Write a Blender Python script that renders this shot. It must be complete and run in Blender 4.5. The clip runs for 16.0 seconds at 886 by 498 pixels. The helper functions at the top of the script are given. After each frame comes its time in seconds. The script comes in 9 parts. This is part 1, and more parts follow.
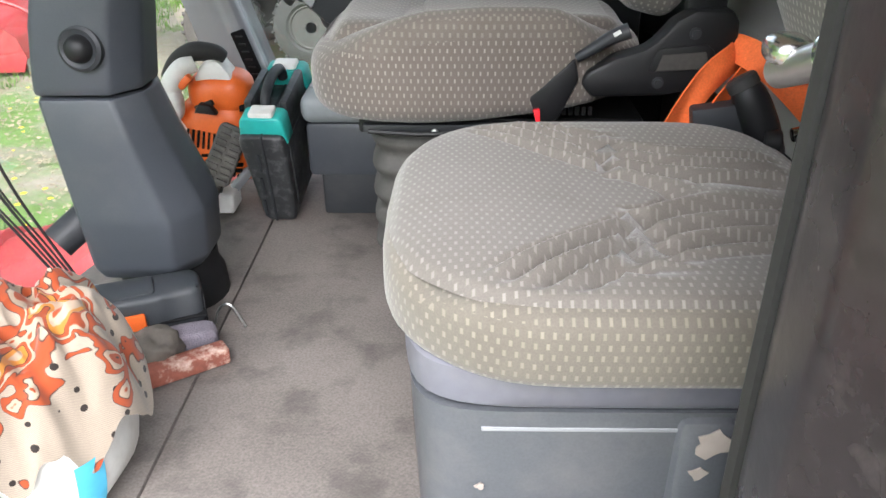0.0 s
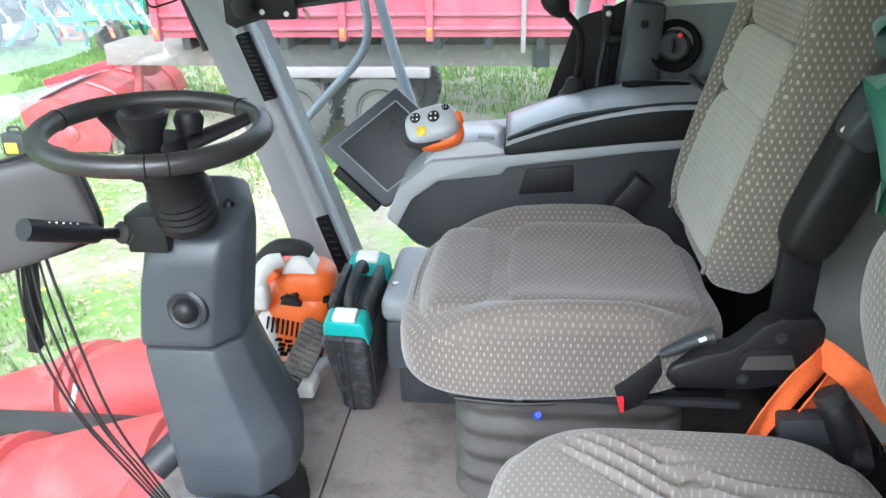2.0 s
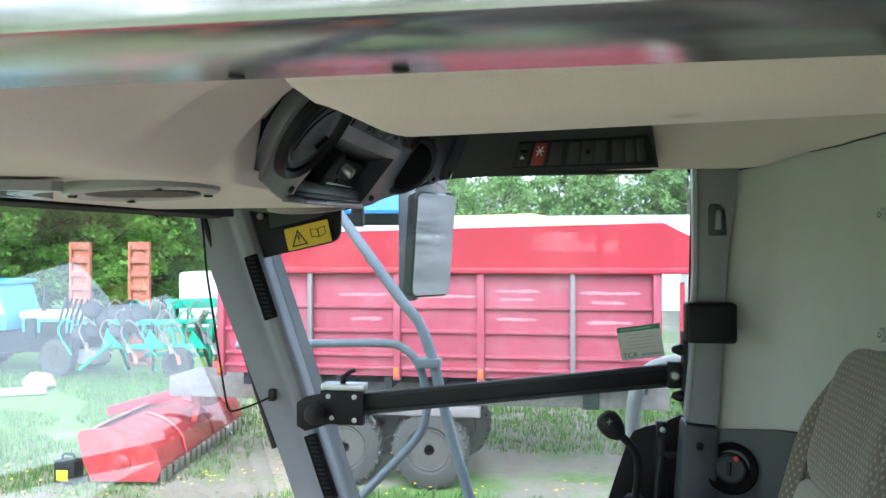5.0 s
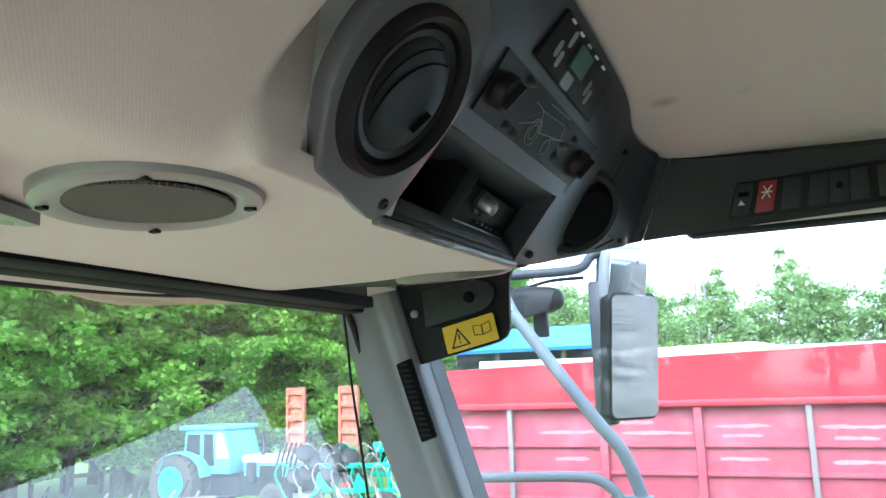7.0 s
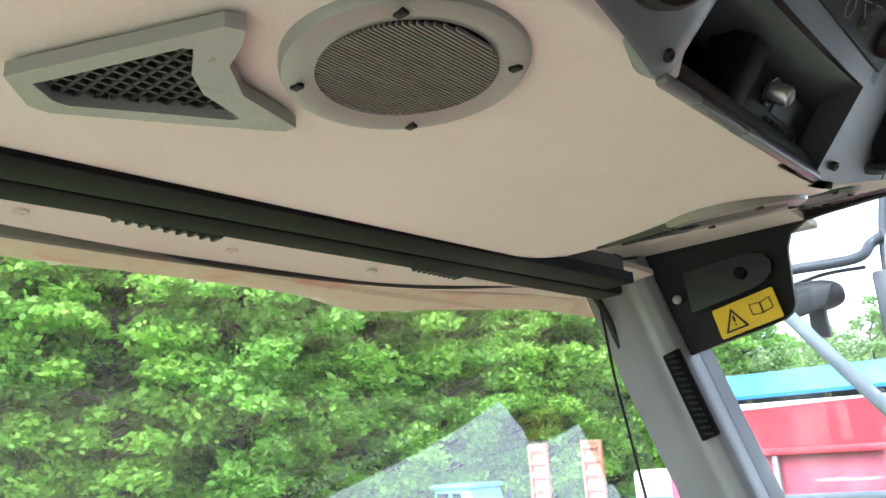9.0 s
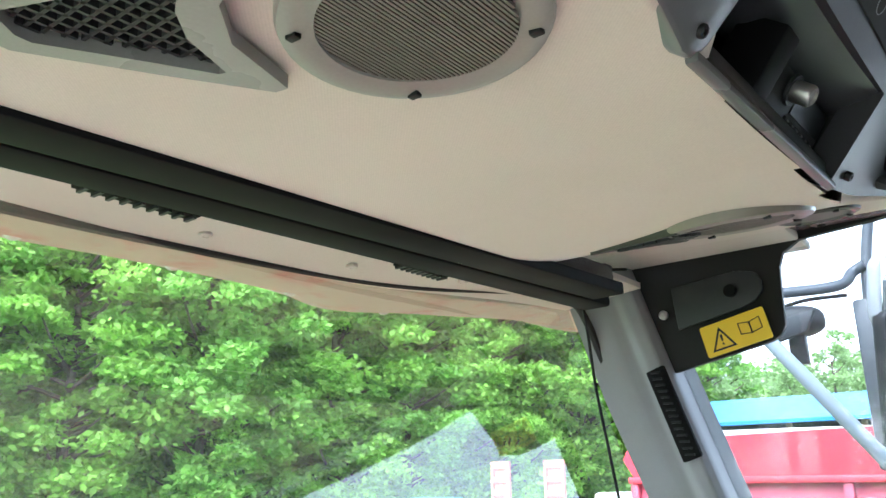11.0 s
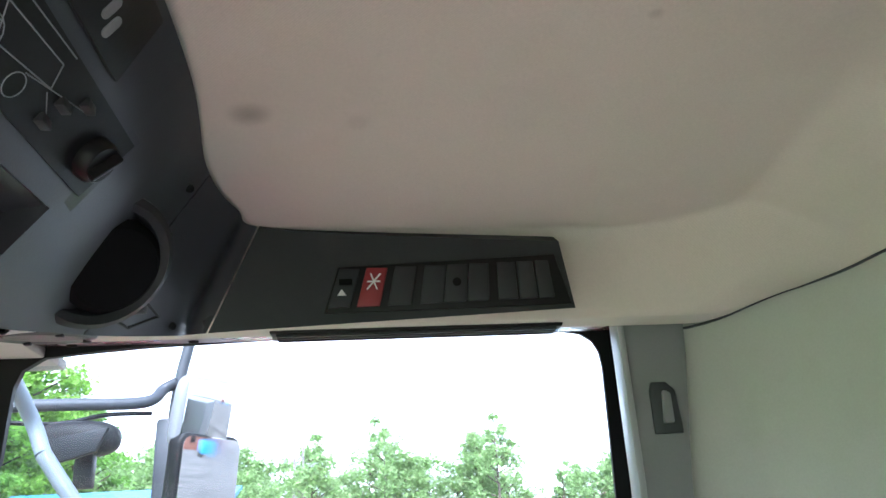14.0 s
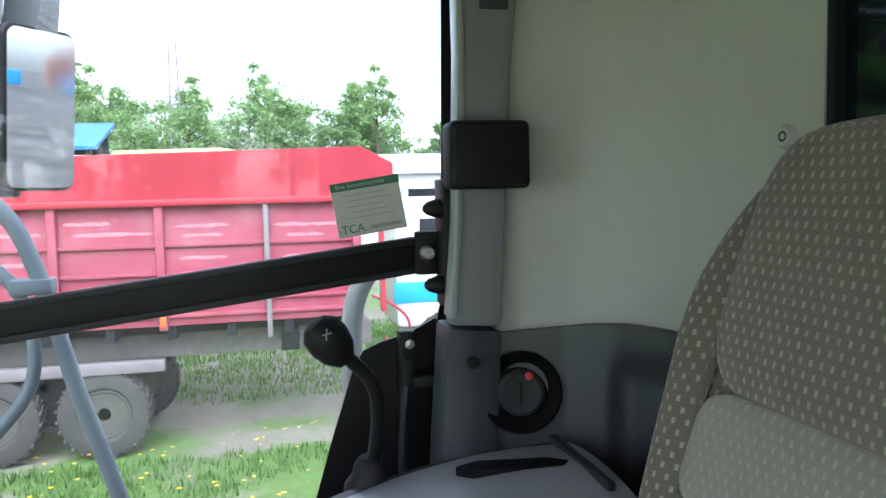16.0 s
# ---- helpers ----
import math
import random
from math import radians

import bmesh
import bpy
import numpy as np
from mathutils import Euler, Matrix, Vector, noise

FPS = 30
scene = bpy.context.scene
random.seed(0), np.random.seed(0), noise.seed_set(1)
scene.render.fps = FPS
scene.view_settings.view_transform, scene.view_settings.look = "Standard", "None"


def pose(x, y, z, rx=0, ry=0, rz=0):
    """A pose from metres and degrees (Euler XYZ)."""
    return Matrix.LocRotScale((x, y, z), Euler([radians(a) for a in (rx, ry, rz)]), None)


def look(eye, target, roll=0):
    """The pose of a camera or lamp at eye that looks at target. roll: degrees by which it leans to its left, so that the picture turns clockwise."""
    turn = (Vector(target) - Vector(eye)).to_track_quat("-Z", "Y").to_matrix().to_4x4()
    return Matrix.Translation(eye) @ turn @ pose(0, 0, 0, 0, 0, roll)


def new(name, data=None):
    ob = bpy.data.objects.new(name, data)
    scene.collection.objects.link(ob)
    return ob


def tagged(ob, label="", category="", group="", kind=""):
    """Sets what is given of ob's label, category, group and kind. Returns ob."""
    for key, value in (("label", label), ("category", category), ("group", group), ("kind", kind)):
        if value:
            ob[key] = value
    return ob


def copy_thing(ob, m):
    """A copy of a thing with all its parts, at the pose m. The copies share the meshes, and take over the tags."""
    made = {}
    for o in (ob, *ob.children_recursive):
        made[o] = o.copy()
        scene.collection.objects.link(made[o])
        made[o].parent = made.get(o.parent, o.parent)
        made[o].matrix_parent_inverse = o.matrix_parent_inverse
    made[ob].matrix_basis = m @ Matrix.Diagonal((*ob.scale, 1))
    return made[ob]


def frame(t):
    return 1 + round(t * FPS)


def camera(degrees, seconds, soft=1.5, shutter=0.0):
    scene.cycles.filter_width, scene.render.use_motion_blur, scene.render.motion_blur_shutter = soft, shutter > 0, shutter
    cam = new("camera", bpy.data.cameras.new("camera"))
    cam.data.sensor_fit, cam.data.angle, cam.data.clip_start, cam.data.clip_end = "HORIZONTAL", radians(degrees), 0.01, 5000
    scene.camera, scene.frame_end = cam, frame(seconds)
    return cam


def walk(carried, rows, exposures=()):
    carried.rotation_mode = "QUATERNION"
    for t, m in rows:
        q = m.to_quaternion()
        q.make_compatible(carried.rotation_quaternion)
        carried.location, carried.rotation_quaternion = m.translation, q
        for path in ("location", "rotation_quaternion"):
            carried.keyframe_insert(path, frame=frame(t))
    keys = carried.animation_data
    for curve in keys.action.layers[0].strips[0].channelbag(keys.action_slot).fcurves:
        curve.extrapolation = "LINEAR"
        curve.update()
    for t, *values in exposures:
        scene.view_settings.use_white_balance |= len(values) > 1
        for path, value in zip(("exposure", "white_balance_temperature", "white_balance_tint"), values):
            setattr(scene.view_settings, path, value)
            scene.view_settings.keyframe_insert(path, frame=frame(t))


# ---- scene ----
cam = camera(59.2, 16.0)
PATH = [
    (0, (0.075, 0.076, 0.9), (0.038, 1.846, -0.031), -0.4),
    (0.5, (0.063, 0.09, 1.025), (-0.057, 1.859, 0.1), -0.2),
    (1, (0.065, 0.098, 1.122), (-0.092, 1.857, 0.183), -1.7),
    (1.5, (0.058, 0.153, 1.167), (-0.131, 1.915, 0.238), -1.7),
    (2, (0.026, 0.194, 1.256), (-0.162, 2.017, 0.457), -1.0),
    (2.5, (0.042, 0.199, 1.296), (-0.178, 2.097, 0.706), -0.8),
    (3, (0.056, 0.154, 1.327), (-0.168, 2.101, 0.931), -0.6),
    (3.5, (0.07, 0.049, 1.372), (-0.137, 2.025, 1.142), -0.4),
    (3.7, (0.067, 0.015, 1.389), (-0.13, 1.999, 1.224), -0.2),
    (6, (-0.047, 0.365, 1.523), (-0.574, 2.293, 1.59), -0.2),
    (6.5, (-0.055, 0.472, 1.506), (-0.709, 2.354, 1.682), -0.4),
    (7, (-0.053, 0.611, 1.394), (-0.846, 2.411, 1.756), -1.7),
    (7.5, (-0.07, 0.688, 1.311), (-0.96, 2.422, 1.762), -2.4),
    (8, (-0.087, 0.729, 1.249), (-1.078, 2.403, 1.714), -2.9),
    (8.5, (-0.131, 0.735, 1.259), (-1.281, 2.297, 1.744), -4.3),
    (8.7, (-0.155, 0.708, 1.27), (-1.373, 2.21, 1.781), -4.7),
    (10.8, (-0.232, 0.707, 1.261), (-1.515, 2.126, 1.845), -0.7),
    (11, (-0.241, 0.745, 1.263), (-1.429, 2.253, 1.823), -0.9),
    (11.5, (-0.24, 0.842, 1.274), (-1.24, 2.505, 1.761), 0.1),
    (12, (-0.255, 0.897, 1.305), (-1.007, 2.688, 1.781), 0.9),
    (12.5, (-0.222, 0.982, 1.323), (-0.718, 2.843, 1.861), -0.2),
    (13, (-0.178, 1.027, 1.342), (-0.435, 2.916, 1.947), -1.2),
    (13.5, (-0.118, 1.042, 1.368), (-0.165, 2.922, 2.047), -2.0),
    (14, (-0.066, 1.041, 1.378), (0.111, 2.901, 2.093), -3.2),
    (14.5, (-0.025, 1.035, 1.381), (0.316, 2.873, 2.093), -3.3),
    (15, (0.01, 1.033, 1.379), (0.47, 2.916, 1.873), -2.8),
    (15.5, (0.019, 1.057, 1.305), (0.488, 2.993, 1.484), -1.9),
    (16, (0.023, 1.067, 1.255), (0.468, 3.011, 1.101), -1.4),
]
walk(cam, [(t, look(eye, target, roll)) for t, eye, target, roll in PATH],
     exposures=[(0, 2.5, 6250, 11), (0.5, 2.65, 5900, 9), (1.5, 2.8, 5750, 9), (2.0, 3.0, 5750, 9), (2.5, 2.95, 5600, 10), (3.5, 2.7, 5500, 12), (6, 2.40, 5500, 10), (6.5, 2.5, 5350, 9), (7, 2.85, 5400, 9), (8.5, 3.05, 5850, 15), (11, 3.2, 5550, 13), (12, 3.0, 5400, 13), (12.5, 2.95, 5500, 16), (14, 3.15, 5500, 19), (15.0, 3.25, 5500, 18), (15.5, 2.65, 5550, 15), (16, 2.4, 5650, 15)])

# ---- light ----
world = bpy.data.worlds.new("overcast_sky")
scene.world = world
world.use_nodes = True
wn = world.node_tree
sky = wn.nodes.new("ShaderNodeTexSky")
sky.sky_type, sky.sun_disc = "NISHITA", False
sky.sun_elevation, sky.sun_rotation = radians(45), radians(190)
sky.air_density, sky.dust_density, sky.ozone_density = 1.0, 2.0, 1.0
hsv = wn.nodes.new("ShaderNodeHueSaturation")
hsv.inputs["Saturation"].default_value = 0.22
wn.links.new(sky.outputs["Color"], hsv.inputs["Color"])
wn.links.new(hsv.outputs["Color"], wn.nodes["Background"].inputs["Color"])
wn.nodes["Background"].inputs["Strength"].default_value = 0.15
sun_data = bpy.data.lights.new("sun", "SUN")
sun_data.energy, sun_data.angle, sun_data.color = 0.9, radians(60), (1.0, 0.985, 0.965)
sun = new("sun", sun_data)
sun.matrix_world = look((3, -18, 20), (0, 2, 0))

# ---- mesh tools ----
V = Vector


def thing(name, at, label, category, group="", kind=""):
    root = new(name)
    root.empty_display_size = 0.05
    root.location = at
    return tagged(root, label, category, group, kind)


def uv_box(me):
    """Texture coordinates in metres, by the main direction of every face."""
    if not me.polygons:
        return
    co = np.empty(len(me.vertices) * 3)
    me.vertices.foreach_get("co", co)
    co = co.reshape(-1, 3)
    loops = np.empty(len(me.loops), dtype=np.int64)
    me.loops.foreach_get("vertex_index", loops)
    normals = np.empty(len(me.polygons) * 3)
    me.polygons.foreach_get("normal", normals)
    counts = np.empty(len(me.polygons), dtype=np.int64)
    me.polygons.foreach_get("loop_total", counts)
    main = np.repeat(np.abs(normals.reshape(-1, 3)).argmax(1), counts)
    p = co[loops]
    uv = np.where((main == 0)[:, None], p[:, [1, 2]], np.where((main == 1)[:, None], p[:, [0, 2]], p[:, [0, 1]]))
    me.uv_layers.new(name="metres").data.foreach_set("uv", uv.ravel())


def mesh_ob(name, bm, material, smooth=40):
    bmesh.ops.recalc_face_normals(bm, faces=bm.faces)
    me = bpy.data.meshes.new(name)
    bm.to_mesh(me)
    bm.free()
    uv_box(me)
    for m in material if isinstance(material, (list, tuple)) else (material,):
        me.materials.append(m)
    if smooth and me.polygons:
        me.polygons.foreach_set("use_smooth", np.ones(len(me.polygons), dtype=bool))
        me.set_sharp_from_angle(angle=radians(smooth))
    return new(name, me)


def part(name, bm, material, parent, label="", smooth=40):
    ob = mesh_ob(name, bm, material, smooth)
    ob.parent = parent
    if parent.type == "EMPTY":
        ob.matrix_parent_inverse = Matrix.Translation(-parent.location)
    return tagged(ob, label)


def solid(name, bm, material, label, category, kind="", group="", smooth=40):
    return tagged(mesh_ob(name, bm, material, smooth), label, category, group, kind)


def box(bm, lo, hi, bevel=0.0, m=None, seg=2):
    b = bmesh.new()
    bmesh.ops.create_cube(b, size=1.0)
    lo, hi = V(lo), V(hi)
    bmesh.ops.scale(b, vec=hi - lo, verts=b.verts)
    bmesh.ops.translate(b, vec=(lo + hi) / 2, verts=b.verts)
    if bevel:
        bmesh.ops.bevel(b, geom=b.edges[:], offset=bevel, segments=seg, profile=0.5, affect="EDGES")
    if m is not None:
        b.transform(m)
    merge(bm, b)
    return bm


def merge(bm, b):
    me = bpy.data.meshes.new("tmp")
    b.to_mesh(me)
    b.free()
    bm.from_mesh(me)
    bpy.data.meshes.remove(me)


def prism(bm, outline, origin, u, v, depth, bevel=0.0, seg=2):
    """An outline in the plane of u and v at origin, pushed by depth along u x v."""
    b = bmesh.new()
    o, u, v = V(origin), V(u), V(v)
    n = u.cross(v).normalized()
    low = [b.verts.new(o + u * a + v * c) for a, c in outline]
    face = b.faces.new(low)
    out = bmesh.ops.extrude_face_region(b, geom=[face])
    bmesh.ops.translate(b, vec=n * depth, verts=[e for e in out["geom"] if isinstance(e, bmesh.types.BMVert)])
    if bevel:
        bmesh.ops.recalc_face_normals(b, faces=b.faces)
        bmesh.ops.bevel(b, geom=b.edges[:], offset=bevel, segments=seg, profile=0.5, affect="EDGES")
    merge(bm, b)
    return bm


def rounded(w, h, r, n=6, cx=0.0, cy=0.0):
    """The outline of a rounded rectangle."""
    pts = []
    for k, (sx, sy) in enumerate(((1, 1), (-1, 1), (-1, -1), (1, -1))):
        for i in range(n + 1):
            a = radians(90 * k + 90 * i / n)
            pts.append((cx + sx * (w / 2 - r) + r * math.cos(a), cy + sy * (h / 2 - r) + r * math.sin(a)))
    return pts


def frame_axes(d):
    d = V(d).normalized()
    a = V((0, 0, 1)) if abs(d.z) < 0.9 else V((1, 0, 0))
    u = d.cross(a).normalized()
    return u, d.cross(u).normalized(), d


def lathe(bm, profile, base, axis, seg=24, capped=True):
    """(radius, height) pairs turned about an axis from base."""
    u, v, d = frame_axes(axis)
    rings = []
    for r, h in profile:
        rings.append([bm.verts.new(V(base) + d * h + (u * math.cos(a) + v * math.sin(a)) * max(r, 1e-4)) for a in (2 * math.pi * i / seg for i in range(seg))])
    for p, q in zip(rings, rings[1:]):
        for i in range(seg):
            bm.faces.new((p[i], p[(i + 1) % seg], q[(i + 1) % seg], q[i]))
    if capped:
        bm.faces.new(rings[0][::-1])
        bm.faces.new(rings[-1])
    return bm


def cyl(bm, a, b, r, seg=16, r2=None, edge=0.0):
    a, b = V(a), V(b)
    h = (b - a).length
    r2 = r if r2 is None else r2
    e = min(edge, h * 0.45)
    prof = [(r - e, 0), (r, e), (r2, h - e), (r2 - e, h)] if e else [(r, 0), (r2, h)]
    return lathe(bm, prof, a, b - a, seg)


def smooth_path(points, n=8):
    pts = [V(p) for p in points]
    out = []
    for i in range(len(pts) - 1):
        p0, p1, p2, p3 = pts[max(i - 1, 0)], pts[i], pts[i + 1], pts[min(i + 2, len(pts) - 1)]
        for k in range(n):
            t = k / n
            out.append(0.5 * (2 * p1 + (p2 - p0) * t + (2 * p0 - 5 * p1 + 4 * p2 - p3) * t * t + (3 * p1 - p0 - 3 * p2 + p3) * t ** 3))
    return out + [pts[-1]]


def tube(bm, points, r, seg=10, n=8, flat=1.0, up=None):
    pts = smooth_path(points, n) if n else [V(p) for p in points]
    rings, u = [], None
    for i, p in enumerate(pts):
        d = (pts[min(i + 1, len(pts) - 1)] - pts[max(i - 1, 0)]).normalized()
        if u is None:
            u = V(up) if up else frame_axes(d)[0]
        u = (u - d * u.dot(d)).normalized()
        v = d.cross(u)
        rr = r(i / (len(pts) - 1)) if callable(r) else r
        rings.append([bm.verts.new(p + u * math.cos(a) * rr + v * math.sin(a) * rr * flat) for a in (2 * math.pi * k / seg for k in range(seg))])
    for p, q in zip(rings, rings[1:]):
        for k in range(seg):
            bm.faces.new((p[k], p[(k + 1) % seg], q[(k + 1) % seg], q[k]))
    bm.faces.new(rings[0][::-1])
    bm.faces.new(rings[-1])
    return bm


def sheet(bm, fn, nu, nv, closed=False):
    """A surface fn(u, v), u and v from 0 to 1."""
    grid = [[bm.verts.new(V(fn(i / nu, j / nv))) for j in range(nv + 1)] for i in range(nu + (0 if closed else 1))]
    for i in range(nu):
        a, b = grid[i], grid[(i + 1) % len(grid)]
        for j in range(nv):
            bm.faces.new((a[j], b[j], b[j + 1], a[j + 1]))
    return grid


def thick_sheet(bm, fn, nu, nv, depth):
    """A surface with a second one at depth (a vector) behind it, and closed sides."""
    d = V(depth)
    a = sheet(bm, fn, nu, nv)
    b = sheet(bm, lambda u, v: V(fn(u, v)) + d, nu, nv)
    rim = [(0, j) for j in range(nv)] + [(i, nv) for i in range(nu)] + [(nu, j) for j in range(nv, 0, -1)] + [(i, 0) for i in range(nu, 0, -1)]
    for (i, j), (k, l) in zip(rim, rim[1:] + rim[:1]):
        bm.faces.new((a[i][j], a[k][l], b[k][l], b[i][j]))
    return bm


def pad(bm, centre, size, power=4.0, m=None, nu=40, nv=20, deform=None):
    """A cushion: a rounded block; deform(p) moves points of the unit shape (-1..1)."""
    def point(u, v):
        a, b = 2 * math.pi * u, math.pi * (v - 0.5)
        f = lambda s, e: math.copysign(abs(s) ** e, s)  # noqa: E731
        e = 2 / power
        p = V((f(math.cos(b), e) * f(math.cos(a), e), f(math.cos(b), e) * f(math.sin(a), e), f(math.sin(b), e)))
        if deform:
            p = deform(p)
        p = V((p.x * size[0] / 2, p.y * size[1] / 2, p.z * size[2] / 2)) + V(centre)
        return m @ p if m is not None else p
    b = bmesh.new()
    sheet(b, point, nu, nv, closed=True)
    bmesh.ops.remove_doubles(b, verts=b.verts, dist=1e-5)
    merge(bm, b)
    return bm


def blend(a, b, x):
    t = min(max((x - a) / (b - a), 0.0), 1.0)
    return t * t * (3 - 2 * t)


# ---- materials ----
def material(name, colour, rough=0.6, metal=0.0, spread=0.12, grain=60.0, blotch=4.0, bump=0.15, depth=0.001, coat=0.0, dirt=None, dirt_amount=0.0, spec=0.5):
    m = bpy.data.materials.new(name)
    m.use_nodes = True
    nt = m.node_tree
    p = nt.nodes["Principled BSDF"]
    tc = nt.nodes.new("ShaderNodeTexCoord")
    fine, wide = nt.nodes.new("ShaderNodeTexNoise"), nt.nodes.new("ShaderNodeTexNoise")
    fine.inputs["Scale"].default_value, fine.inputs["Detail"].default_value = grain, 5
    wide.inputs["Scale"].default_value, wide.inputs["Detail"].default_value = blotch, 6
    for t in (fine, wide):
        nt.links.new(tc.outputs["Object"], t.inputs["Vector"])
    both = nt.nodes.new("ShaderNodeMath")
    both.operation = "ADD"
    nt.links.new(fine.outputs["Fac"], both.inputs[0])
    nt.links.new(wide.outputs["Fac"], both.inputs[1])
    ramp = nt.nodes.new("ShaderNodeMapRange")
    ramp.inputs["From Min"].default_value, ramp.inputs["From Max"].default_value = 0.6, 1.4
    ramp.inputs["To Min"].default_value, ramp.inputs["To Max"].default_value = 1 - spread, 1 + spread
    nt.links.new(both.outputs[0], ramp.inputs["Value"])
    scale = nt.nodes.new("ShaderNodeVectorMath")
    scale.operation = "SCALE"
    scale.inputs[0].default_value = colour
    nt.links.new(ramp.outputs["Result"], scale.inputs["Scale"])
    out = scale.outputs["Vector"]
    if dirt is not None:
        stain = nt.nodes.new("ShaderNodeTexNoise")
        stain.inputs["Scale"].default_value, stain.inputs["Detail"].default_value, stain.inputs["Roughness"].default_value = blotch * 2.3, 8, 0.65
        nt.links.new(tc.outputs["Object"], stain.inputs["Vector"])
        cut = nt.nodes.new("ShaderNodeMapRange")
        cut.inputs["From Min"].default_value, cut.inputs["From Max"].default_value = 0.5, 0.68
        cut.inputs["To Max"].default_value = dirt_amount
        nt.links.new(stain.outputs["Fac"], cut.inputs["Value"])
        mix = nt.nodes.new("ShaderNodeMix")
        mix.data_type = "RGBA"
        nt.links.new(cut.outputs["Result"], mix.inputs["Factor"])
        nt.links.new(out, mix.inputs[6])
        mix.inputs[7].default_value = (*dirt, 1)
        out = mix.outputs[2]
    nt.links.new(out, p.inputs["Base Color"])
    rr = nt.nodes.new("ShaderNodeMapRange")
    rr.inputs["From Min"].default_value, rr.inputs["From Max"].default_value = 0.3, 0.7
    rr.inputs["To Min"].default_value, rr.inputs["To Max"].default_value = max(rough - 0.1, 0.02), min(rough + 0.1, 1)
    nt.links.new(wide.outputs["Fac"], rr.inputs["Value"])
    nt.links.new(rr.outputs["Result"], p.inputs["Roughness"])
    p.inputs["Metallic"].default_value = metal
    p.inputs["Specular IOR Level"].default_value = spec
    p.inputs["Coat Weight"].default_value = coat
    p.inputs["Coat Roughness"].default_value = 0.12
    if bump:
        b = nt.nodes.new("ShaderNodeBump")
        b.inputs["Strength"].default_value, b.inputs["Distance"].default_value = bump, depth
        nt.links.new(fine.outputs["Fac"], b.inputs["Height"])
        nt.links.new(b.outputs["Normal"], p.inputs["Normal"])
    return m


def base_chain(m):
    """The node tree, the shader and the socket that colours it."""
    nt = m.node_tree
    p = nt.nodes["Principled BSDF"]
    return nt, p, p.inputs["Base Color"].links[0].from_socket


def woven(name, ground, dash, width, height, gap, rough=0.9, squeeze=1.0):
    """Upholstery with small light dashes in staggered rows on a darker ground, and a fine weave."""
    m = material(name, ground, rough, spread=0.16, grain=500, blotch=5, bump=0.3, depth=0.0008, dirt=(0.09, 0.075, 0.06), dirt_amount=0.25, spec=0.2)
    nt, p, col = base_chain(m)
    uv = nt.nodes.new("ShaderNodeUVMap")
    bricks = nt.nodes.new("ShaderNodeTexBrick")
    bricks.inputs["Scale"].default_value = 1.0
    bricks.inputs["Brick Width"].default_value, bricks.inputs["Row Height"].default_value = width, height
    bricks.inputs["Mortar Size"].default_value, bricks.inputs["Mortar Smooth"].default_value = gap, 0.3
    bricks.inputs["Color1"].default_value = (1, 1, 1, 1)
    bricks.inputs["Color2"].default_value = (0.6, 0.6, 0.6, 1)
    bricks.inputs["Mortar"].default_value = (0, 0, 0, 1)
    scale_uv = nt.nodes.new("ShaderNodeMapping")
    scale_uv.inputs["Scale"].default_value = (squeeze, 1, 1)
    nt.links.new(uv.outputs["UV"], scale_uv.inputs["Vector"])
    nt.links.new(scale_uv.outputs["Vector"], bricks.inputs["Vector"])
    mix = nt.nodes.new("ShaderNodeMix")
    mix.data_type = "RGBA"
    nt.links.new(bricks.outputs["Color"], mix.inputs["Factor"])
    nt.links.new(col, mix.inputs[6])
    mix.inputs[7].default_value = (*dash, 1)
    nt.links.new(mix.outputs[2], p.inputs["Base Color"])
    p.inputs["Sheen Weight"].default_value = 0.25
    p.inputs["Sheen Roughness"].default_value = 0.5
    return m


def twill(name, colour, rough=0.92, pitch=900.0, strength=0.35, spread=0.08, dirt=None, dirt_amount=0.0, shade=0.25):
    """Cloth with a fine diagonal rib."""
    m = material(name, colour, rough, spread=spread, grain=350, blotch=2.2, bump=0.2, depth=0.0008, spec=0.2, dirt=dirt, dirt_amount=dirt_amount)
    nt, p, col = base_chain(m)
    uv = nt.nodes.new("ShaderNodeUVMap")
    wave = nt.nodes.new("ShaderNodeTexWave")
    wave.wave_type, wave.bands_direction = "BANDS", "DIAGONAL"
    wave.inputs["Scale"].default_value, wave.inputs["Distortion"].default_value = pitch / 6.28, 0.6
    nt.links.new(uv.outputs["UV"], wave.inputs["Vector"])
    b = nt.nodes.new("ShaderNodeBump")
    b.inputs["Strength"].default_value, b.inputs["Distance"].default_value = strength, 0.0012
    nt.links.new(wave.outputs["Fac"], b.inputs["Height"])
    nt.links.new(b.outputs["Normal"], p.inputs["Normal"])
    mul = nt.nodes.new("ShaderNodeMix")
    mul.data_type, mul.blend_type = "RGBA", "MULTIPLY"
    mul.inputs["Factor"].default_value = shade
    nt.links.new(col, mul.inputs[6])
    nt.links.new(wave.outputs["Color"], mul.inputs[7])
    nt.links.new(mul.outputs[2], p.inputs["Base Color"])
    p.inputs["Sheen Weight"].default_value = 0.2
    return m


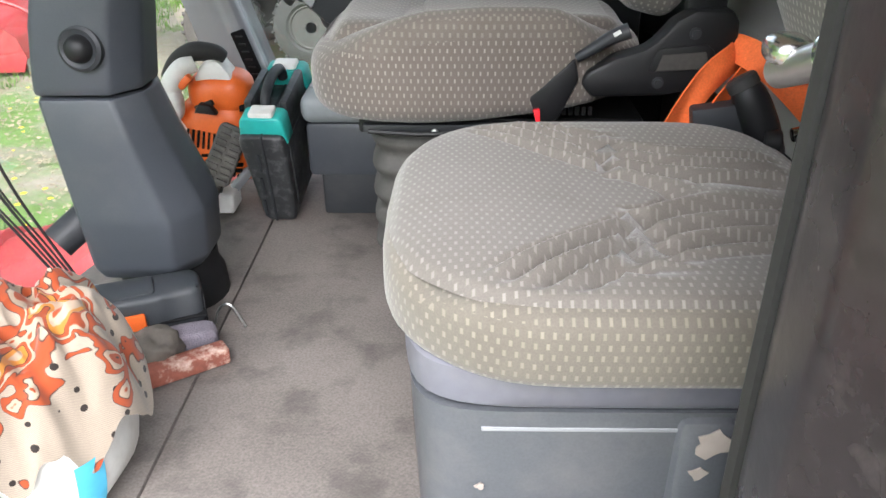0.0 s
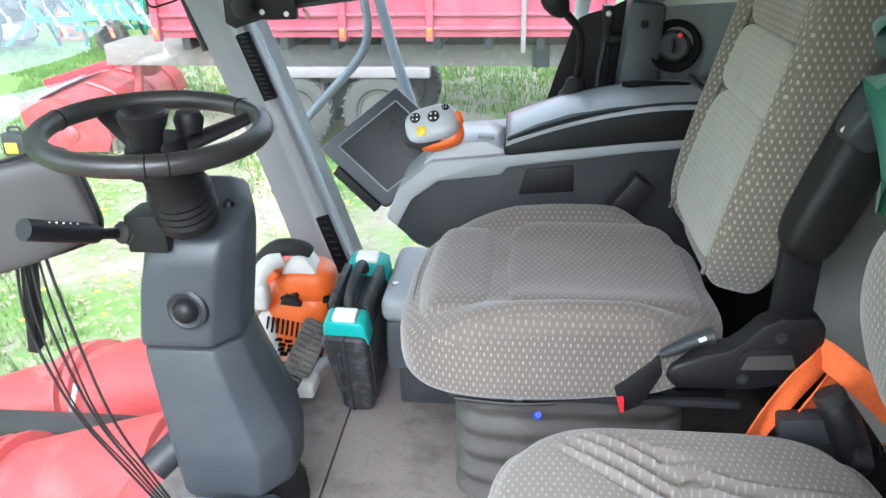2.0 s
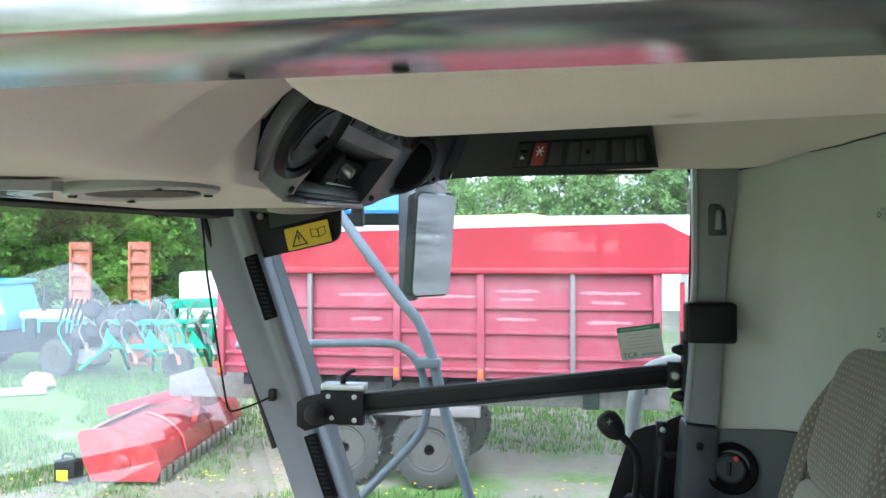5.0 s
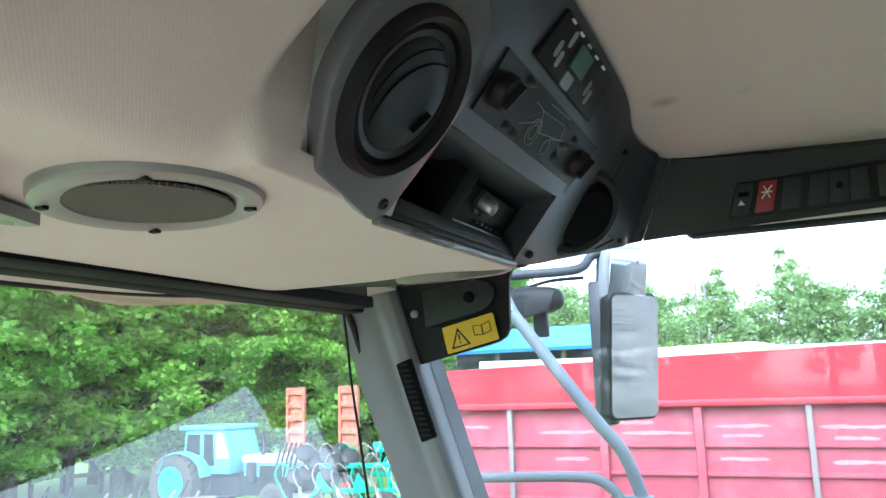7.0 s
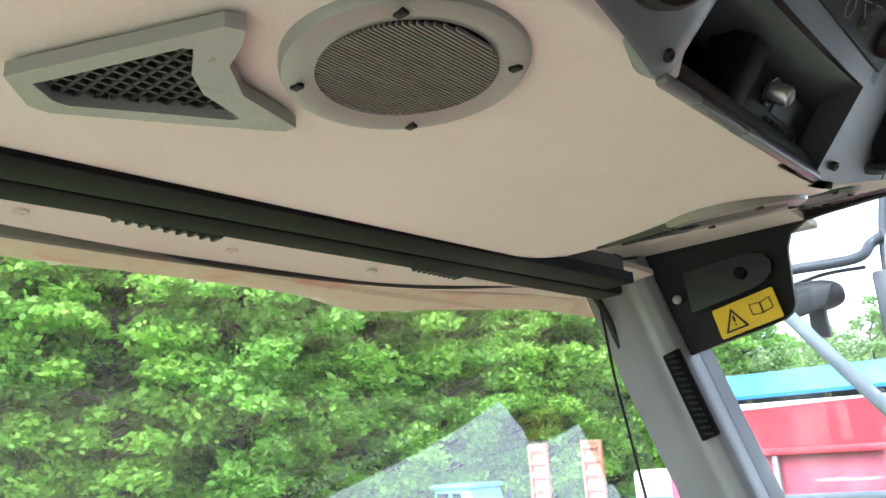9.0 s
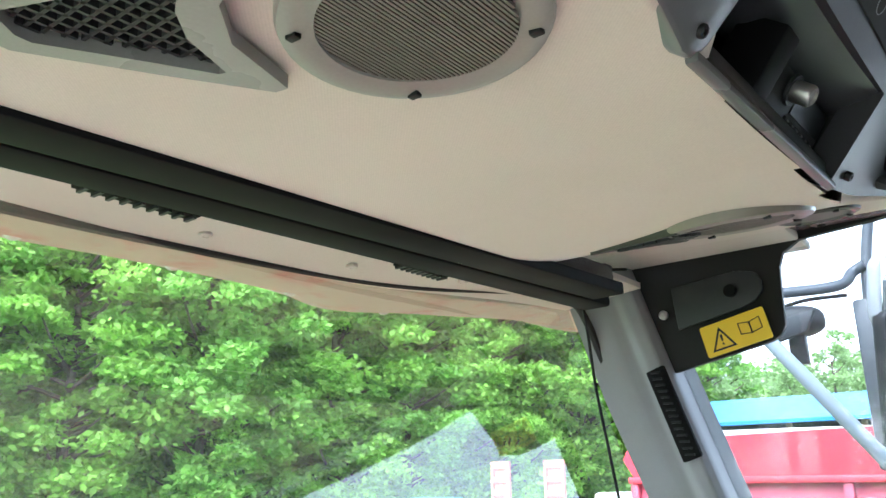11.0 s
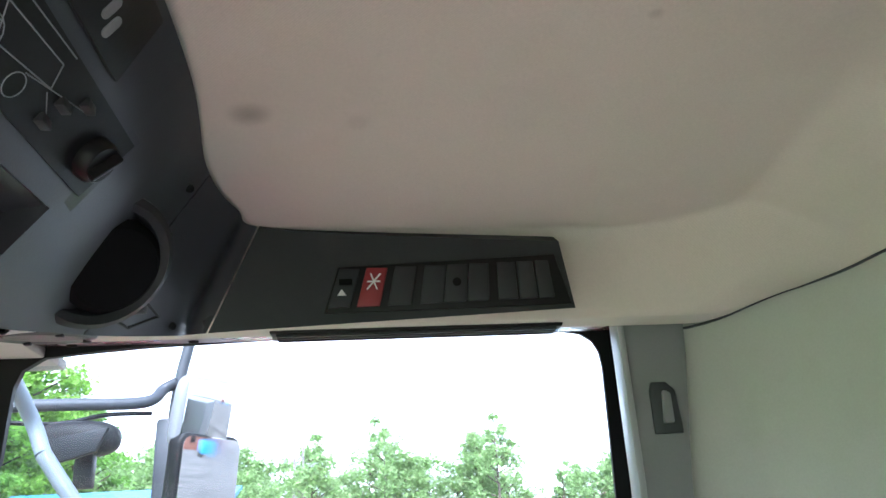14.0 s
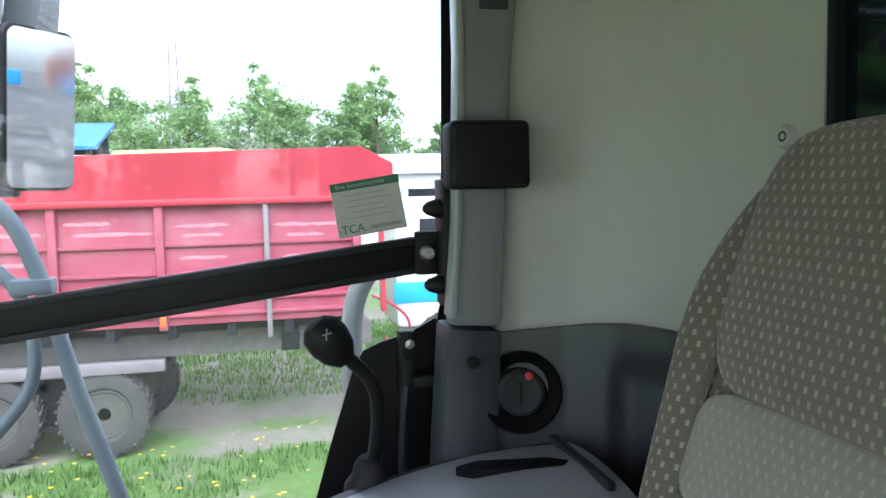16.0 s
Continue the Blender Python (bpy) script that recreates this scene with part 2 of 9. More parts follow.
def glass(name, tint=(0.94, 0.98, 0.97), gloss=0.9, film=0.0, power=4.0, least=0.05):
    m = bpy.data.materials.new(name)
    m.use_nodes = True
    nt = m.node_tree
    out = nt.nodes["Material Output"]
    nt.nodes.remove(nt.nodes["Principled BSDF"])
    clear, shine, fres, mix = (nt.nodes.new(k) for k in ("ShaderNodeBsdfTransparent", "ShaderNodeBsdfGlossy", "ShaderNodeLayerWeight", "ShaderNodeMixShader"))
    clear.inputs["Color"].default_value = (*tint, 1)
    shine.inputs["Roughness"].default_value = 0.0
    shine.inputs["Color"].default_value = (gloss, gloss, gloss, 1)
    fres.inputs["Blend"].default_value = 0.5
    rise, part_ = nt.nodes.new("ShaderNodeMath"), nt.nodes.new("ShaderNodeMath")
    rise.operation, rise.inputs[1].default_value = "POWER", power
    part_.operation, part_.inputs[1].default_value, part_.inputs[2].default_value = "MULTIPLY_ADD", 0.85, least
    nt.links.new(fres.outputs["Facing"], rise.inputs[0])
    nt.links.new(rise.outputs[0], part_.inputs[0])
    nt.links.new(part_.outputs[0], mix.inputs["Fac"])
    nt.links.new(clear.outputs[0], mix.inputs[1])
    nt.links.new(shine.outputs[0], mix.inputs[2])
    last = mix.outputs[0]
    if film:
        dust, noise_tex, rng, mix2 = (nt.nodes.new(k) for k in ("ShaderNodeBsdfTranslucent", "ShaderNodeTexNoise", "ShaderNodeMapRange", "ShaderNodeMixShader"))
        dust.inputs["Color"].default_value = (0.75, 0.78, 0.77, 1)
        noise_tex.inputs["Scale"].default_value, noise_tex.inputs["Detail"].default_value = 3.0, 8
        tc = nt.nodes.new("ShaderNodeTexCoord")
        nt.links.new(tc.outputs["Object"], noise_tex.inputs["Vector"])
        rng.inputs["From Min"].default_value, rng.inputs["From Max"].default_value = 0.35, 0.75
        rng.inputs["To Min"].default_value, rng.inputs["To Max"].default_value = film * 0.55, film
        nt.links.new(noise_tex.outputs["Fac"], rng.inputs["Value"])
        nt.links.new(rng.outputs["Result"], mix2.inputs["Fac"])
        nt.links.new(last, mix2.inputs[1])
        nt.links.new(dust.outputs[0], mix2.inputs[2])
        last = mix2.outputs[0]
    nt.links.new(last, out.inputs["Surface"])
    return m


def leaf(name, colour, spread=0.5):
    m = bpy.data.materials.new(name)
    m.use_nodes = True
    nt = m.node_tree
    p = nt.nodes["Principled BSDF"]
    geo = nt.nodes.new("ShaderNodeNewGeometry")
    rng = nt.nodes.new("ShaderNodeMapRange")
    rng.inputs["To Min"].default_value, rng.inputs["To Max"].default_value = 1 - spread, 1 + spread
    nt.links.new(geo.outputs["Random Per Island"], rng.inputs["Value"])
    sc = nt.nodes.new("ShaderNodeVectorMath")
    sc.operation = "SCALE"
    sc.inputs[0].default_value = colour
    nt.links.new(rng.outputs["Result"], sc.inputs["Scale"])
    nt.links.new(sc.outputs["Vector"], p.inputs["Base Color"])
    p.inputs["Roughness"].default_value = 0.6
    tr = nt.nodes.new("ShaderNodeBsdfTranslucent")
    nt.links.new(sc.outputs["Vector"], tr.inputs["Color"])
    mix = nt.nodes.new("ShaderNodeMixShader")
    mix.inputs["Fac"].default_value = 0.55
    nt.links.new(p.outputs[0], mix.inputs[1])
    nt.links.new(tr.outputs[0], mix.inputs[2])
    nt.links.new(mix.outputs[0], nt.nodes["Material Output"].inputs["Surface"])
    return m


M_FLOOR = material("floor_mat", (0.165, 0.144, 0.131), 0.70, spread=0.45, grain=220, blotch=3, bump=0.3, dirt=(0.062, 0.054, 0.050), dirt_amount=0.75)
M_DARK = material("dark_grey_plastic", (0.025, 0.027, 0.031), 0.5, spread=0.12, grain=420, bump=0.35, depth=0.0006, dirt=(0.10, 0.09, 0.085), dirt_amount=0.15, spec=0.32)
M_SLATE = material("slate_grey_plastic", (0.043, 0.048, 0.058), 0.48, spread=0.12, grain=420, bump=0.3, depth=0.0005, dirt=(0.11, 0.105, 0.10), dirt_amount=0.14)
M_BLACK = material("black_plastic", (0.009, 0.009, 0.010), 0.5, spread=0.15, grain=300, bump=0.2, depth=0.0005, spec=0.28)
M_RUBBER = material("black_rubber", (0.018, 0.017, 0.017), 0.75, spread=0.2, grain=160, bump=0.3)
M_BELLOW = material("dusty_rubber", (0.045, 0.042, 0.039), 0.8, spread=0.2, grain=160, bump=0.3, dirt=(0.12, 0.11, 0.10), dirt_amount=0.4)
M_GREY = material("mid_grey_plastic", (0.25, 0.255, 0.27), 0.45, spread=0.06, grain=500, bump=0.2, depth=0.0004, dirt=(0.16, 0.15, 0.14), dirt_amount=0.2)
M_SILVER = material("light_grey_plastic", (0.36, 0.37, 0.39), 0.35, spread=0.05, grain=500, bump=0.15, depth=0.0003)
M_LINER = twill("beige_headliner", (0.655, 0.580, 0.530), pitch=1100, strength=0.07, dirt=(0.40, 0.35, 0.31), dirt_amount=0.12, shade=0.05)


def spots(m, where, colour):
    """Round soaked-in stains at given places."""
    nt, p, col = base_chain(m)
    tc = nt.nodes.new("ShaderNodeTexCoord")
    for at, r, amount in where:
        dist, rng = nt.nodes.new("ShaderNodeVectorMath"), nt.nodes.new("ShaderNodeMapRange")
        dist.operation = "DISTANCE"
        dist.inputs[1].default_value = at
        nt.links.new(tc.outputs["Object"], dist.inputs[0])
        rng.interpolation_type = "SMOOTHSTEP"
        rng.inputs["From Min"].default_value, rng.inputs["From Max"].default_value = r, r * 0.25
        rng.inputs["To Max"].default_value = amount
        nt.links.new(dist.outputs["Value"], rng.inputs["Value"])
        mix = nt.nodes.new("ShaderNodeMix")
        mix.data_type = "RGBA"
        nt.links.new(rng.outputs["Result"], mix.inputs["Factor"])
        nt.links.new(col, mix.inputs[6])
        mix.inputs[7].default_value = (*colour, 1)
        col = mix.outputs[2]
    nt.links.new(col, p.inputs["Base Color"])


spots(M_LINER, (((-0.194, 1.767, 1.825), 0.032, 0.55), ((-0.08, 1.80, 1.825), 0.02, 0.12), ((0.20, 1.62, 1.825), 0.012, 0.3), ((0.10, 0.86, 1.61), 0.02, 0.35), ((-0.07, 0.93, 1.61), 0.03, 0.12)), (0.16, 0.12, 0.10))
M_WALL = material("light_grey_liner", (0.50, 0.50, 0.475), 0.8, spread=0.06, grain=300, bump=0.2, dirt=(0.35, 0.33, 0.3), dirt_amount=0.15, spec=0.25)
M_DASH = woven("dashed_upholstery", (0.135, 0.118, 0.100), (0.325, 0.295, 0.252), 0.0072, 0.0112, 0.0031, squeeze=0.6)
M_SIDE = woven("soiled_dashed_upholstery", (0.104, 0.087, 0.077), (0.232, 0.207, 0.185), 0.0070, 0.0120, 0.0032, squeeze=0.6)
M_SEAT = woven("worn_grey_upholstery", (0.140, 0.125, 0.111), (0.225, 0.207, 0.188), 0.0070, 0.0110, 0.0030, squeeze=0.62)
M_UPPER = woven("soiled_pale_upholstery", (0.160, 0.138, 0.118), (0.330, 0.300, 0.262), 0.0075, 0.0110, 0.0031, squeeze=0.6)
M_OLIVE = woven("olive_grey_upholstery", (0.138, 0.122, 0.101), (0.222, 0.198, 0.162), 0.0070, 0.0115, 0.0030, squeeze=0.62)
M_PALE = woven("pale_worn_upholstery", (0.255, 0.236, 0.205), (0.345, 0.322, 0.285), 0.0075, 0.0110, 0.0031, squeeze=0.6)
M_SEATD = woven("brown_grey_upholstery", (0.108, 0.093, 0.081), (0.180, 0.158, 0.140), 0.0075, 0.0120, 0.0030, squeeze=0.6)
M_STEEL = material("scratched_steel", (0.5, 0.5, 0.5), 0.35, metal=1.0, spread=0.2, grain=120, bump=0.1)
M_CHROME = material("chrome", (0.8, 0.8, 0.8), 0.12, metal=1.0, spread=0.05, bump=0.0)
M_ORANGE = material("orange_plastic", (0.72, 0.13, 0.02), 0.4, spread=0.1, grain=200, bump=0.1)
M_WHITE = material("white_plastic", (0.68, 0.67, 0.64), 0.5, spread=0.06, bump=0.1, dirt=(0.35, 0.32, 0.28), dirt_amount=0.35)
M_TEAL = material("teal_plastic", (0.02, 0.33, 0.30), 0.4, spread=0.1, bump=0.1)
M_WEB = material("orange_webbing", (0.75, 0.14, 0.03), 0.8, spread=0.25, grain=300, bump=0.3)
M_YELLOW = material("yellow_label", (0.78, 0.52, 0.02), 0.4, spread=0.04, bump=0.0)
M_RED = material("red_paint", (0.40, 0.020, 0.036), 0.5, spread=0.16, blotch=1.5, grain=30, bump=0.1, dirt=(0.44, 0.04, 0.06), dirt_amount=0.15)
M_PINK = material("faded_red_paint", (0.33, 0.050, 0.080), 0.65, spread=0.14, blotch=0.8, grain=20, bump=0.1, dirt=(0.42, 0.17, 0.20), dirt_amount=0.35)
M_SNOUT = material("red_header_paint", (0.38, 0.032, 0.036), 0.45, spread=0.12, blotch=1.5, grain=40, bump=0.1, dirt=(0.55, 0.2, 0.18), dirt_amount=0.3)
M_TUBE = material("blue_grey_paint", (0.2, 0.235, 0.27), 0.45, spread=0.12, grain=60, bump=0.15)
M_TYRE = material("dusty_tyre", (0.062, 0.056, 0.05), 0.9, spread=0.25, grain=20, blotch=2, bump=0.4, depth=0.01)
M_MIRROR = material("mirror_glass", (0.80, 0.82, 0.83), 0.004, metal=1.0, spread=0.02, bump=0.0)
M_SCREEN = material("dark_screen", (0.010, 0.012, 0.014), 0.35, spread=0.2, bump=0.0, spec=0.15)
M_PAPER = material("paper_label", (0.72, 0.71, 0.66), 0.6, spread=0.04, bump=0.0)
M_GREEN = material("green_ink", (0.05, 0.22, 0.12), 0.6, spread=0.05, bump=0.0)
M_INK = material("black_ink", (0.012, 0.012, 0.012), 0.5, spread=0.05, bump=0.0)
M_LABELW = material("white_print", (0.7, 0.7, 0.68), 0.5, spread=0.03, bump=0.0)
# near-black that paints the shade inside slots, niches and grilles; also black trim
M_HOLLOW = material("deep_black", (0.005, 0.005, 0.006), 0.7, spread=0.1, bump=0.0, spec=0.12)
M_RING = material("grille_grey", (0.25, 0.245, 0.235), 0.3, spread=0.08, grain=300, bump=0.15, depth=0.0004)
M_SKIN = material("moulded_grey_plastic", (0.052, 0.055, 0.062), 0.45, spread=0.1, grain=420, bump=0.3, depth=0.0005)
# armrest top: dark slate lightened in colour to carry the sky's reflection
M_ARM = material("sky_sheen_slate", (0.25, 0.26, 0.28), 0.36, spread=0.06, grain=400, bump=0.1, depth=0.0003)
M_GLASS = glass("window_glass", (0.81, 0.855, 0.86), film=0.022, least=0.018)
M_SHIELD = glass("windscreen_glass", (0.84, 0.90, 0.88), film=0.055, power=1.9, least=0.08)
M_REARGLASS = glass("tinted_glass", (0.25, 0.36, 0.36), 0.9)


def ring(bm, outer, inner, origin, u, v, depth):
    """A flat frame between two outlines of the same number of points, with thickness."""
    o, u, v = V(origin), V(u), V(v)
    n = u.cross(v).normalized() * depth
    loops = [[bm.verts.new(o + u * a + v * c + k) for a, c in pts] for pts in (outer, inner) for k in (V((0, 0, 0)), n)]
    a0, a1, b0, b1 = loops
    m = len(a0)
    for i in range(m):
        j = (i + 1) % m
        bm.faces.new((a0[i], a0[j], b0[j], b0[i]))
        bm.faces.new((a1[i], b1[i], b1[j], a1[j]))
        bm.faces.new((a0[i], a1[i], a1[j], a0[j]))
        bm.faces.new((b0[i], b0[j], b1[j], b1[i]))
    return bm


def bar(bm, a, b, w, h, bevel=0.0):
    """A square bar from a to b."""
    a, b = V(a), V(b)
    u, v, d = frame_axes(b - a)
    m = Matrix.Translation(a) @ Matrix((u, v, d)).transposed().to_4x4()
    return box(bm, (-w / 2, -h / 2, 0), (w / 2, h / 2, (b - a).length), bevel, m)


def panel(bm, pts, depth, bevel=0.0):
    """A flat piece from its corners in space (in order), pushed by depth along its normal."""
    b = bmesh.new()
    vs = [b.verts.new(V(p)) for p in pts]
    f = b.faces.new(vs)
    f.normal_update()
    n = f.normal.copy()
    out = bmesh.ops.extrude_face_region(b, geom=[f])
    bmesh.ops.translate(b, vec=n * depth, verts=[e for e in out["geom"] if isinstance(e, bmesh.types.BMVert)])
    if bevel:
        bmesh.ops.recalc_face_normals(b, faces=b.faces)
        bmesh.ops.bevel(b, geom=b.edges[:], offset=bevel, segments=2, profile=0.5, affect="EDGES")
    merge(bm, b)
    return bm


def screw(bm, at, normal, r=0.006):
    lathe(bm, [(r, -0.004), (r, 0.0015), (r * 0.8, 0.003), (r * 0.45, 0.003), (r * 0.35, 0.001), (0.0005, 0.001)], at, normal, 12)
    return bm


# ================= the cab =================
# floor with a seam along it
bm = bmesh.new()
SHIELD_X = lambda y, z: -0.565 - 0.335 * z - (0.11 + 0.18 * (1 - z / 1.6)) * (1 - ((y - 1.33) / 0.98) ** 2)  # noqa: E731
front_ = [(SHIELD_X(y, 0.0) + 0.012, y) for y in (0.38 + 0.0965 * k for k in range(21))]
prism(bm, [(-0.421, 2.42), (-0.58, 2.42)] + front_[::-1] + [(-0.60, 0.30), (-0.421, 0.30)], (0, 0, -0.06), (1, 0, 0), (0, 1, 0), 0.06, 0.003)
box(bm, (-0.417, 0.30, -0.06), (0.72, 2.42, 0.001), 0.004)
solid("floor", bm, M_FLOOR, "worn dusty grey-brown rubber floor mat with a seam", "floor", "structure")
bm = box(bmesh.new(), (-0.62, 0.22, -0.9), (0.75, 2.46, -0.062), 0.02)
solid("cab_base", bm, M_BLACK, "dark underbody beneath the cab floor", "base", "structure")


def liner_z(x, y):
    """Height of the cloth headliner: low at the front, a padded roll at the doorway, a deep well behind the overhead console."""
    z = 1.572 + 0.115 * blend(1.66, 2.20, y) + 0.045 * blend(0.42, 0.62, x) * blend(1.9, 2.05, y)
    near_ = 1 - blend(1.05, 1.09, y)
    z += (1.648 + 0.057 * blend(0.83, 0.90, y) - 0.068 * (1 - blend(0.52, 0.72, y)) - z) * blend(-0.47, -0.27, x) * near_
    r = 0.03
    qx, qy = -0.243 - x + r, 0.745 - y + r
    d = math.hypot(max(qx, 0), max(qy, 0)) + min(max(qx, qy), 0) - r
    roll = 1.614 + 0.014 * blend(-0.3, 0.5, x) - 0.008 * math.exp(-((y - 0.87) / 0.06) ** 2)
    z += (roll - 0.010 - z) * (0.55 * (1 - blend(-0.020, 0.0, d)) + 0.45 * (1 - blend(-0.085, -0.010, d))) * near_
    z += 0.016 * math.exp(-((d - 0.008) / 0.010) ** 2) * near_ * blend(-0.33, -0.27, x)
    left, right, near_y, far_y = -0.412 - 0.043 * blend(1.75, 1.90, y), 0.95, 0.945, 2.125
    r = 0.10
    cx, cy, hx, hy = (left + right) / 2, (near_y + far_y) / 2, (right - left) / 2, (far_y - near_y) / 2
    qx, qy = abs(x - cx) - hx + r, abs(y - cy) - hy + r
    d = math.hypot(max(qx, 0), max(qy, 0)) + min(max(qx, qy), 0) - r
    wide = 0.05 + 0.10 * blend(0.28, 0.50, x)
    well = (1 - blend(-wide, 0.0, d)) * max(blend(1.05, 1.09, y), blend(-0.33, -0.285, x))
    top = 1.805 + 0.025 * blend(0.05, 0.5, -d)
    top -= 0.43 * max(x - 0.44, 0) * blend(0.40, 0.50, x)
    return z + (top - z) * well


def liner(u, v):
    y = 0.53 + v * 1.685
    xf = -0.962 + 0.075 * blend(1.3, 2.2, y) ** 1.2
    x = xf + (0.672 - xf) * u
    return (x, y, liner_z(x, y) + 0.010 * blend(2.195, 2.215, y))


bm = thick_sheet(bmesh.new(), liner, 190, 250, (0, 0, 0.02))
# the cloth is cut out where the overhead console is let in
cut_ = []
for f_ in bm.faces:
    c_ = f_.calc_center_median()
    if (-0.402 if c_.y < 1.30 else -0.424) < c_.x < -0.275 and 1.12 < c_.y < 1.93:
        cut_.append(f_)
bmesh.ops.delete(bm, geom=cut_, context="FACES")
solid("ceiling", bm, M_LINER, "beige cloth headliner with a deep well and light stains", "ceiling", "structure", smooth=80)

# front strip beyond the blind, and roof
def front_strip(u, v):
    y = 0.42 + v * 1.86
    xf = -0.99 + 0.075 * blend(1.3, 2.2, y)
    xe = -1.10 - 0.11 * (1 - ((y - 1.33) / 0.95) ** 2)
    return (xf + (xe - xf) * u, y, 1.612 + 0.03 * blend(1.6, 2.2, y) - 0.022 * u)


bm = thick_sheet(bmesh.new(), front_strip, 8, 40, (0, 0, 0.012))
solid("front_trim", bm, M_LINER, "beige trim strip above the windscreen", "trim", "structure", smooth=80)
# unseen slab over the headliner, added to keep sky light out
bm = box(bmesh.new(), (-1.52, 0.34, 1.88), (0.84, 2.52, 2.02), 0.04)
box(bm, (-1.50, 0.36, 1.75), (-1.36, 2.50, 1.90), 0.03)
solid("roof", bm, M_WHITE, "light cab roof slab, unseen, added to block the sky", "roof", "structure")


def overhang(u, v):
    y = 0.5 + v * 2.3
    wave = 0.018 * math.exp(-((y - 1.92) / 0.10) ** 2) + 0.010 * math.exp(-((y - 1.2) / 0.2) ** 2)
    return (-1.24 - 0.27 * u + 0.06 * blend(1.9, 2.6, y), y, 1.625 + 0.02 * u - wave * u + 0.05 * blend(1.9, 2.7, y) - 0.02 * math.sin(u * 3.1))


bm = thick_sheet(bmesh.new(), overhang, 12, 60, (0, 0, 0.03))
ov = thing("roof_visor", (-1.35, 1.4, 1.6), "beige roof overhang above the windscreen with bolts and red stains", "visor", kind="structure")
part("shell", bm, material("visor_paint", (0.42, 0.36, 0.3), 0.7, spread=0.12, blotch=5, dirt=(0.45, 0.10, 0.09), dirt_amount=0.6), ov, smooth=80)
for k in range(5):
    y = 0.95 + 0.27 * k
    b = lathe(bmesh.new(), [(0.013, -0.01), (0.013, 0.0), (0.007, 0.004), (0.0005, 0.005)], overhang(0.72, (y - 0.5) / 2.3), (0, 0, -1), 12)
    part("bolt", b, M_STEEL, ov)

# rubber seal of the windscreen
bm = tube(bmesh.new(), [(-1.22, 0.45, 1.585), (-1.225, 0.9, 1.588), (-1.215, 1.3, 1.590), (-1.17, 1.75, 1.600), (-1.09, 2.1, 1.632), (-1.06, 2.22, 1.63), (-1.045, 2.28, 1.58), (-1.0, 2.31, 1.4), (-0.86, 2.36, 0.9)], 0.0085, 8)
solid("windscreen_seal", bm, M_RUBBER, "thin black rubber windscreen seal", "seal", "structure")


def shield(u, v):
    y, z = 0.38 + 1.93 * u, 0.02 + 1.62 * v
    return (SHIELD_X(y, z), y, z)


ws = thing("window_front", (-1.0, 1.33, 0.0), "large curved windscreen of clear glass", "window", kind="structure")
pane = part("pane", (lambda b: (sheet(b, shield, 30, 20), b)[1])(bmesh.new()), M_SHIELD, ws, smooth=80)
pane.visible_shadow = False

# vents and screws in the front strip
for k, (y, w) in enumerate(((1.22, 0.16), (1.72, 0.12))):
    g = thing("strip_vent", (-1.1, y, 1.6), "small dark slotted vent in the beige trim strip", "vent", "strip vents")
    x0 = -1.085 + 0.03 * k
    part("backing", box(bmesh.new(), (x0 - 0.012, y - w / 2, 1.588 + 0.006 * k), (x0 + 0.012, y + w / 2, 1.602 + 0.006 * k), 0.002), M_HOLLOW, g)
    for i in range(9):
        yy = y - w / 2 + w * (i + 0.5) / 9
        part("slat", box(bmesh.new(), (x0 - 0.011, yy - 0.0025, 1.584 + 0.006 * k), (x0 + 0.011, yy + 0.0025, 1.590 + 0.006 * k)), M_DARK, g)
for x, y in ((-1.15, 1.06), (-1.15, 1.36), (-1.12, 1.62), (-1.075, 1.86), (-1.06, 2.02)):
    solid("trim_screw", screw(bmesh.new(), (x, y, 1.594 + 0.03 * blend(1.6, 2.2, y)), (0, 0, -1), 0.010), M_LINER, "beige screw cap in the front trim", "screw", group="trim screws")

# roller blind
bl = thing("roller_blind", (-0.97, 1.3, 1.58), "rolled-up dark mesh sun blind with a black bottom bar", "blind")
a, b = V((-1.055, 0.45, 1.592)), V((-0.915, 2.03, 1.600))
part("roll", cyl(bmesh.new(), a + V((0.045, 0, 0.012)), b + V((0.03, 0, 0.010)), 0.03, 16), twill("blind_mesh", (0.115, 0.10, 0.088), pitch=900, strength=0.8), bl, "dark brown woven mesh roll")
part("bottom_bar", bar(bmesh.new(), a + V((0.0, 0, -0.014)), b + V((-0.008, 0.06, -0.016)), 0.060, 0.030, 0.006), M_HOLLOW, bl, "black bottom bar")
part("channel", bar(bmesh.new(), a + V((0.072, 0, -0.020)), b + V((0.056, -0.02, -0.020)), 0.066, 0.022, 0.004), M_HOLLOW, bl)
part("bracket", box(bmesh.new(), (-0.93, 2.03, 1.585), (-0.87, 2.06, 1.64), 0.004), M_BLACK, bl)
cord = thing("blind_cord", (-0.94, 2.10, 1.60), "thin black pull cord of the blind, clipped to the pillar", "cord")
part("line", tube(bmesh.new(), [(-0.985, 2.13, 1.645), (-0.985, 2.16, 1.54), (-0.99, 2.19, 1.43), (-0.976, 2.20, 1.307), (-0.960, 2.21, 1.17), (-0.946, 2.215, 1.07), (-0.935, 2.22, 1.036), (-0.91, 2.24, 1.038), (-0.87, 2.27, 1.052), (-0.835, 2.293, 1.068)], 0.0030, 6), M_BLACK, cord)
part("clip", box(bmesh.new(), (-0.850, 2.283, 1.052), (-0.830, 2.306, 1.086), 0.004), M_BLACK, cord)
cord2 = thing("pull_cord", (-0.937, 2.09, 1.60), "short black cord with a small end toggle", "cord")
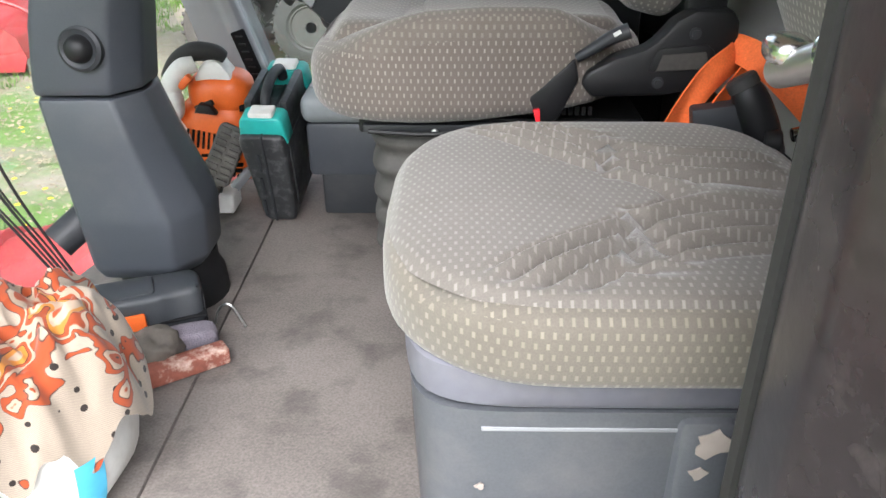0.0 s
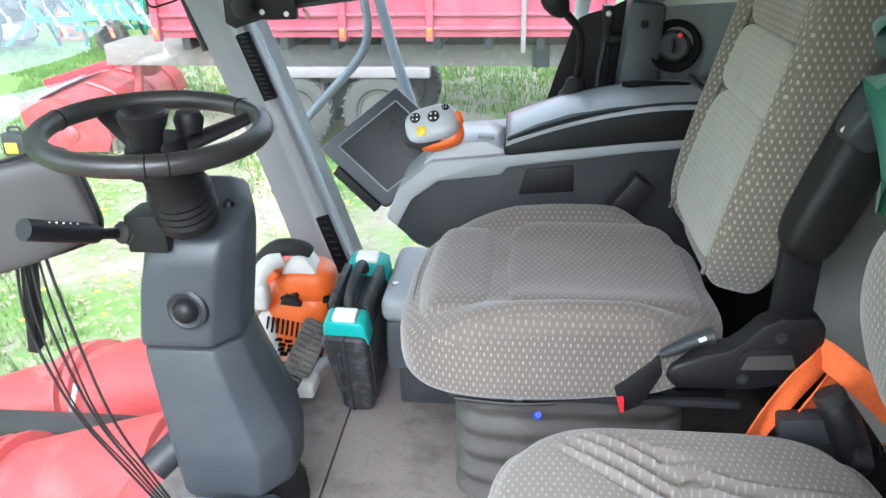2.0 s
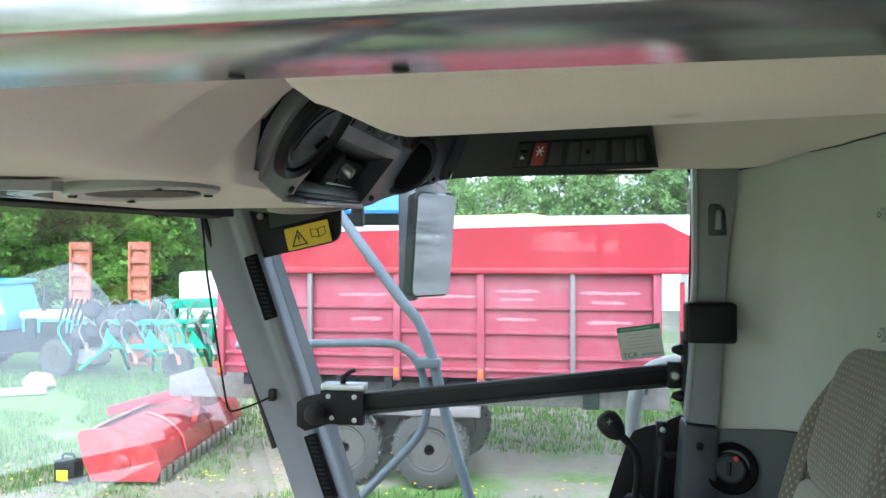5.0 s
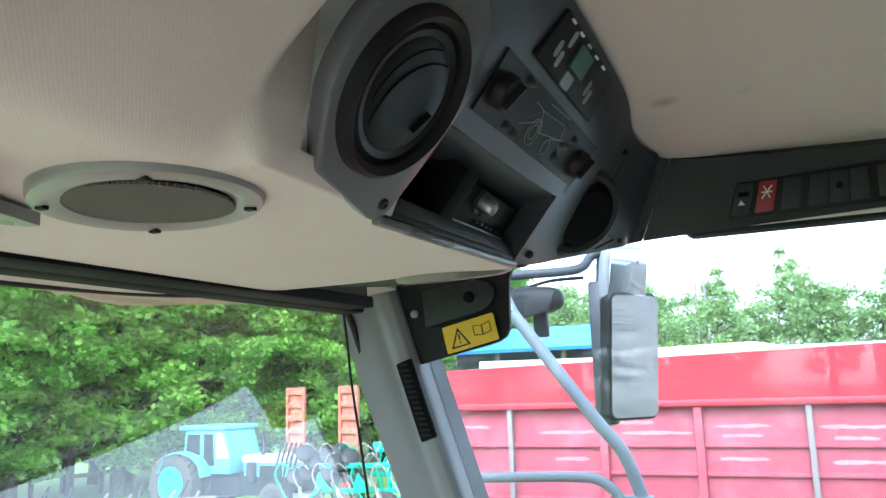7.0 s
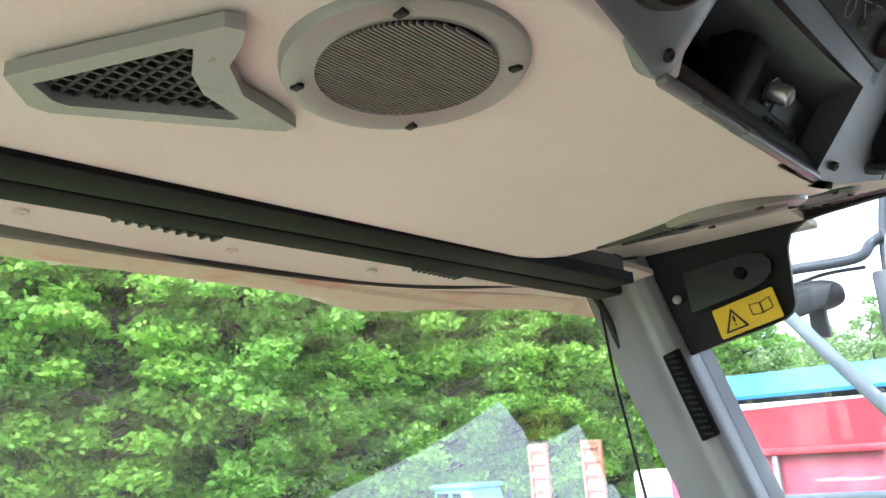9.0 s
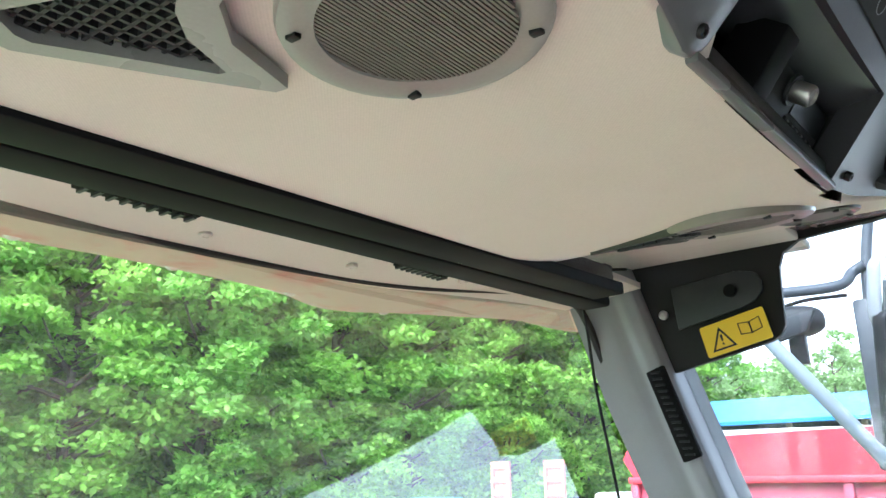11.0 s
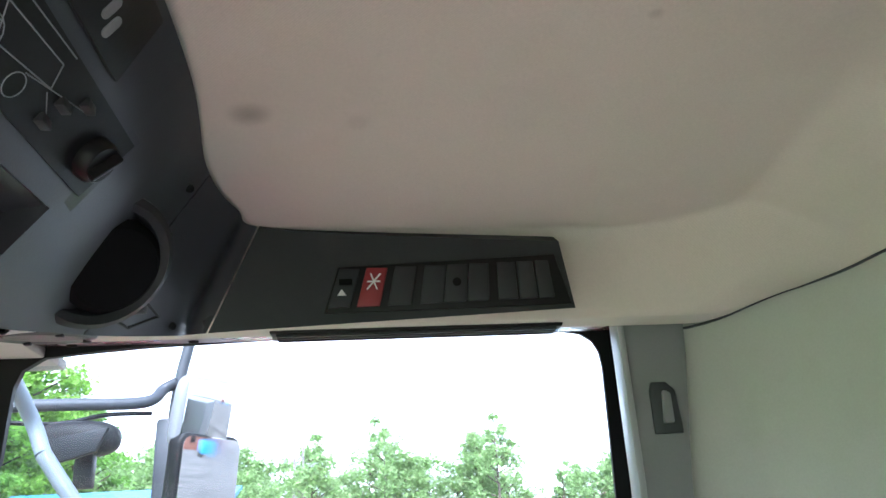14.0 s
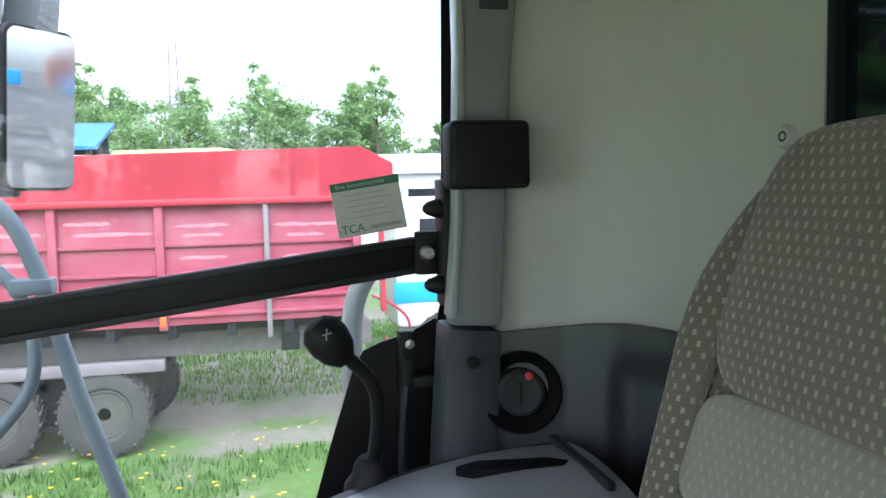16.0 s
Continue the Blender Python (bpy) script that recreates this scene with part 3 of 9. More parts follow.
part("line", tube(bmesh.new(), [(-0.935, 2.085, 1.66), (-0.937, 2.087, 1.60)], 0.0025, 6, 2), M_BLACK, cord2)
part("toggle", cyl(bmesh.new(), (-0.937, 2.087, 1.605), (-0.937, 2.087, 1.572), 0.006, 10, edge=0.002), M_BLACK, cord2)
part("wire", tube(bmesh.new(), [(-0.96, 2.07, 1.625), (-0.93, 2.09, 1.645), (-0.88, 2.14, 1.65)], 0.003, 6, 4), M_BLACK, cord2)

# front pillar
pil = thing("front_pillar", (-0.75, 2.35, 0.0), "pale grey front pillar with a ridge and slotted vents", "pillar", kind="structure")


def pillar(u, v):
    z = 0.0 + 1.70 * v
    xl = -0.555 - 0.340 * z + 0.022 * math.sin(min(max((z - 0.34) / 1.05, 0), 1) * math.pi)
    xr = -0.400 - 0.325 * z
    y0 = 2.335 - 0.045 * blend(0.3, 1.6, z)
    prof = ((0.0, 0.10), (0.02, 0.02), (0.07, 0.0), (0.50, 0.0), (0.66, 0.006), (0.78, 0.0), (0.93, 0.004), (1.0, 0.022), (1.0, 0.11))
    k = u * (len(prof) - 1)
    i = min(int(k), len(prof) - 2)
    f = k - i
    px, py = prof[i][0] * (1 - f) + prof[i + 1][0] * f, prof[i][1] * (1 - f) + prof[i + 1][1] * f
    return (xl + (xr - xl) * px, y0 + py, z)


b = bmesh.new()
thick_sheet(b, pillar, 32, 30, (0, 0.06, 0))
part("cover", b, M_GREY, pil, smooth=60)


def pillar_at(z, k, dy=0.0):
    p = V(pillar(0, z / 1.70))
    q = V(pillar(1, z / 1.70))
    return V((p.x + (q.x - p.x) * k, 2.335 - 0.045 * blend(0.3, 1.6, z) + dy, z))


for z0, z1, ribs in ((1.288, 1.470, 14), (0.772, 0.955, 14), (0.235, 0.418, 8)):
    lo, hi = pillar_at(z0, 0.86, -0.004), pillar_at(z1, 0.86, -0.004)
    g = part("vent", bar(bmesh.new(), lo, hi, 0.012, 0.042, 0.004), M_HOLLOW, pil, "black slotted air vent")
    for i in range(ribs):
        p = lo.lerp(hi, (i + 0.7) / (ribs + 0.4))
        part("slat", box(bmesh.new(), p + V((-0.010, -0.011, -0.0022)), p + V((0.010, -0.005, 0.0022))), M_BLACK, g)
for z in (1.12, 0.98, 0.62, 0.46, 0.30, 1.22):
    p = pillar_at(z, 0.10, 0.004)
    part("slot", bar(bmesh.new(), p + V((0.002, 0, 0.018)), p + V((0.012, 0, -0.018)), 0.003, 0.004), M_HOLLOW, pil)

b = box(bmesh.new(), (-1.06, 2.19, 1.698), (-0.60, 2.42, 1.716), 0.004)
part("cap", b, M_LINER, pil, "beige cap over the pillar")

# black corner panel with a warning label
corner = thing("corner_panel", (-0.8, 2.31, 1.45), "black corner panel with a bolted plate and a yellow warning label", "panel", kind="structure")
pts = [(-0.955, 1.70), (-0.884, 1.461), (-0.70, 1.500), (-0.671, 1.508), (-0.655, 1.518), (-0.646, 1.535), (-0.644, 1.60), (-0.642, 1.650), (-0.632, 1.678), (-0.60, 1.698), (-0.5, 1.708), (-0.3, 1.722), (-0.3, 1.75), (-0.99, 1.76)]
part("sheet", prism(bmesh.new(), [(x, z) for x, z in pts], (0, 2.325, 0), (1, 0, 0), (0, 0, 1), -0.012), M_BLACK, corner)
plate = [(-0.852, 1.547), (-0.715, 1.577), (-0.690, 1.587), (-0.675, 1.605), (-0.674, 1.627), (-0.686, 1.645), (-0.723, 1.653), (-0.861, 1.637)]
part("plate", prism(bmesh.new(), plate, (0, 2.306, 0), (1, 0, 0), (0, 0, 1), -0.008, 0.003), M_DARK, corner, "dark grey rounded plate")
part("plug", cyl(bmesh.new(), (-0.736, 2.296, 1.612), (-0.736, 2.318, 1.612), 0.013, 16, edge=0.002), M_HOLLOW, corner)
part("bolt", lathe(bmesh.new(), [(0.010, 0), (0.010, 0.006), (0.005, 0.010), (0.0005, 0.010)], (-0.882, 2.312, 1.583), (0, -1, 0), 10), M_STEEL, corner, "small steel bolt")
wu, wv = V((0.124, 0.0, 0.028)).normalized(), V((-0.028, 0.0, 0.124)).normalized()
wo = V((-0.736, 2.305, 1.5275))
lab = part("label", prism(bmesh.new(), rounded(0.132, 0.064, 0.004, 3), wo, wu, wv, 0.002), M_YELLOW, corner, "yellow warning label with a triangle and an open book")
wn_ = V((0, -0.0035, 0))
tri = [(-0.053, -0.024), (-0.003, -0.024), (-0.028, 0.022)]
tri2 = [(-0.047, -0.0205), (-0.009, -0.0205), (-0.028, 0.0145)]
part("triangle", ring(bmesh.new(), tri, tri2, wo + wn_, wu, wv, -0.001), M_INK, lab)
part("mark", prism(bmesh.new(), [(-0.0262, -0.007), (-0.0298, -0.007), (-0.0305, 0.006), (-0.0255, 0.006)], wo + wn_, wu, wv, -0.001), M_INK, lab)
part("dot", prism(bmesh.new(), rounded(0.0042, 0.0042, 0.002, 4, -0.028, -0.013), wo + wn_, wu, wv, -0.001), M_INK, lab)
for s in (-1, 1):
    pg = [(0.032, -0.012), (0.032 + s * 0.022, -0.008), (0.032 + s * 0.022, 0.016), (0.032, 0.012)]
    pi_ = [(0.032 + s * 0.0014, -0.010), (0.032 + s * 0.0205, -0.0064), (0.032 + s * 0.0205, 0.0142), (0.032 + s * 0.0014, 0.0106)]
    part("page", ring(bmesh.new(), pg, pi_, wo + wn_, wu, wv, -0.001), M_INK, lab)

# right side window
win = thing("window_right", (-0.2, 2.385, 0.2), "tall side window with black rubber edge", "window", kind="structure")
b = bmesh.new()
panel(b, [(-0.99, 2.385, 1.75), (-0.55, 2.385, 0.05), (0.345, 2.385, 0.05), (0.345, 2.385, 1.75)], 0.004)
pane = part("pane", b, M_GLASS, win, smooth=0)
pane.visible_shadow = False
top = [(-0.62, 1.710), (-0.45, 1.722), (-0.2, 1.730), (0.27, 1.727), (0.298, 1.722), (0.318, 1.708), (0.328, 1.688), (0.331, 1.66), (0.323, 1.3), (0.316, 1.06), (0.306, 1.02), (0.30, 0.1), (0.36, 0.1), (0.375, 1.76), (-0.62, 1.76)]
part("edge", prism(bmesh.new(), top, (0, 2.372, 0), (1, 0, 0), (0, 0, 1), -0.008), M_BLACK, win, "black printed glass edge")
low = [(0.305, 1.035), (0.255, 1.01), (0.205, 0.997), (0.178, 0.985), (0.160, 0.955), (0.125, 0.85), (0.085, 0.72), (0.05, 0.55), (0.03, 0.05), (0.305, 0.05)]
part("corner_cover", prism(bmesh.new(), low, (0, 2.366, 0), (1, 0, 0), (0, 0, 1), -0.006), M_BLACK, win)
b = box(bmesh.new(), (0.235, 2.33, 0.72), (0.262, 2.362, 1.02), 0.004)
box(b, (0.255, 2.315, 0.925), (0.31, 2.335, 0.945), 0.004)
cyl(b, (0.248, 2.325, 0.985), (0.248, 2.345, 0.985), 0.012, 12)
part("latch", b, M_BLACK, win, "black window latch")
part("latch_arm", tube(bmesh.new(), [(0.245, 2.325, 0.93), (0.235, 2.32, 0.86), (0.23, 2.315, 0.76), (0.225, 2.31, 0.72)], 0.008, 8, 4), M_DARK, win)
part("latch_bolt", lathe(bmesh.new(), [(0.008, 0), (0.008, 0.006), (0.0005, 0.008)], (0.25, 2.326, 1.0), (0, -1, 0), 10), M_STEEL, win)

# strip over the side window
b = bmesh.new()
prism(b, [(2.372, 1.745), (2.33, 1.716), (2.205, 1.698), (2.205, 1.712), (2.372, 1.78)], (-0.62, 0, 0), (0, 1, 0), (0, 0, 1), 0.96)
st = thing("header_strip", (-0.1, 2.34, 1.70), "glossy plum trim strip with screws above the side window", "trim", kind="structure")
part("strip", b, material("plum_trim", (0.22, 0.13, 0.15), 0.25, spread=0.15, bump=0.0), st)
for x in (-0.55, -0.36, -0.17, 0.02, 0.21):
    part("screw", screw(bmesh.new(), (x, 2.30, 1.7110), (0, 0.15, -1), 0.008), M_BLACK, st)
part("grille", box(bmesh.new(), (-0.22, 2.155, 1.680), (0.215, 2.20, 1.694), 0.004), M_BLACK, st, "long narrow black air slot")
for i in range(3):
    part("slat", box(bmesh.new(), (-0.21, 2.160 + 0.013 * i, 1.676), (0.205, 2.165 + 0.013 * i, 1.682)), M_DARK, st)

# rear pillar and curved rear wall
rp = thing("rear_pillar", (0.36, 2.25, 0.6), "pale grey rear pillar with a dark lower cover", "pillar", kind="structure")
b = prism(bmesh.new(), [(0.292, 1.046), (0.374, 1.04), (0.384, 1.2), (0.398, 1.45), (0.42, 1.64), (0.425, 1.715), (0.312, 1.715), (0.313, 1.45), (0.304, 1.2)], (0, 2.245, 0), (1, 0, 0), (0, 0, 1), 0.04, 0.010)
part("cover", b, M_GREY, rp)
part("edge_strip", prism(bmesh.new(), [(0.290, 1.06), (0.300, 1.06), (0.312, 1.2), (0.322, 1.45), (0.320, 1.715), (0.310, 1.715), (0.311, 1.45), (0.302, 1.2)], (0, 2.240, 0), (1, 0, 0), (0, 0, 1), 0.043, 0.002), M_SILVER, rp, "paler bevelled edge")
hookm = [(0.348, 1.52), (0.392, 1.52), (0.392, 1.535), (0.388, 1.585), (0.375, 1.598), (0.352, 1.598), (0.348, 1.585)]
part("coat_hook", prism(bmesh.new(), hookm, (0, 2.208, 0), (1, 0, 0), (0, 0, 1), 0.008, 0.002), M_SLATE, rp, "recessed grey coat hook")
part("hook_tongue", prism(bmesh.new(), [(0.362, 1.535), (0.378, 1.535), (0.378, 1.58), (0.366, 1.585)], (0, 2.204, 0), (1, 0, 0), (0, 0, 1), 0.012, 0.003), M_GREY, rp)
b = prism(bmesh.new(), [(0.22, 0.05), (0.33, 0.05), (0.374, 1.035), (0.290, 1.044), (0.275, 0.85)], (0, 2.30, 0), (1, 0, 0), (0, 0, 1), 0.097, 0.008)
part("lower_cover", b, M_SLATE, rp)

WALL = [V((0.362, 2.243)), V((0.50, 2.20)), V((0.555, 2.15)), V((0.60, 2.07)), V((0.632, 1.97)), V((0.648, 1.86)), V((0.66, 1.72)), V((0.67, 1.4)), V((0.67, 0.9)), V((0.67, 0.42))]


def wall_at(s):
    k = s * (len(WALL) - 1)
    i = min(int(k), len(WALL) - 2)
    p = WALL[i].lerp(WALL[i + 1], k - i)
    return p


def wall_piece(s0, s1, z0, z1, nu, nv):
    def f(u, v):
        p = wall_at(s0 + (s1 - s0) * u)
        z = z0 + (z1 - z0) * v
        lean = 0.012 * (z - 1.3)
        return (p.x + lean, p.y, z)
    return thick_sheet(bmesh.new(), f, nu, nv, (0.05, 0.02, 0))


SW = 5.12 / 9
b = wall_piece(0, SW, 0.95, 1.735, 30, 8)
merge_parts = [wall_piece(SW, 8 / 9, 0.4, 1.27, 12, 8), wall_piece(SW, 8 / 9, 1.665, 1.735, 12, 2), wall_piece(8 / 9, 1, 0.4, 1.735, 4, 8)]
for extra in merge_parts:
    merge(b, extra)
solid("wall_rear", b, M_WALL, "pale grey-green moulded rear wall liner", "wall", "structure", smooth=60)
edge_ = []
for k in range(26):
    q = wall_at(0.02 + 0.90 * k / 25)
    xw = q.x + 0.012 * 0.42 - 0.004
    edge_.append((xw, q.y - 0.004, min(liner_z(xw, q.y), 1.738) - 0.001))
solid("seam_trim", tube(bmesh.new(), edge_, 0.0022, 6, 2), M_SLATE, "dark welt where headliner and rear wall meet", "trim", "structure")
b = box(bmesh.new(), (0.72, 0.36, 0.0), (0.78, 1.90, 1.26), 0.0)
box(b, (0.70, 1.84, 0.0), (0.78, 2.46, 1.9), 0.0)
box(b, (0.73, 0.36, 1.69), (0.78, 1.84, 1.9), 0.0)
box(b, (0.36, 2.41, 0.0), (0.70, 2.46, 1.9), 0.0)
box(b, (-1.0, 2.395, 1.76), (0.36, 2.46, 1.9), 0.0)
solid("wall_outer", b, M_BLACK, "outer shell behind the cab liner", "wall", "structure")
rw = thing("window_rear", (0.68, 1.3, 1.26), "dark tinted rear window with a black rubber frame", "window", kind="structure")
oo = [(1.330 - a, c) for a, c in rounded(0.99, 0.425, 0.06, 6, 0, 1.465)]
ii = [(1.330 - a, c) for a, c in rounded(0.965, 0.40, 0.045, 6, 0, 1.465)]
part("window_frame", ring(bmesh.new(), oo, ii, (0.638, 0, 0), (0, 1, 0), (0, 0, 1), 0.03), M_BLACK, rw)
part("pane", prism(bmesh.new(), [(1.330 - a, c) for a, c in rounded(0.97, 0.405, 0.045, 6, 0, 1.465)], (0.652, 0, 0), (0, 1, 0), (0, 0, 1), 0.004), M_REARGLASS, rw)
for p, n in (((0.645, 1.905, 1.557), (-1, -0.2, 0)), ((0.643, 1.898, 1.308), (-1, -0.15, 0))):
    bt_ = thing("wall_button", p, "pale screw cap with a dark socket on the rear wall liner", "button", "liner buttons")
    part("cap", lathe(bmesh.new(), [(0.016, -0.02), (0.015, 0.004), (0.012, 0.008), (0.006, 0.008)], p, n, 20), M_WALL, bt_)
    part("socket", lathe(bmesh.new(), [(0.0065, 0.0), (0.0065, 0.0082), (0.004, 0.0082), (0.0035, 0.006), (0.0005, 0.006)], p, n, 14), M_DARK, bt_, "dark socket")

# dark lower rear corner panel with the ignition
ig = thing("ignition_panel", (0.45, 2.2, 0.7), "dark grey moulded corner panel with an ignition switch", "panel", kind="structure")


def corner_skin(u, v):
    p = wall_at(u * 0.5)
    z = 0.45 + 0.575 * v + 0.02 * math.sin(u * 3.0)
    dip = 0.018 * blend(0.42, 0.5, u) * (1 - blend(0.86, 0.95, u)) * blend(0.25, 0.35, v) * (1 - blend(0.86, 0.94, v))
    return (p.x - 0.03 + dip * 1.2 - 0.02 * (1 - v), p.y - 0.012 + dip, z)


part("skin", thick_sheet(bmesh.new(), corner_skin, 60, 30, (0.06, 0.05, 0)), M_SKIN, ig, smooth=70)
kc, kd = V((0.400, 2.196, 0.938)), V((-0.25, -1, 0.12)).normalized()
part("bezel", lathe(bmesh.new(), [(0.064, -0.02), (0.064, 0.001), (0.060, 0.003), (0.050, -0.004), (0.042, -0.010), (0.034, -0.006)], kc, kd, 32), M_HOLLOW, ig)
part("barrel", lathe(bmesh.new(), [(0.036, -0.01), (0.036, 0.002), (0.030, 0.006), (0.018, 0.004), (0.0005, 0.004)], kc, kd, 24), M_DARK, ig)
part("key", bar(bmesh.new(), kc + kd * 0.004 + V((-0.004, 0, 0.0)), kc + kd * 0.022 + V((-0.006, 0, 0.002)), 0.010, 0.034, 0.002), M_BLACK, ig, "black ignition key")
part("light", lathe(bmesh.new(), [(0.006, 0), (0.006, 0.004), (0.0005, 0.006)], kc + kd * 0.006 + V((0.012, 0, 0.026)), kd, 12), material("red_plastic", (0.7, 0.03, 0.03), 0.3, bump=0.0), ig, "small red indicator")
for i in range(3):
    part("mark", lathe(bmesh.new(), [(0.0025, 0), (0.0025, 0.002), (0.0005, 0.002)], kc + kd * 0.008 + V((0.022 - 0.006 * i, 0, -0.02 - 0.004 * i)), kd, 8), M_LABELW, ig)
part("screw", screw(bmesh.new(), (0.325, 2.198, 0.99), (0, -1, 0), 0.010), M_BLACK, ig)

# doorway on the near side
dj = thing("door_post", (0.27, 0.45, 0.0), "scratched dark door post with a chrome striker", "post", kind="structure")
M_POST = material("scuffed_black_paint", (0.022, 0.018, 0.02), 0.28, spread=0.4, blotch=9, grain=80, bump=0.25, dirt=(0.085, 0.072, 0.07), dirt_amount=0.5)
b = bmesh.new()
prism(b, [(0.254, 0.40), (0.256, 0.45), (0.312, 0.58), (0.335, 0.62), (0.45, 0.62), (0.76, 0.46), (0.76, 0.28), (0.30, 0.28)], (0, 0, 0.05), (1, 0, 0), (0, 1, 0), 1.57, 0.008)
part("post", b, M_POST, dj)
part("weather_strip", tube(bmesh.new(), [(0.272, 0.49, 0.1), (0.273, 0.49, 0.8), (0.275, 0.49, 1.6)], 0.010, 8, 4), M_RUBBER, dj)
part("striker", tube(bmesh.new(), [(0.336, 0.585, 0.776), (0.332, 0.608, 0.768), (0.325, 0.640, 0.754), (0.319, 0.668, 0.742)], lambda t: 0.0150 - 0.002 * t, 20, 6), material("worn_zinc", (0.55, 0.54, 0.56), 0.30, metal=1.0, spread=0.15, grain=40, bump=0.1), dj, "chrome striker knob", smooth=60)
part("striker_flange", lathe(bmesh.new(), [(0.015, -0.004), (0.021, -0.003), (0.021, 0.005), (0.016, 0.008)], (0.333, 0.602, 0.770), (-0.18, 0.85, -0.42), 20, False), M_CHROME, dj)
part("striker_cap", pad(bmesh.new(), (0.320, 0.662, 0.760), (0.034, 0.044, 0.024), 2.6, nu=20, nv=12), material("polished_zinc", (0.72, 0.71, 0.72), 0.16, metal=1.0, spread=0.1, bump=0.05), dj, "bright rounded striker cap")
b = box(bmesh.new(), (-1.02, 0.36, 1.635), (0.30, 0.44, 1.75), 0.01)
box(b, (-1.10, 0.34, 0.0), (-1.0, 0.42, 1.75), 0.01)
solid("door_frame", b, M_POST, "dark door frame around the cab entrance", "door frame", "structure")
M_HEAD = material("header_paint", (0.40, 0.40, 0.39), 0.22, metal=0.85, spread=0.12, grain=90, bump=0.05)
dh = thing("door_header", (-0.2, 0.5, 1.6), "shiny painted door header strip with screws", "trim", kind="structure")
part("strip", box(bmesh.new(), (-0.98, 0.438, 1.574), (0.62, 0.534, 1.600), 0.004), M_HEAD, dh, "shiny header strip")
for x in (-0.72, -0.46, -0.158, -0.076, 0.2):
    part("screw", lathe(bmesh.new(), [(0.0042, -0.002), (0.0042, 0.0006), (0.003, 0.0012), (0.0005, 0.0012)], (x, 0.522, 1.574), (0, 0, -1), 14), M_BLACK, dh)

# wing of ceiling fittings: speakers and air grilles
def speaker(at, tilt, label, shade=None, k_=1.0):
    g = thing("ceiling_speaker", at, label, "speaker", "ceiling speakers")
    ax = V(tilt)
    part("ring", lathe(bmesh.new(), [(r_ * k_, h_) for r_, h_ in ((0.070, -0.001), (0.071, 0.003), (0.075, 0.004), (0.086, 0.007), (0.096, 0.004), (0.098, 0.000), (0.098, -0.012), (0.070, -0.012))], at, ax, 48), shade or M_RING, g, "grey plastic ring")
    grille = part("grille", lathe(bmesh.new(), [(0.072 * k_, -0.004), (0.072 * k_, 0.0), (0.04 * k_, 0.001), (0.0005, 0.001)], at, ax, 40), M_HOLLOW, g, "fine ribbed speaker grille")
    u, v, d = frame_axes(ax)
    b_ = bmesh.new()
    for k in range(40):
        o = (-0.0683 + 0.0035 * k) * k_
        half = math.sqrt((0.0712 * k_) ** 2 - o * o)
        side_ = V((1, 0, 0))
        run = d.cross(side_).normalized()
        mid = V(at) + d * 0.003 + side_ * o
        bar(b_, mid - run * half, mid + run * half, 0.0021, 0.0030)
    part("ribs", b_, M_RIB, grille, "grey ribs")
    for k in range(4):
        q = V(at) + d * 0.002 + (u * math.cos(k * math.pi / 2 + 0.85) + v * math.sin(k * math.pi / 2 + 0.85)) * 0.085 * k_
        part("clip", box(bmesh.new(), q - V((0.005, 0.0035, 0.007)), q + V((0.005, 0.0035, -0.002)), 0.001), M_BLACK, g)
    return g


M_RIB = material("rib_grey", (0.13, 0.118, 0.105), 0.6, bump=0.0)
def on_liner(x, y):
    """A place on the cloth and the way it faces."""
    gx, gy = ((liner_z(x + a, y + c) - liner_z(x - a, y - c)) / 0.12 for a, c in ((0.06, 0), (0, 0.06)))
    return V((x, y, liner_z(x, y) - 0.001)), V((gx, gy, -1)).normalized()


M_RIMB = material("speaker_taupe", (0.21, 0.185, 0.165), 0.35, spread=0.1, bump=0.1, depth=0.0004)
M_SPK2 = material("speaker_black", (0.03, 0.028, 0.026), 0.4, spread=0.1, bump=0.1, depth=0.0004)
speaker(V((-0.551, 1.112, 1.566)), (0.05, 0.0, -1), "round grey ceiling speaker with a ribbed grille")
speaker(*on_liner(-0.548, 1.772), "round ceiling speaker with a dark rim near the side window", M_RIMB)
speaker(*on_liner(-0.52, 2.12), "small dark ceiling speaker beside the side window", M_SPK2, 0.7)



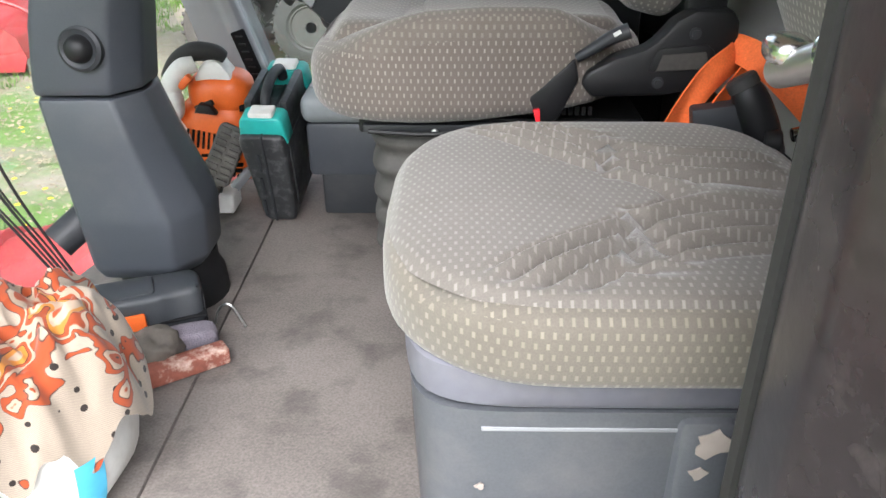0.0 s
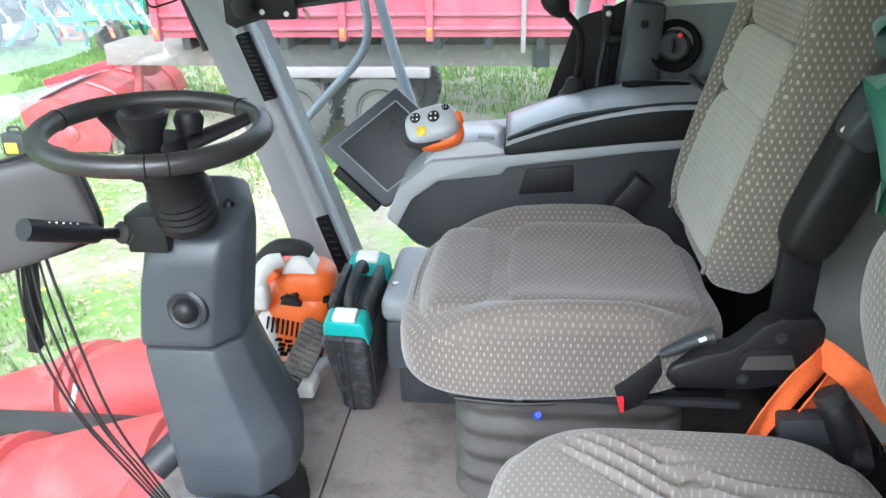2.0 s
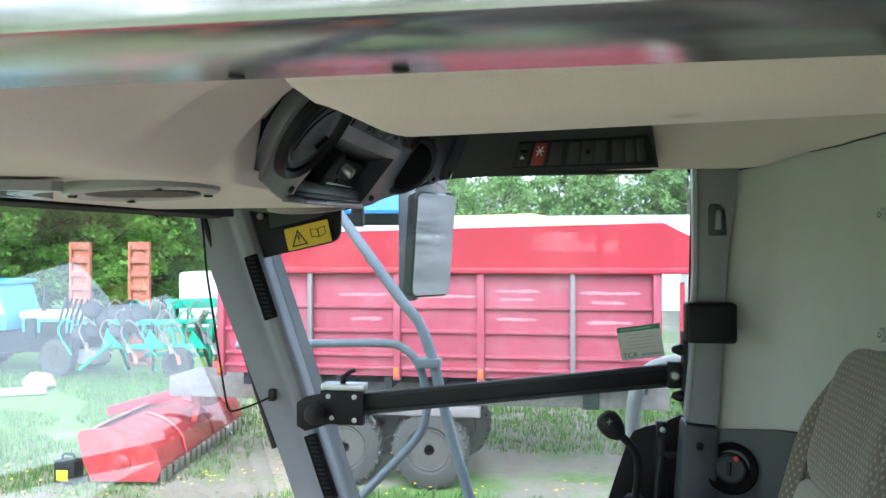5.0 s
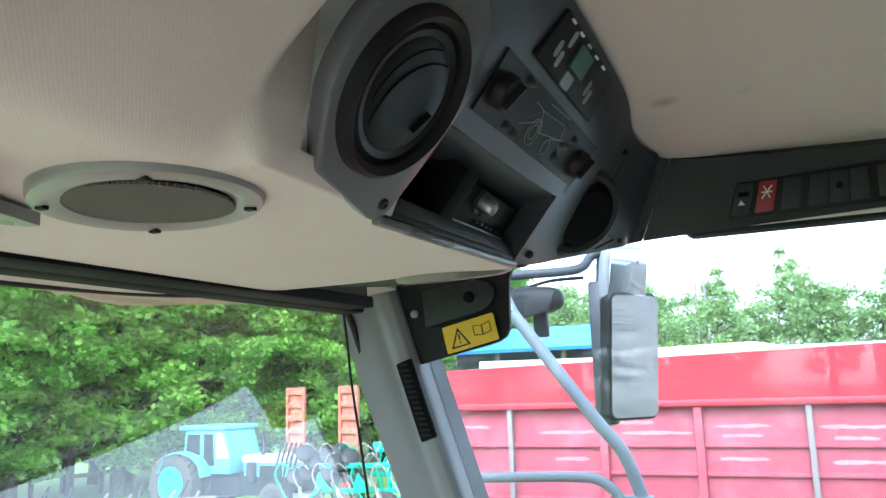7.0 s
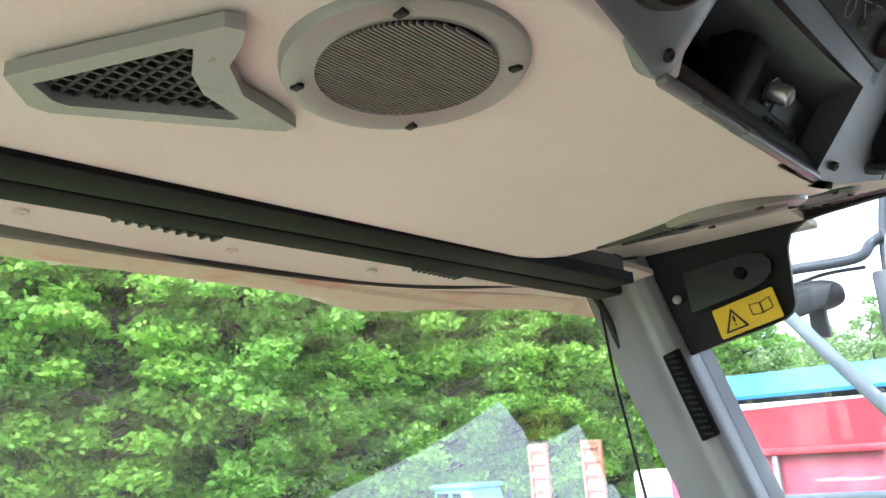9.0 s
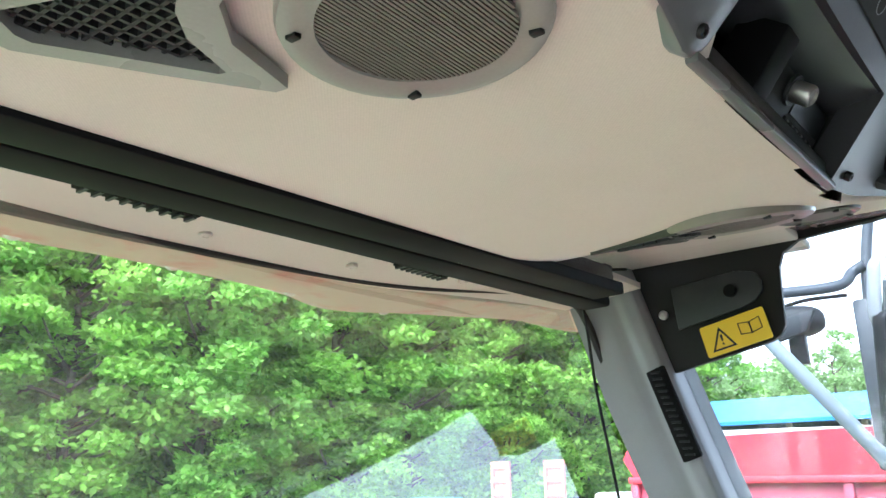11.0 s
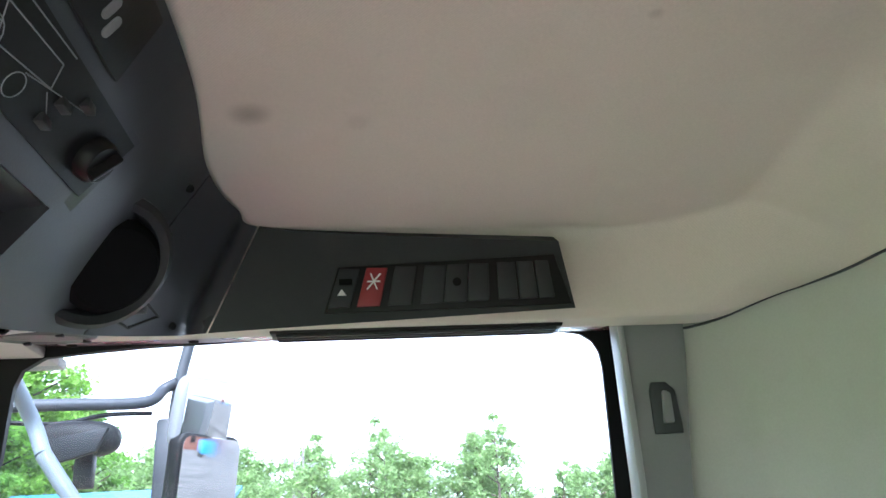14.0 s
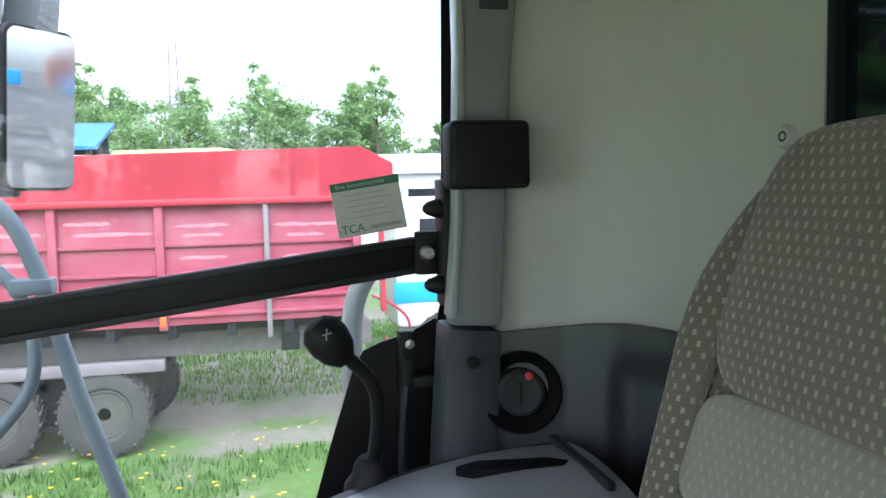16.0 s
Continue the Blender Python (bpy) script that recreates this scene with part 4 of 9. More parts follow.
def air_grille(at, flip, label, slope=0.0, shade=None):
    g = thing("air_grille", at, label, "air grille", "air grilles")
    o = V(at)
    outer = [(-0.113, 0.068), (-0.10, 0.040), (-0.037, -0.095), (-0.024, -0.100), (-0.016, -0.085), (-0.004, -0.052), (0.030, -0.020), (0.098, 0.0), (0.096, 0.012), (0.02, 0.058), (-0.065, 0.106), (-0.082, 0.104)]
    inner = [(-0.094, 0.066), (-0.084, 0.045), (-0.042, -0.052), (-0.036, -0.056), (-0.030, -0.046), (-0.018, -0.024), (0.006, -0.002), (0.052, 0.016), (0.050, 0.022), (0.006, 0.046), (-0.060, 0.084), (-0.072, 0.083)]
    if flip:
        outer, inner = [(a, -c) for a, c in outer], [(a, -c) for a, c in inner]
    part("frame", ring(bmesh.new(), outer, inner, o, (0, 1, slope), (-1, 0, 0), -0.012 if not flip else 0.012), shade or M_RING, g)
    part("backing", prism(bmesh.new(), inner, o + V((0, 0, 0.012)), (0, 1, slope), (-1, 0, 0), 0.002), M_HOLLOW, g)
    poly = inner
    def inside(a, c):
        hit = False
        for (x1, y1), (x2, y2) in zip(poly, poly[1:] + poly[:1]):
            if (y1 > c) != (y2 > c) and a < (x2 - x1) * (c - y1) / (y2 - y1) + x1:
                hit = not hit
        return hit
    for k in range(16):
        for horizontal in (0, 1):
            run = [t for t in (-0.1 + 0.002 * i for i in range(101)) if inside(*((t, -0.08 + 0.0115 * k) if horizontal else (-0.09 + 0.0115 * k, t)))]
            if len(run) > 4:
                c = (-0.08 if horizontal else -0.09) + 0.0115 * k
                ends = [(run[0], c), (run[-1], c)] if horizontal else [(c, run[0]), (c, run[-1])]
                p, q = (o + V((-e[1], e[0], -0.001 + slope * e[0])) for e in ends)
                part("bar", bar(bmesh.new(), p, q, 0.003, 0.006), M_DARK, g)
    return g


air_grille((-0.675, 1.005, 1.568), False, "grey ceiling air grille with a square mesh")
air_grille((-0.675, 1.815, liner_z(-0.675, 1.815) - 0.004), True, "dark ceiling air grille beside the front pillar", 0.25, M_SPK2)


# ---- overhead console ----
M_CONS = material("console_grey", (0.046, 0.047, 0.056), 0.36, spread=0.1, grain=420, bump=0.25, depth=0.0004, spec=0.45)
oc = thing("overhead_console", (-0.35, 1.5, 1.60), "dark grey overhead console with a dial vent, radio and control panels", "console")
BOT = [(-0.40, 1.085, 1.60), (-0.42, 1.28, 1.566), (-0.413, 1.66, 1.573), (-0.385, 1.86, 1.607), (-0.325, 2.02, 1.645), (-0.25, 2.072, 1.663), (0.212, 2.066, 1.680)]
TOPS = [(-0.232, 1.085, 1.803), (-0.230, 1.28, 1.803), (-0.232, 1.66, 1.803), (-0.256, 1.865, 1.803), (-0.242, 1.985, 1.803), (-0.192, 2.052, 1.800), (0.196, 2.056, 1.776)]


def along(pts, s):
    k = s * (len(pts) - 1)
    i = min(int(k), len(pts) - 2)
    p = [V(q) for q in (pts[max(i - 1, 0)], pts[i], pts[i + 1], pts[min(i + 2, len(pts) - 1)])]
    t = k - i
    return 0.5 * (2 * p[1] + (p[2] - p[0]) * t + (2 * p[0] - 5 * p[1] + 4 * p[2] - p[3]) * t * t + (3 * p[1] - p[0] - 3 * p[2] + p[3]) * t ** 3)


def shell(s0, s1, v0, v1):
    return lambda u, v: along(BOT, s0 + (s1 - s0) * u).lerp(along(TOPS, s0 + (s1 - s0) * u), v0 + (v1 - v0) * v)


b = bmesh.new()
thick_sheet(b, shell(0.125, 1 / 6, 0.10, 1), 6, 14, (-0.03, 0, 0.02))
thick_sheet(b, shell(1 / 6, 0.34, 0.40, 1), 10, 10, (-0.03, 0, 0.02))
thick_sheet(b, shell(0.34, 0.52, 0, 1), 14, 14, (-0.03, 0, 0.02))
part("shell", b, M_CONS, oc, smooth=60)
b = bmesh.new()
thick_sheet(b, shell(0.523, 0.80, 0, 1), 24, 14, (-0.03, 0.02, 0.02))
part("corner_shell", b, M_CONS, oc, smooth=60)
b = bmesh.new()
thick_sheet(b, shell(0.803, 1.0, 0, 1), 12, 10, (0.0, 0.03, 0.02))
part("switch_shell", b, M_DARK, oc, smooth=60)
EY, ES = V((0, 1, 0)), V((0.77, 0, 1)).normalized()
EN = V((1, 0, -0.77)).normalized()
face = lambda y, s, n=0.0: V((-0.40, 0, 1.59)) + ES * s + V((0, y, 0)) + EN * n  # noqa: E731
# round dial vent on its plate
c = face(1.198, 0.086)
arc_ = [(1.205 + 0.105 * math.cos(radians(q)), 0.098 + 0.112 * math.sin(radians(q))) for q in range(24, 216, 12)]
M_PLATE = material("plate_grey", (0.118, 0.118, 0.130), 0.34, spread=0.08, grain=500, bump=0.15, depth=0.0004)
part("plate", prism(bmesh.new(), [(1.277, -0.034), (1.288, -0.02), (1.300, 0.045), (1.308, 0.13)] + arc_ + [(1.150, -0.012), (1.26, -0.034)], face(0, 0, 0.004), EY, ES, -0.024, 0.006), M_PLATE, oc, "grey mounting plate")
part("ring", lathe(bmesh.new(), [(0.083, 0.0), (0.081, 0.010), (0.076, 0.014), (0.069, 0.009), (0.066, -0.006), (0.065, -0.012)], c + EN * 0.003, EN, 56), M_BLACK, oc, "glossy black ring")
lid_ = part("dial", lathe(bmesh.new(), [(0.067, -0.012), (0.066, 0.004), (0.062, 0.007), (0.055, 0.005), (0.052, 0.007), (0.03, 0.006), (0.0005, 0.005)], c + EN * 0.003, EN, 56), M_BLACK, oc, "black turning lid")
for r0, mid in ((0.070, 0.030), (0.070, 0.046)):
    pts = []
    for k in range(17):
        a = radians(118 + 124 * k / 16)
        w_, h_ = 0.0 + mid + r0 * math.cos(a), r0 * math.sin(a)
        if math.hypot(w_, h_) < 0.051:
            pts.append(c + EN * 0.0098 + (EY * 0.80 - ES * 0.60) * w_ + (EY * 0.60 + ES * 0.80) * h_)
    part("groove", tube(bmesh.new(), pts, 0.0011, 6, 0), M_HOLLOW, lid_)
part("thumb_notch", bar(bmesh.new(), c + EN * 0.0095 + EY * 0.030 - ES * 0.024, c + EN * 0.0095 + EY * 0.042 - ES * 0.002, 0.004, 0.010, 0.001), M_HOLLOW, lid_)
part("screw", screw(bmesh.new(), face(1.266, -0.013, 0.005), EN, 0.006), M_BLACK, oc)
part("screw", screw(bmesh.new(), face(1.706, 0.004, 0.004), EN, 0.006), M_BLACK, oc)
# radio niche: a deep box under the control housing, inner shade painted near-black
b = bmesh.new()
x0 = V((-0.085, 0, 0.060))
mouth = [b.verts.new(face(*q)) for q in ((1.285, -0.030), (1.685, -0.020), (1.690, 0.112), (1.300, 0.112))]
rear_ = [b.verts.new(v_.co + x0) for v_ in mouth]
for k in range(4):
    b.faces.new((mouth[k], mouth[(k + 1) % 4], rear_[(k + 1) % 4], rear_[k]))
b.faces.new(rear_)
part("niche", b, M_HOLLOW, oc, "open radio niche, its depth painted black")
part("niche_lip", bar(bmesh.new(), face(1.275, -0.031, 0.002), face(1.675, -0.019, 0.002), 0.012, 0.010, 0.003), M_PLATE, oc)
part("niche_rail", bar(bmesh.new(), face(1.29, -0.014, -0.014), face(1.675, -0.005, -0.014), 0.006, 0.020, 0.002), M_DARK, oc)
part("niche_rail", bar(bmesh.new(), face(1.29, -0.022, -0.004), face(1.675, -0.012, -0.004), 0.004, 0.008, 0.001), M_BLACK, oc)
# end wall of the niche beside the swivel vent
part("niche_end", panel(bmesh.new(), [face(1.686, -0.022, 0.0), face(1.690, 0.112, 0.0), face(1.690, 0.095, -0.09), face(1.686, -0.022, -0.09)], 0.004), M_DARK, oc)
b = bmesh.new()
panel(b, [face(1.468, -0.006, -0.032), face(1.662, 0.000, -0.032), face(1.662, 0.050, -0.036), face(1.468, 0.050, -0.036)], -0.03, 0.003)
rad = part("radio", b, M_BLACK, oc, "black radio unit with a knob and buttons")
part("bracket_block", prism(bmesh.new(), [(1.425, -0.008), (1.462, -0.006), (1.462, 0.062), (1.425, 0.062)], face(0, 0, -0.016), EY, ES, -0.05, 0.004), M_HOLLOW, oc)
part("radio_knob", lathe(bmesh.new(), [(0.012, 0), (0.0115, 0.020), (0.009, 0.023), (0.0085, 0.020), (0.0005, 0.019)], face(1.534, 0.034, -0.032), EN, 22), M_STEEL, rad, "silver volume knob")
part("knob_ring", lathe(bmesh.new(), [(0.017, 0), (0.016, 0.003), (0.0125, 0.003)], face(1.534, 0.034, -0.0325), EN, 22), M_DARK, rad)
for i in range(6):
    p = face(1.555 + 0.017 * i, 0.008, -0.0325)
    part("button", bar(bmesh.new(), p - EY * 0.0065, p + EY * 0.0065, 0.006, 0.005, 0.001), M_DARK, rad)
    part("button_mark", bar(bmesh.new(), p - EY * 0.003 + EN * 0.0036, p + EY * 0.003 + EN * 0.0036, 0.0012, 0.0012), M_RING, rad)
part("radio_edge", bar(bmesh.new(), face(1.470, -0.003, -0.030), face(1.660, 0.002, -0.030), 0.003, 0.003), M_STEEL, rad, "bright lower edge")
part("radio_display", panel(bmesh.new(), [face(1.556, 0.016, -0.0335), face(1.652, 0.018, -0.0335), face(1.652, 0.044, -0.0355), face(1.556, 0.044, -0.0355)], 0.002), M_SCREEN, rad)
# control housing, flush with the plate, its underside running back into the niche
prof = [(0.040, -0.085), (0.052, -0.055), (0.072, -0.026), (0.094, -0.006), (0.108, 0.001), (0.195, 0.002), (0.198, -0.01)]
b = bmesh.new()
rows_ = [[b.verts.new(face(y, s, n)) for s, n in prof] for y in (1.304, 1.306, 1.50, 1.695, 1.699)]
for r, q in zip(rows_, rows_[1:]):
    for i in range(len(prof) - 1):
        b.faces.new((r[i], r[i + 1], q[i + 1], q[i]))
b.faces.new(rows_[0]), b.faces.new(rows_[-1][::-1])
part("housing", b, M_CONS, oc, "rounded dark control housing", smooth=60)
ps = [(0.112, 0.0022), (0.190, 0.0030)]
pu = (face(0, *ps[1]) - face(0, *ps[0]))
pn = EY.cross(pu).normalized()
pn = pn if pn.dot(EN) > 0 else -pn
pt = lambda y, k, n=0.0: face(y, *ps[0]) + pu * k + pn * n  # noqa: E731
part("control_panel", panel(bmesh.new(), [pt(1.318, 0.02), pt(1.684, 0.10), pt(1.690, 0.96), pt(1.314, 0.94)], 0.003 * (1 if pn.dot((pt(1.68, 0.03) - pt(1.312, 0.03)).cross(pu)) > 0 else -1)), M_BLACK, oc, "black control panel with a machine diagram")
for y in (1.350, 1.655):
    part("rotary_knob", lathe(bmesh.new(), [(0.021, 0), (0.020, 0.010), (0.017, 0.013), (0.0005, 0.013)], pt(y, 0.48, 0.003), pn, 24), M_BLACK, oc, "black rotary knob")
    part("knob_grip", bar(bmesh.new(), pt(y - 0.006, 0.28, 0.018), pt(y + 0.006, 0.68, 0.018), 0.008, 0.010, 0.002), M_BLACK, oc)
for y, k in ((1.40, 0.15), (1.425, 0.15), (1.575, 0.3), (1.578, 0.55), (1.60, 0.75), (1.395, 0.85)):
    part("button", box(bmesh.new(), pt(y, k, 0.004) - V((0.004, 0.008, 0.004)), pt(y, k, 0.004) + V((0.004, 0.008, 0.004)), 0.001), M_DARK, oc)
DIAG = [((1.43, 0.45), (1.46, 0.70)), ((1.46, 0.70), (1.54, 0.78)), ((1.54, 0.78), (1.55, 0.55)), ((1.46, 0.70), (1.48, 0.40)), ((1.48, 0.40), (1.55, 0.55)), ((1.47, 0.86), (1.545, 0.92)), ((1.43, 0.72), (1.46, 0.70)), ((1.42, 0.3), (1.47, 0.55)), ((1.55, 0.5), (1.57, 0.35)), ((1.52, 0.45), (1.60, 0.7))]
for (a0, a1), (c0, c1) in DIAG:
    part("line", bar(bmesh.new(), pt(a0 + 0.005, a1, 0.0036), pt(c0 + 0.005, c1, 0.0036), 0.0009, 0.0009), M_GREY, oc)
for y, k, r in ((1.47, 0.35, 0.017), (1.47, 0.35, 0.010), (1.525, 0.30, 0.010)):
    pts = [pt(y, k, 0.0044) + (EY * math.cos(a) + pu.normalized() * math.sin(a)) * r for a in (2 * math.pi * i / 18 for i in range(19))]
    part("line", tube(bmesh.new(), pts, 0.0005, 5, 0), M_GREY, oc)
# small display panel above it
dn = 0.010
part("display_panel", panel(bmesh.new(), [face(1.365, 0.200, dn), face(1.60, 0.200, dn), face(1.585, 0.262, dn), face(1.375, 0.262, dn)], -0.006, 0.002), M_BLACK, oc, "black climate panel with a green display")
part("display", panel(bmesh.new(), [face(1.445, 0.222, dn + 0.003), face(1.495, 0.222, dn + 0.003), face(1.495, 0.252, dn + 0.003), face(1.445, 0.252, dn + 0.003)], -0.003), material("green_display", (0.02, 0.10, 0.07), 0.3, bump=0.0), oc, "green display")
for y, s in ((1.40, 0.225), (1.415, 0.218), (1.53, 0.225), (1.545, 0.218), (1.42, 0.245)):
    pts = rounded(0.010, 0.020, 0.0045, 4, y, s)
    part("button", prism(bmesh.new(), pts, face(0, 0, dn + 0.001), EY, ES, -0.004), M_GREY, oc)
part("button", prism(bmesh.new(), rounded(0.03, 0.018, 0.004, 4, 1.465, 0.209), face(0, 0, dn + 0.001), EY, ES, -0.004), M_GREY, oc)
for k in range(5):
    part("mark", bar(bmesh.new(), face(1.39 + 0.035 * k, 0.2575, dn + 0.001), face(1.402 + 0.035 * k, 0.2575, dn + 0.001), 0.003, 0.002), M_LABELW, oc)
# swivel vent in the corner
vc = V((-0.345, 1.815, 1.672))
vn = V((0.62, -0.50, -0.60)).normalized()
part("vent_rim", lathe(bmesh.new(), [(0.078, -0.02), (0.076, 0.006), (0.068, 0.012), (0.060, 0.008), (0.054, -0.015)], vc, vn, 40), M_DARK, oc, "dark rim of the swivel vent")
part("vent_lid", lathe(bmesh.new(), [(0.053, -0.02), (0.053, 0.004), (0.045, 0.012), (0.0005, 0.014)], vc + vn * 0.002 + V((0.006, 0.01, -0.002)), vn, 36), M_HOLLOW, oc, "black vent lid")
p = vc + V((0.012, 0.085, -0.022))
part("vent_tab", box(bmesh.new(), p - V((0.012, 0.010, 0.010)), p + V((0.012, 0.010, 0.012)), 0.003), M_BLACK, oc)
part("vent_loop", tube(bmesh.new(), [p + V((-0.02, -0.025, -0.02)), p + V((-0.012, 0.018, -0.022)), p + V((0.02, 0.022, -0.008)), p + V((0.014, -0.01, 0.0))], 0.002, 6, 0), M_BLACK, oc)
for s, v in ((0.50, 0.86), (0.515, 0.12), (0.66, 0.08), (0.53, 0.62)):
    part("screw", screw(bmesh.new(), shell(s, s, v, v)(0, 0) + V((0.001, -0.001, -0.001)), V((0.7, -0.4, -0.55)), 0.005), M_BLACK, oc)
# rocker switches
sf = lambda x, k, n=0.0: along(BOT, 5 / 6 + (x + 0.25) / 0.462 / 6).lerp(along(TOPS, 5 / 6 + (x + 0.25) / 0.462 / 6), k) + V((0, -1, -0.15)).normalized() * n  # noqa: E731
panel_pts = [sf(-0.125, 0.12, 0.004), sf(0.205, 0.06, 0.004), sf(0.188, 0.80, 0.004), sf(-0.125, 0.62, 0.004)]
part("switch_bezel", panel(bmesh.new(), panel_pts, -0.006, 0.002), M_BLACK, oc, "black switch bezel")
M_REDSW = material("red_switch", (0.22, 0.015, 0.02), 0.4, bump=0.0)
for i, x in enumerate((-0.108, -0.073, -0.037, 0.0, 0.028, 0.056, 0.095, 0.125, 0.155)):
    q = [sf(x - 0.0135, 0.17, 0.008), sf(x + 0.0135, 0.17, 0.008), sf(x + 0.0135, 0.60 + 0.012 * i, 0.008), sf(x - 0.0135, 0.60 + 0.012 * i, 0.008)]
    part("switch", panel(bmesh.new(), q, -0.007, 0.0015), M_REDSW if i == 1 else M_DARK, oc, "red rocker switch" if i == 1 else "black rocker switch")
for dx, dz in ((0.008, 0.0), (0.006, 0.09), (-0.006, 0.09)):
    part("symbol", bar(bmesh.new(), sf(-0.073 - dx, 0.45 - dz, 0.010), sf(-0.073 + dx, 0.45 + dz, 0.010), 0.0016, 0.002), M_LABELW, oc)
part("symbol", prism(bmesh.new(), [(-0.006, 0), (0.006, 0), (0, 0.009)], sf(-0.108, 0.30, 0.009), (1, 0, 0), (0, 0, 1), 0.002), M_LABELW, oc)
part("symbol", box(bmesh.new(), sf(-0.108, 0.45, 0.009) - V((0.009, 0.002, 0.004)), sf(-0.108, 0.45, 0.009) + V((0.009, 0.002, 0.004))), M_HOLLOW, oc)
part("switch_hole", lathe(bmesh.new(), [(0.006, -0.004), (0.006, 0.001), (0.0005, 0.001)], sf(0.028, 0.42, 0.009), (0, -1, -0.15), 14), M_HOLLOW, oc)

# ---- driver's seat ----
seat = thing("driver_seat", (0.12, 1.57, 0.0), "driver's seat in worn grey-brown dashed cloth on a rubber bellows", "seat")


def cushion_shape(p):
    z = p.z
    if z > 0:
        side = abs(p.y)
        z += 0.62 * blend(0.55, 0.90, side) * blend(-1.0, -0.1, p.x) * (1 - 1.1 * blend(0.35, 0.85, p.x)) - 0.14 * blend(-0.2, 0.9, -side + 0.5)
        z -= 0.25 * blend(0.3, 1.0, -p.x) ** 2
    else:
        z *= 1.0 - 0.5 * blend(-0.3, 0.9, p.x)
    return V((p.x - 0.05 * (1 - p.y * p.y), p.y * (1 - 0.16 * blend(0.45, 0.95, p.x)), z))


b = pad(bmesh.new(), (0.115, 1.565, 0.547), (0.58, 0.53, 0.165), 4.5, nu=72, nv=40, deform=cushion_shape)
for f_ in b.faces:
    f_.material_index = 1 if f_.calc_center_median().z > 0.597 else 0
part("cushion", b, (M_SIDE, M_SEATD), seat, "soiled cloth cushion with dashed sides", smooth=80)


def insert_shape(front):
    def f(p):
        x, y, z = p
        if z > 0:
            z += 0.45 * blend(0.45, 1.0, abs(y)) * (0.5 if front else 1.0) - 0.18 * (1 - abs(y)) * (0 if front else 1) * blend(-1, 0.3, x) + 0.05 * noise.noise(V((x * 2, y * 2, 7)))
            if front:
                z -= 0.9 * blend(0.2, 1.0, -x) ** 1.5
        return V((x - (0.12 if front else 0.0) * (1 - y * y), y * (1.0 if not front else 0.97), z))
    return f


part("front_panel", pad(bmesh.new(), (-0.080, 1.565, 0.591), (0.155, 0.39, 0.085), 4, nu=44, nv=20, deform=insert_shape(True)), M_SEATD, seat, "worn plain cloth panel", smooth=80)
part("seat_panel", pad(bmesh.new(), (0.178, 1.565, 0.593), (0.350, 0.39, 0.085), 5, nu=44, nv=20, deform=insert_shape(False)), M_SEATD, seat, "worn plain cloth panel", smooth=80)
LEAN_M = Matrix.Translation((0.40, 1.600, 0.64)) @ Matrix.Rotation(radians(15), 4, "Y")


def back_shape(p):
    w = 1.0 - 0.19 * blend(0.35, 1.0, p.z) - 0.04 * blend(0.3, 1.0, -p.z)
    x = p.x
    if x < 0:
        x -= 0.70 * blend(0.62, 0.92, abs(p.y)) * (1 - 0.5 * blend(0.3, 1.0, p.z))
    x += 0.18 * blend(0.5, 1.0, p.z)
    return V((x, p.y * w, p.z))


part("backrest", pad(bmesh.new(), (0.004, 0.0, 0.335), (0.112, 0.43, 0.70), 5.0, LEAN_M, nu=64, nv=44, deform=back_shape), M_DASH, seat, "dashed cloth backrest", smooth=80)
for z0, z1, w, mat_, lab_ in ((0.03, 0.297, 0.33, M_PALE, "pale worn lower back panel"), (0.286, 0.418, 0.32, M_PALE, "pale worn lumbar panel"), (0.406, 0.680, 0.305, M_UPPER, "darker soiled upper back panel")):
    part("back_panel", pad(bmesh.new(), (-0.044, 0.0, (z0 + z1) / 2), (0.050, w, z1 - z0), 4.5, LEAN_M, nu=40, nv=20, deform=lambda p: V((p.x - 0.30 * blend(0.5, 1.0, abs(p.y)) + 0.40 * blend(0.5, 1.0, ((z0 + z1) / 2 + p.z * (z1 - z0) / 2 - 0.335) / 0.35), p.y * (1 - 0.05 * p.z), p.z))), mat_, seat, lab_, smooth=80)
for s in (-1, 1):
    pts = [LEAN_M @ V((-0.064 + 0.006 * blend(0.4, 0.65, z), s * (0.163 - 0.02 * (z / 0.7)), z)) for z in (0.02, 0.2, 0.4, 0.6)]
    part("seam", tube(bmesh.new(), pts, 0.004, 6, 4), M_SEATD, seat)
part("far_buckle", bar(bmesh.new(), (0.235, 1.85, 0.62), (0.30, 1.85, 0.71), 0.05, 0.05, 0.008), M_BLACK, seat, "black belt buckle sleeve")
# bellows
b = bmesh.new()


def bellows(u, v):
    a = 2 * math.pi * u
    f = lambda s: math.copysign(abs(s) ** 0.35, s)  # noqa: E731
    fold = 0.5 + 0.5 * math.cos(v * 2 * math.pi * 4.5)
    k = 1 + 0.06 * fold
    return (0.13 + 0.205 * k * f(math.cos(a)), 1.56 + 0.165 * k * f(math.sin(a)), 0.20 + 0.245 * v)


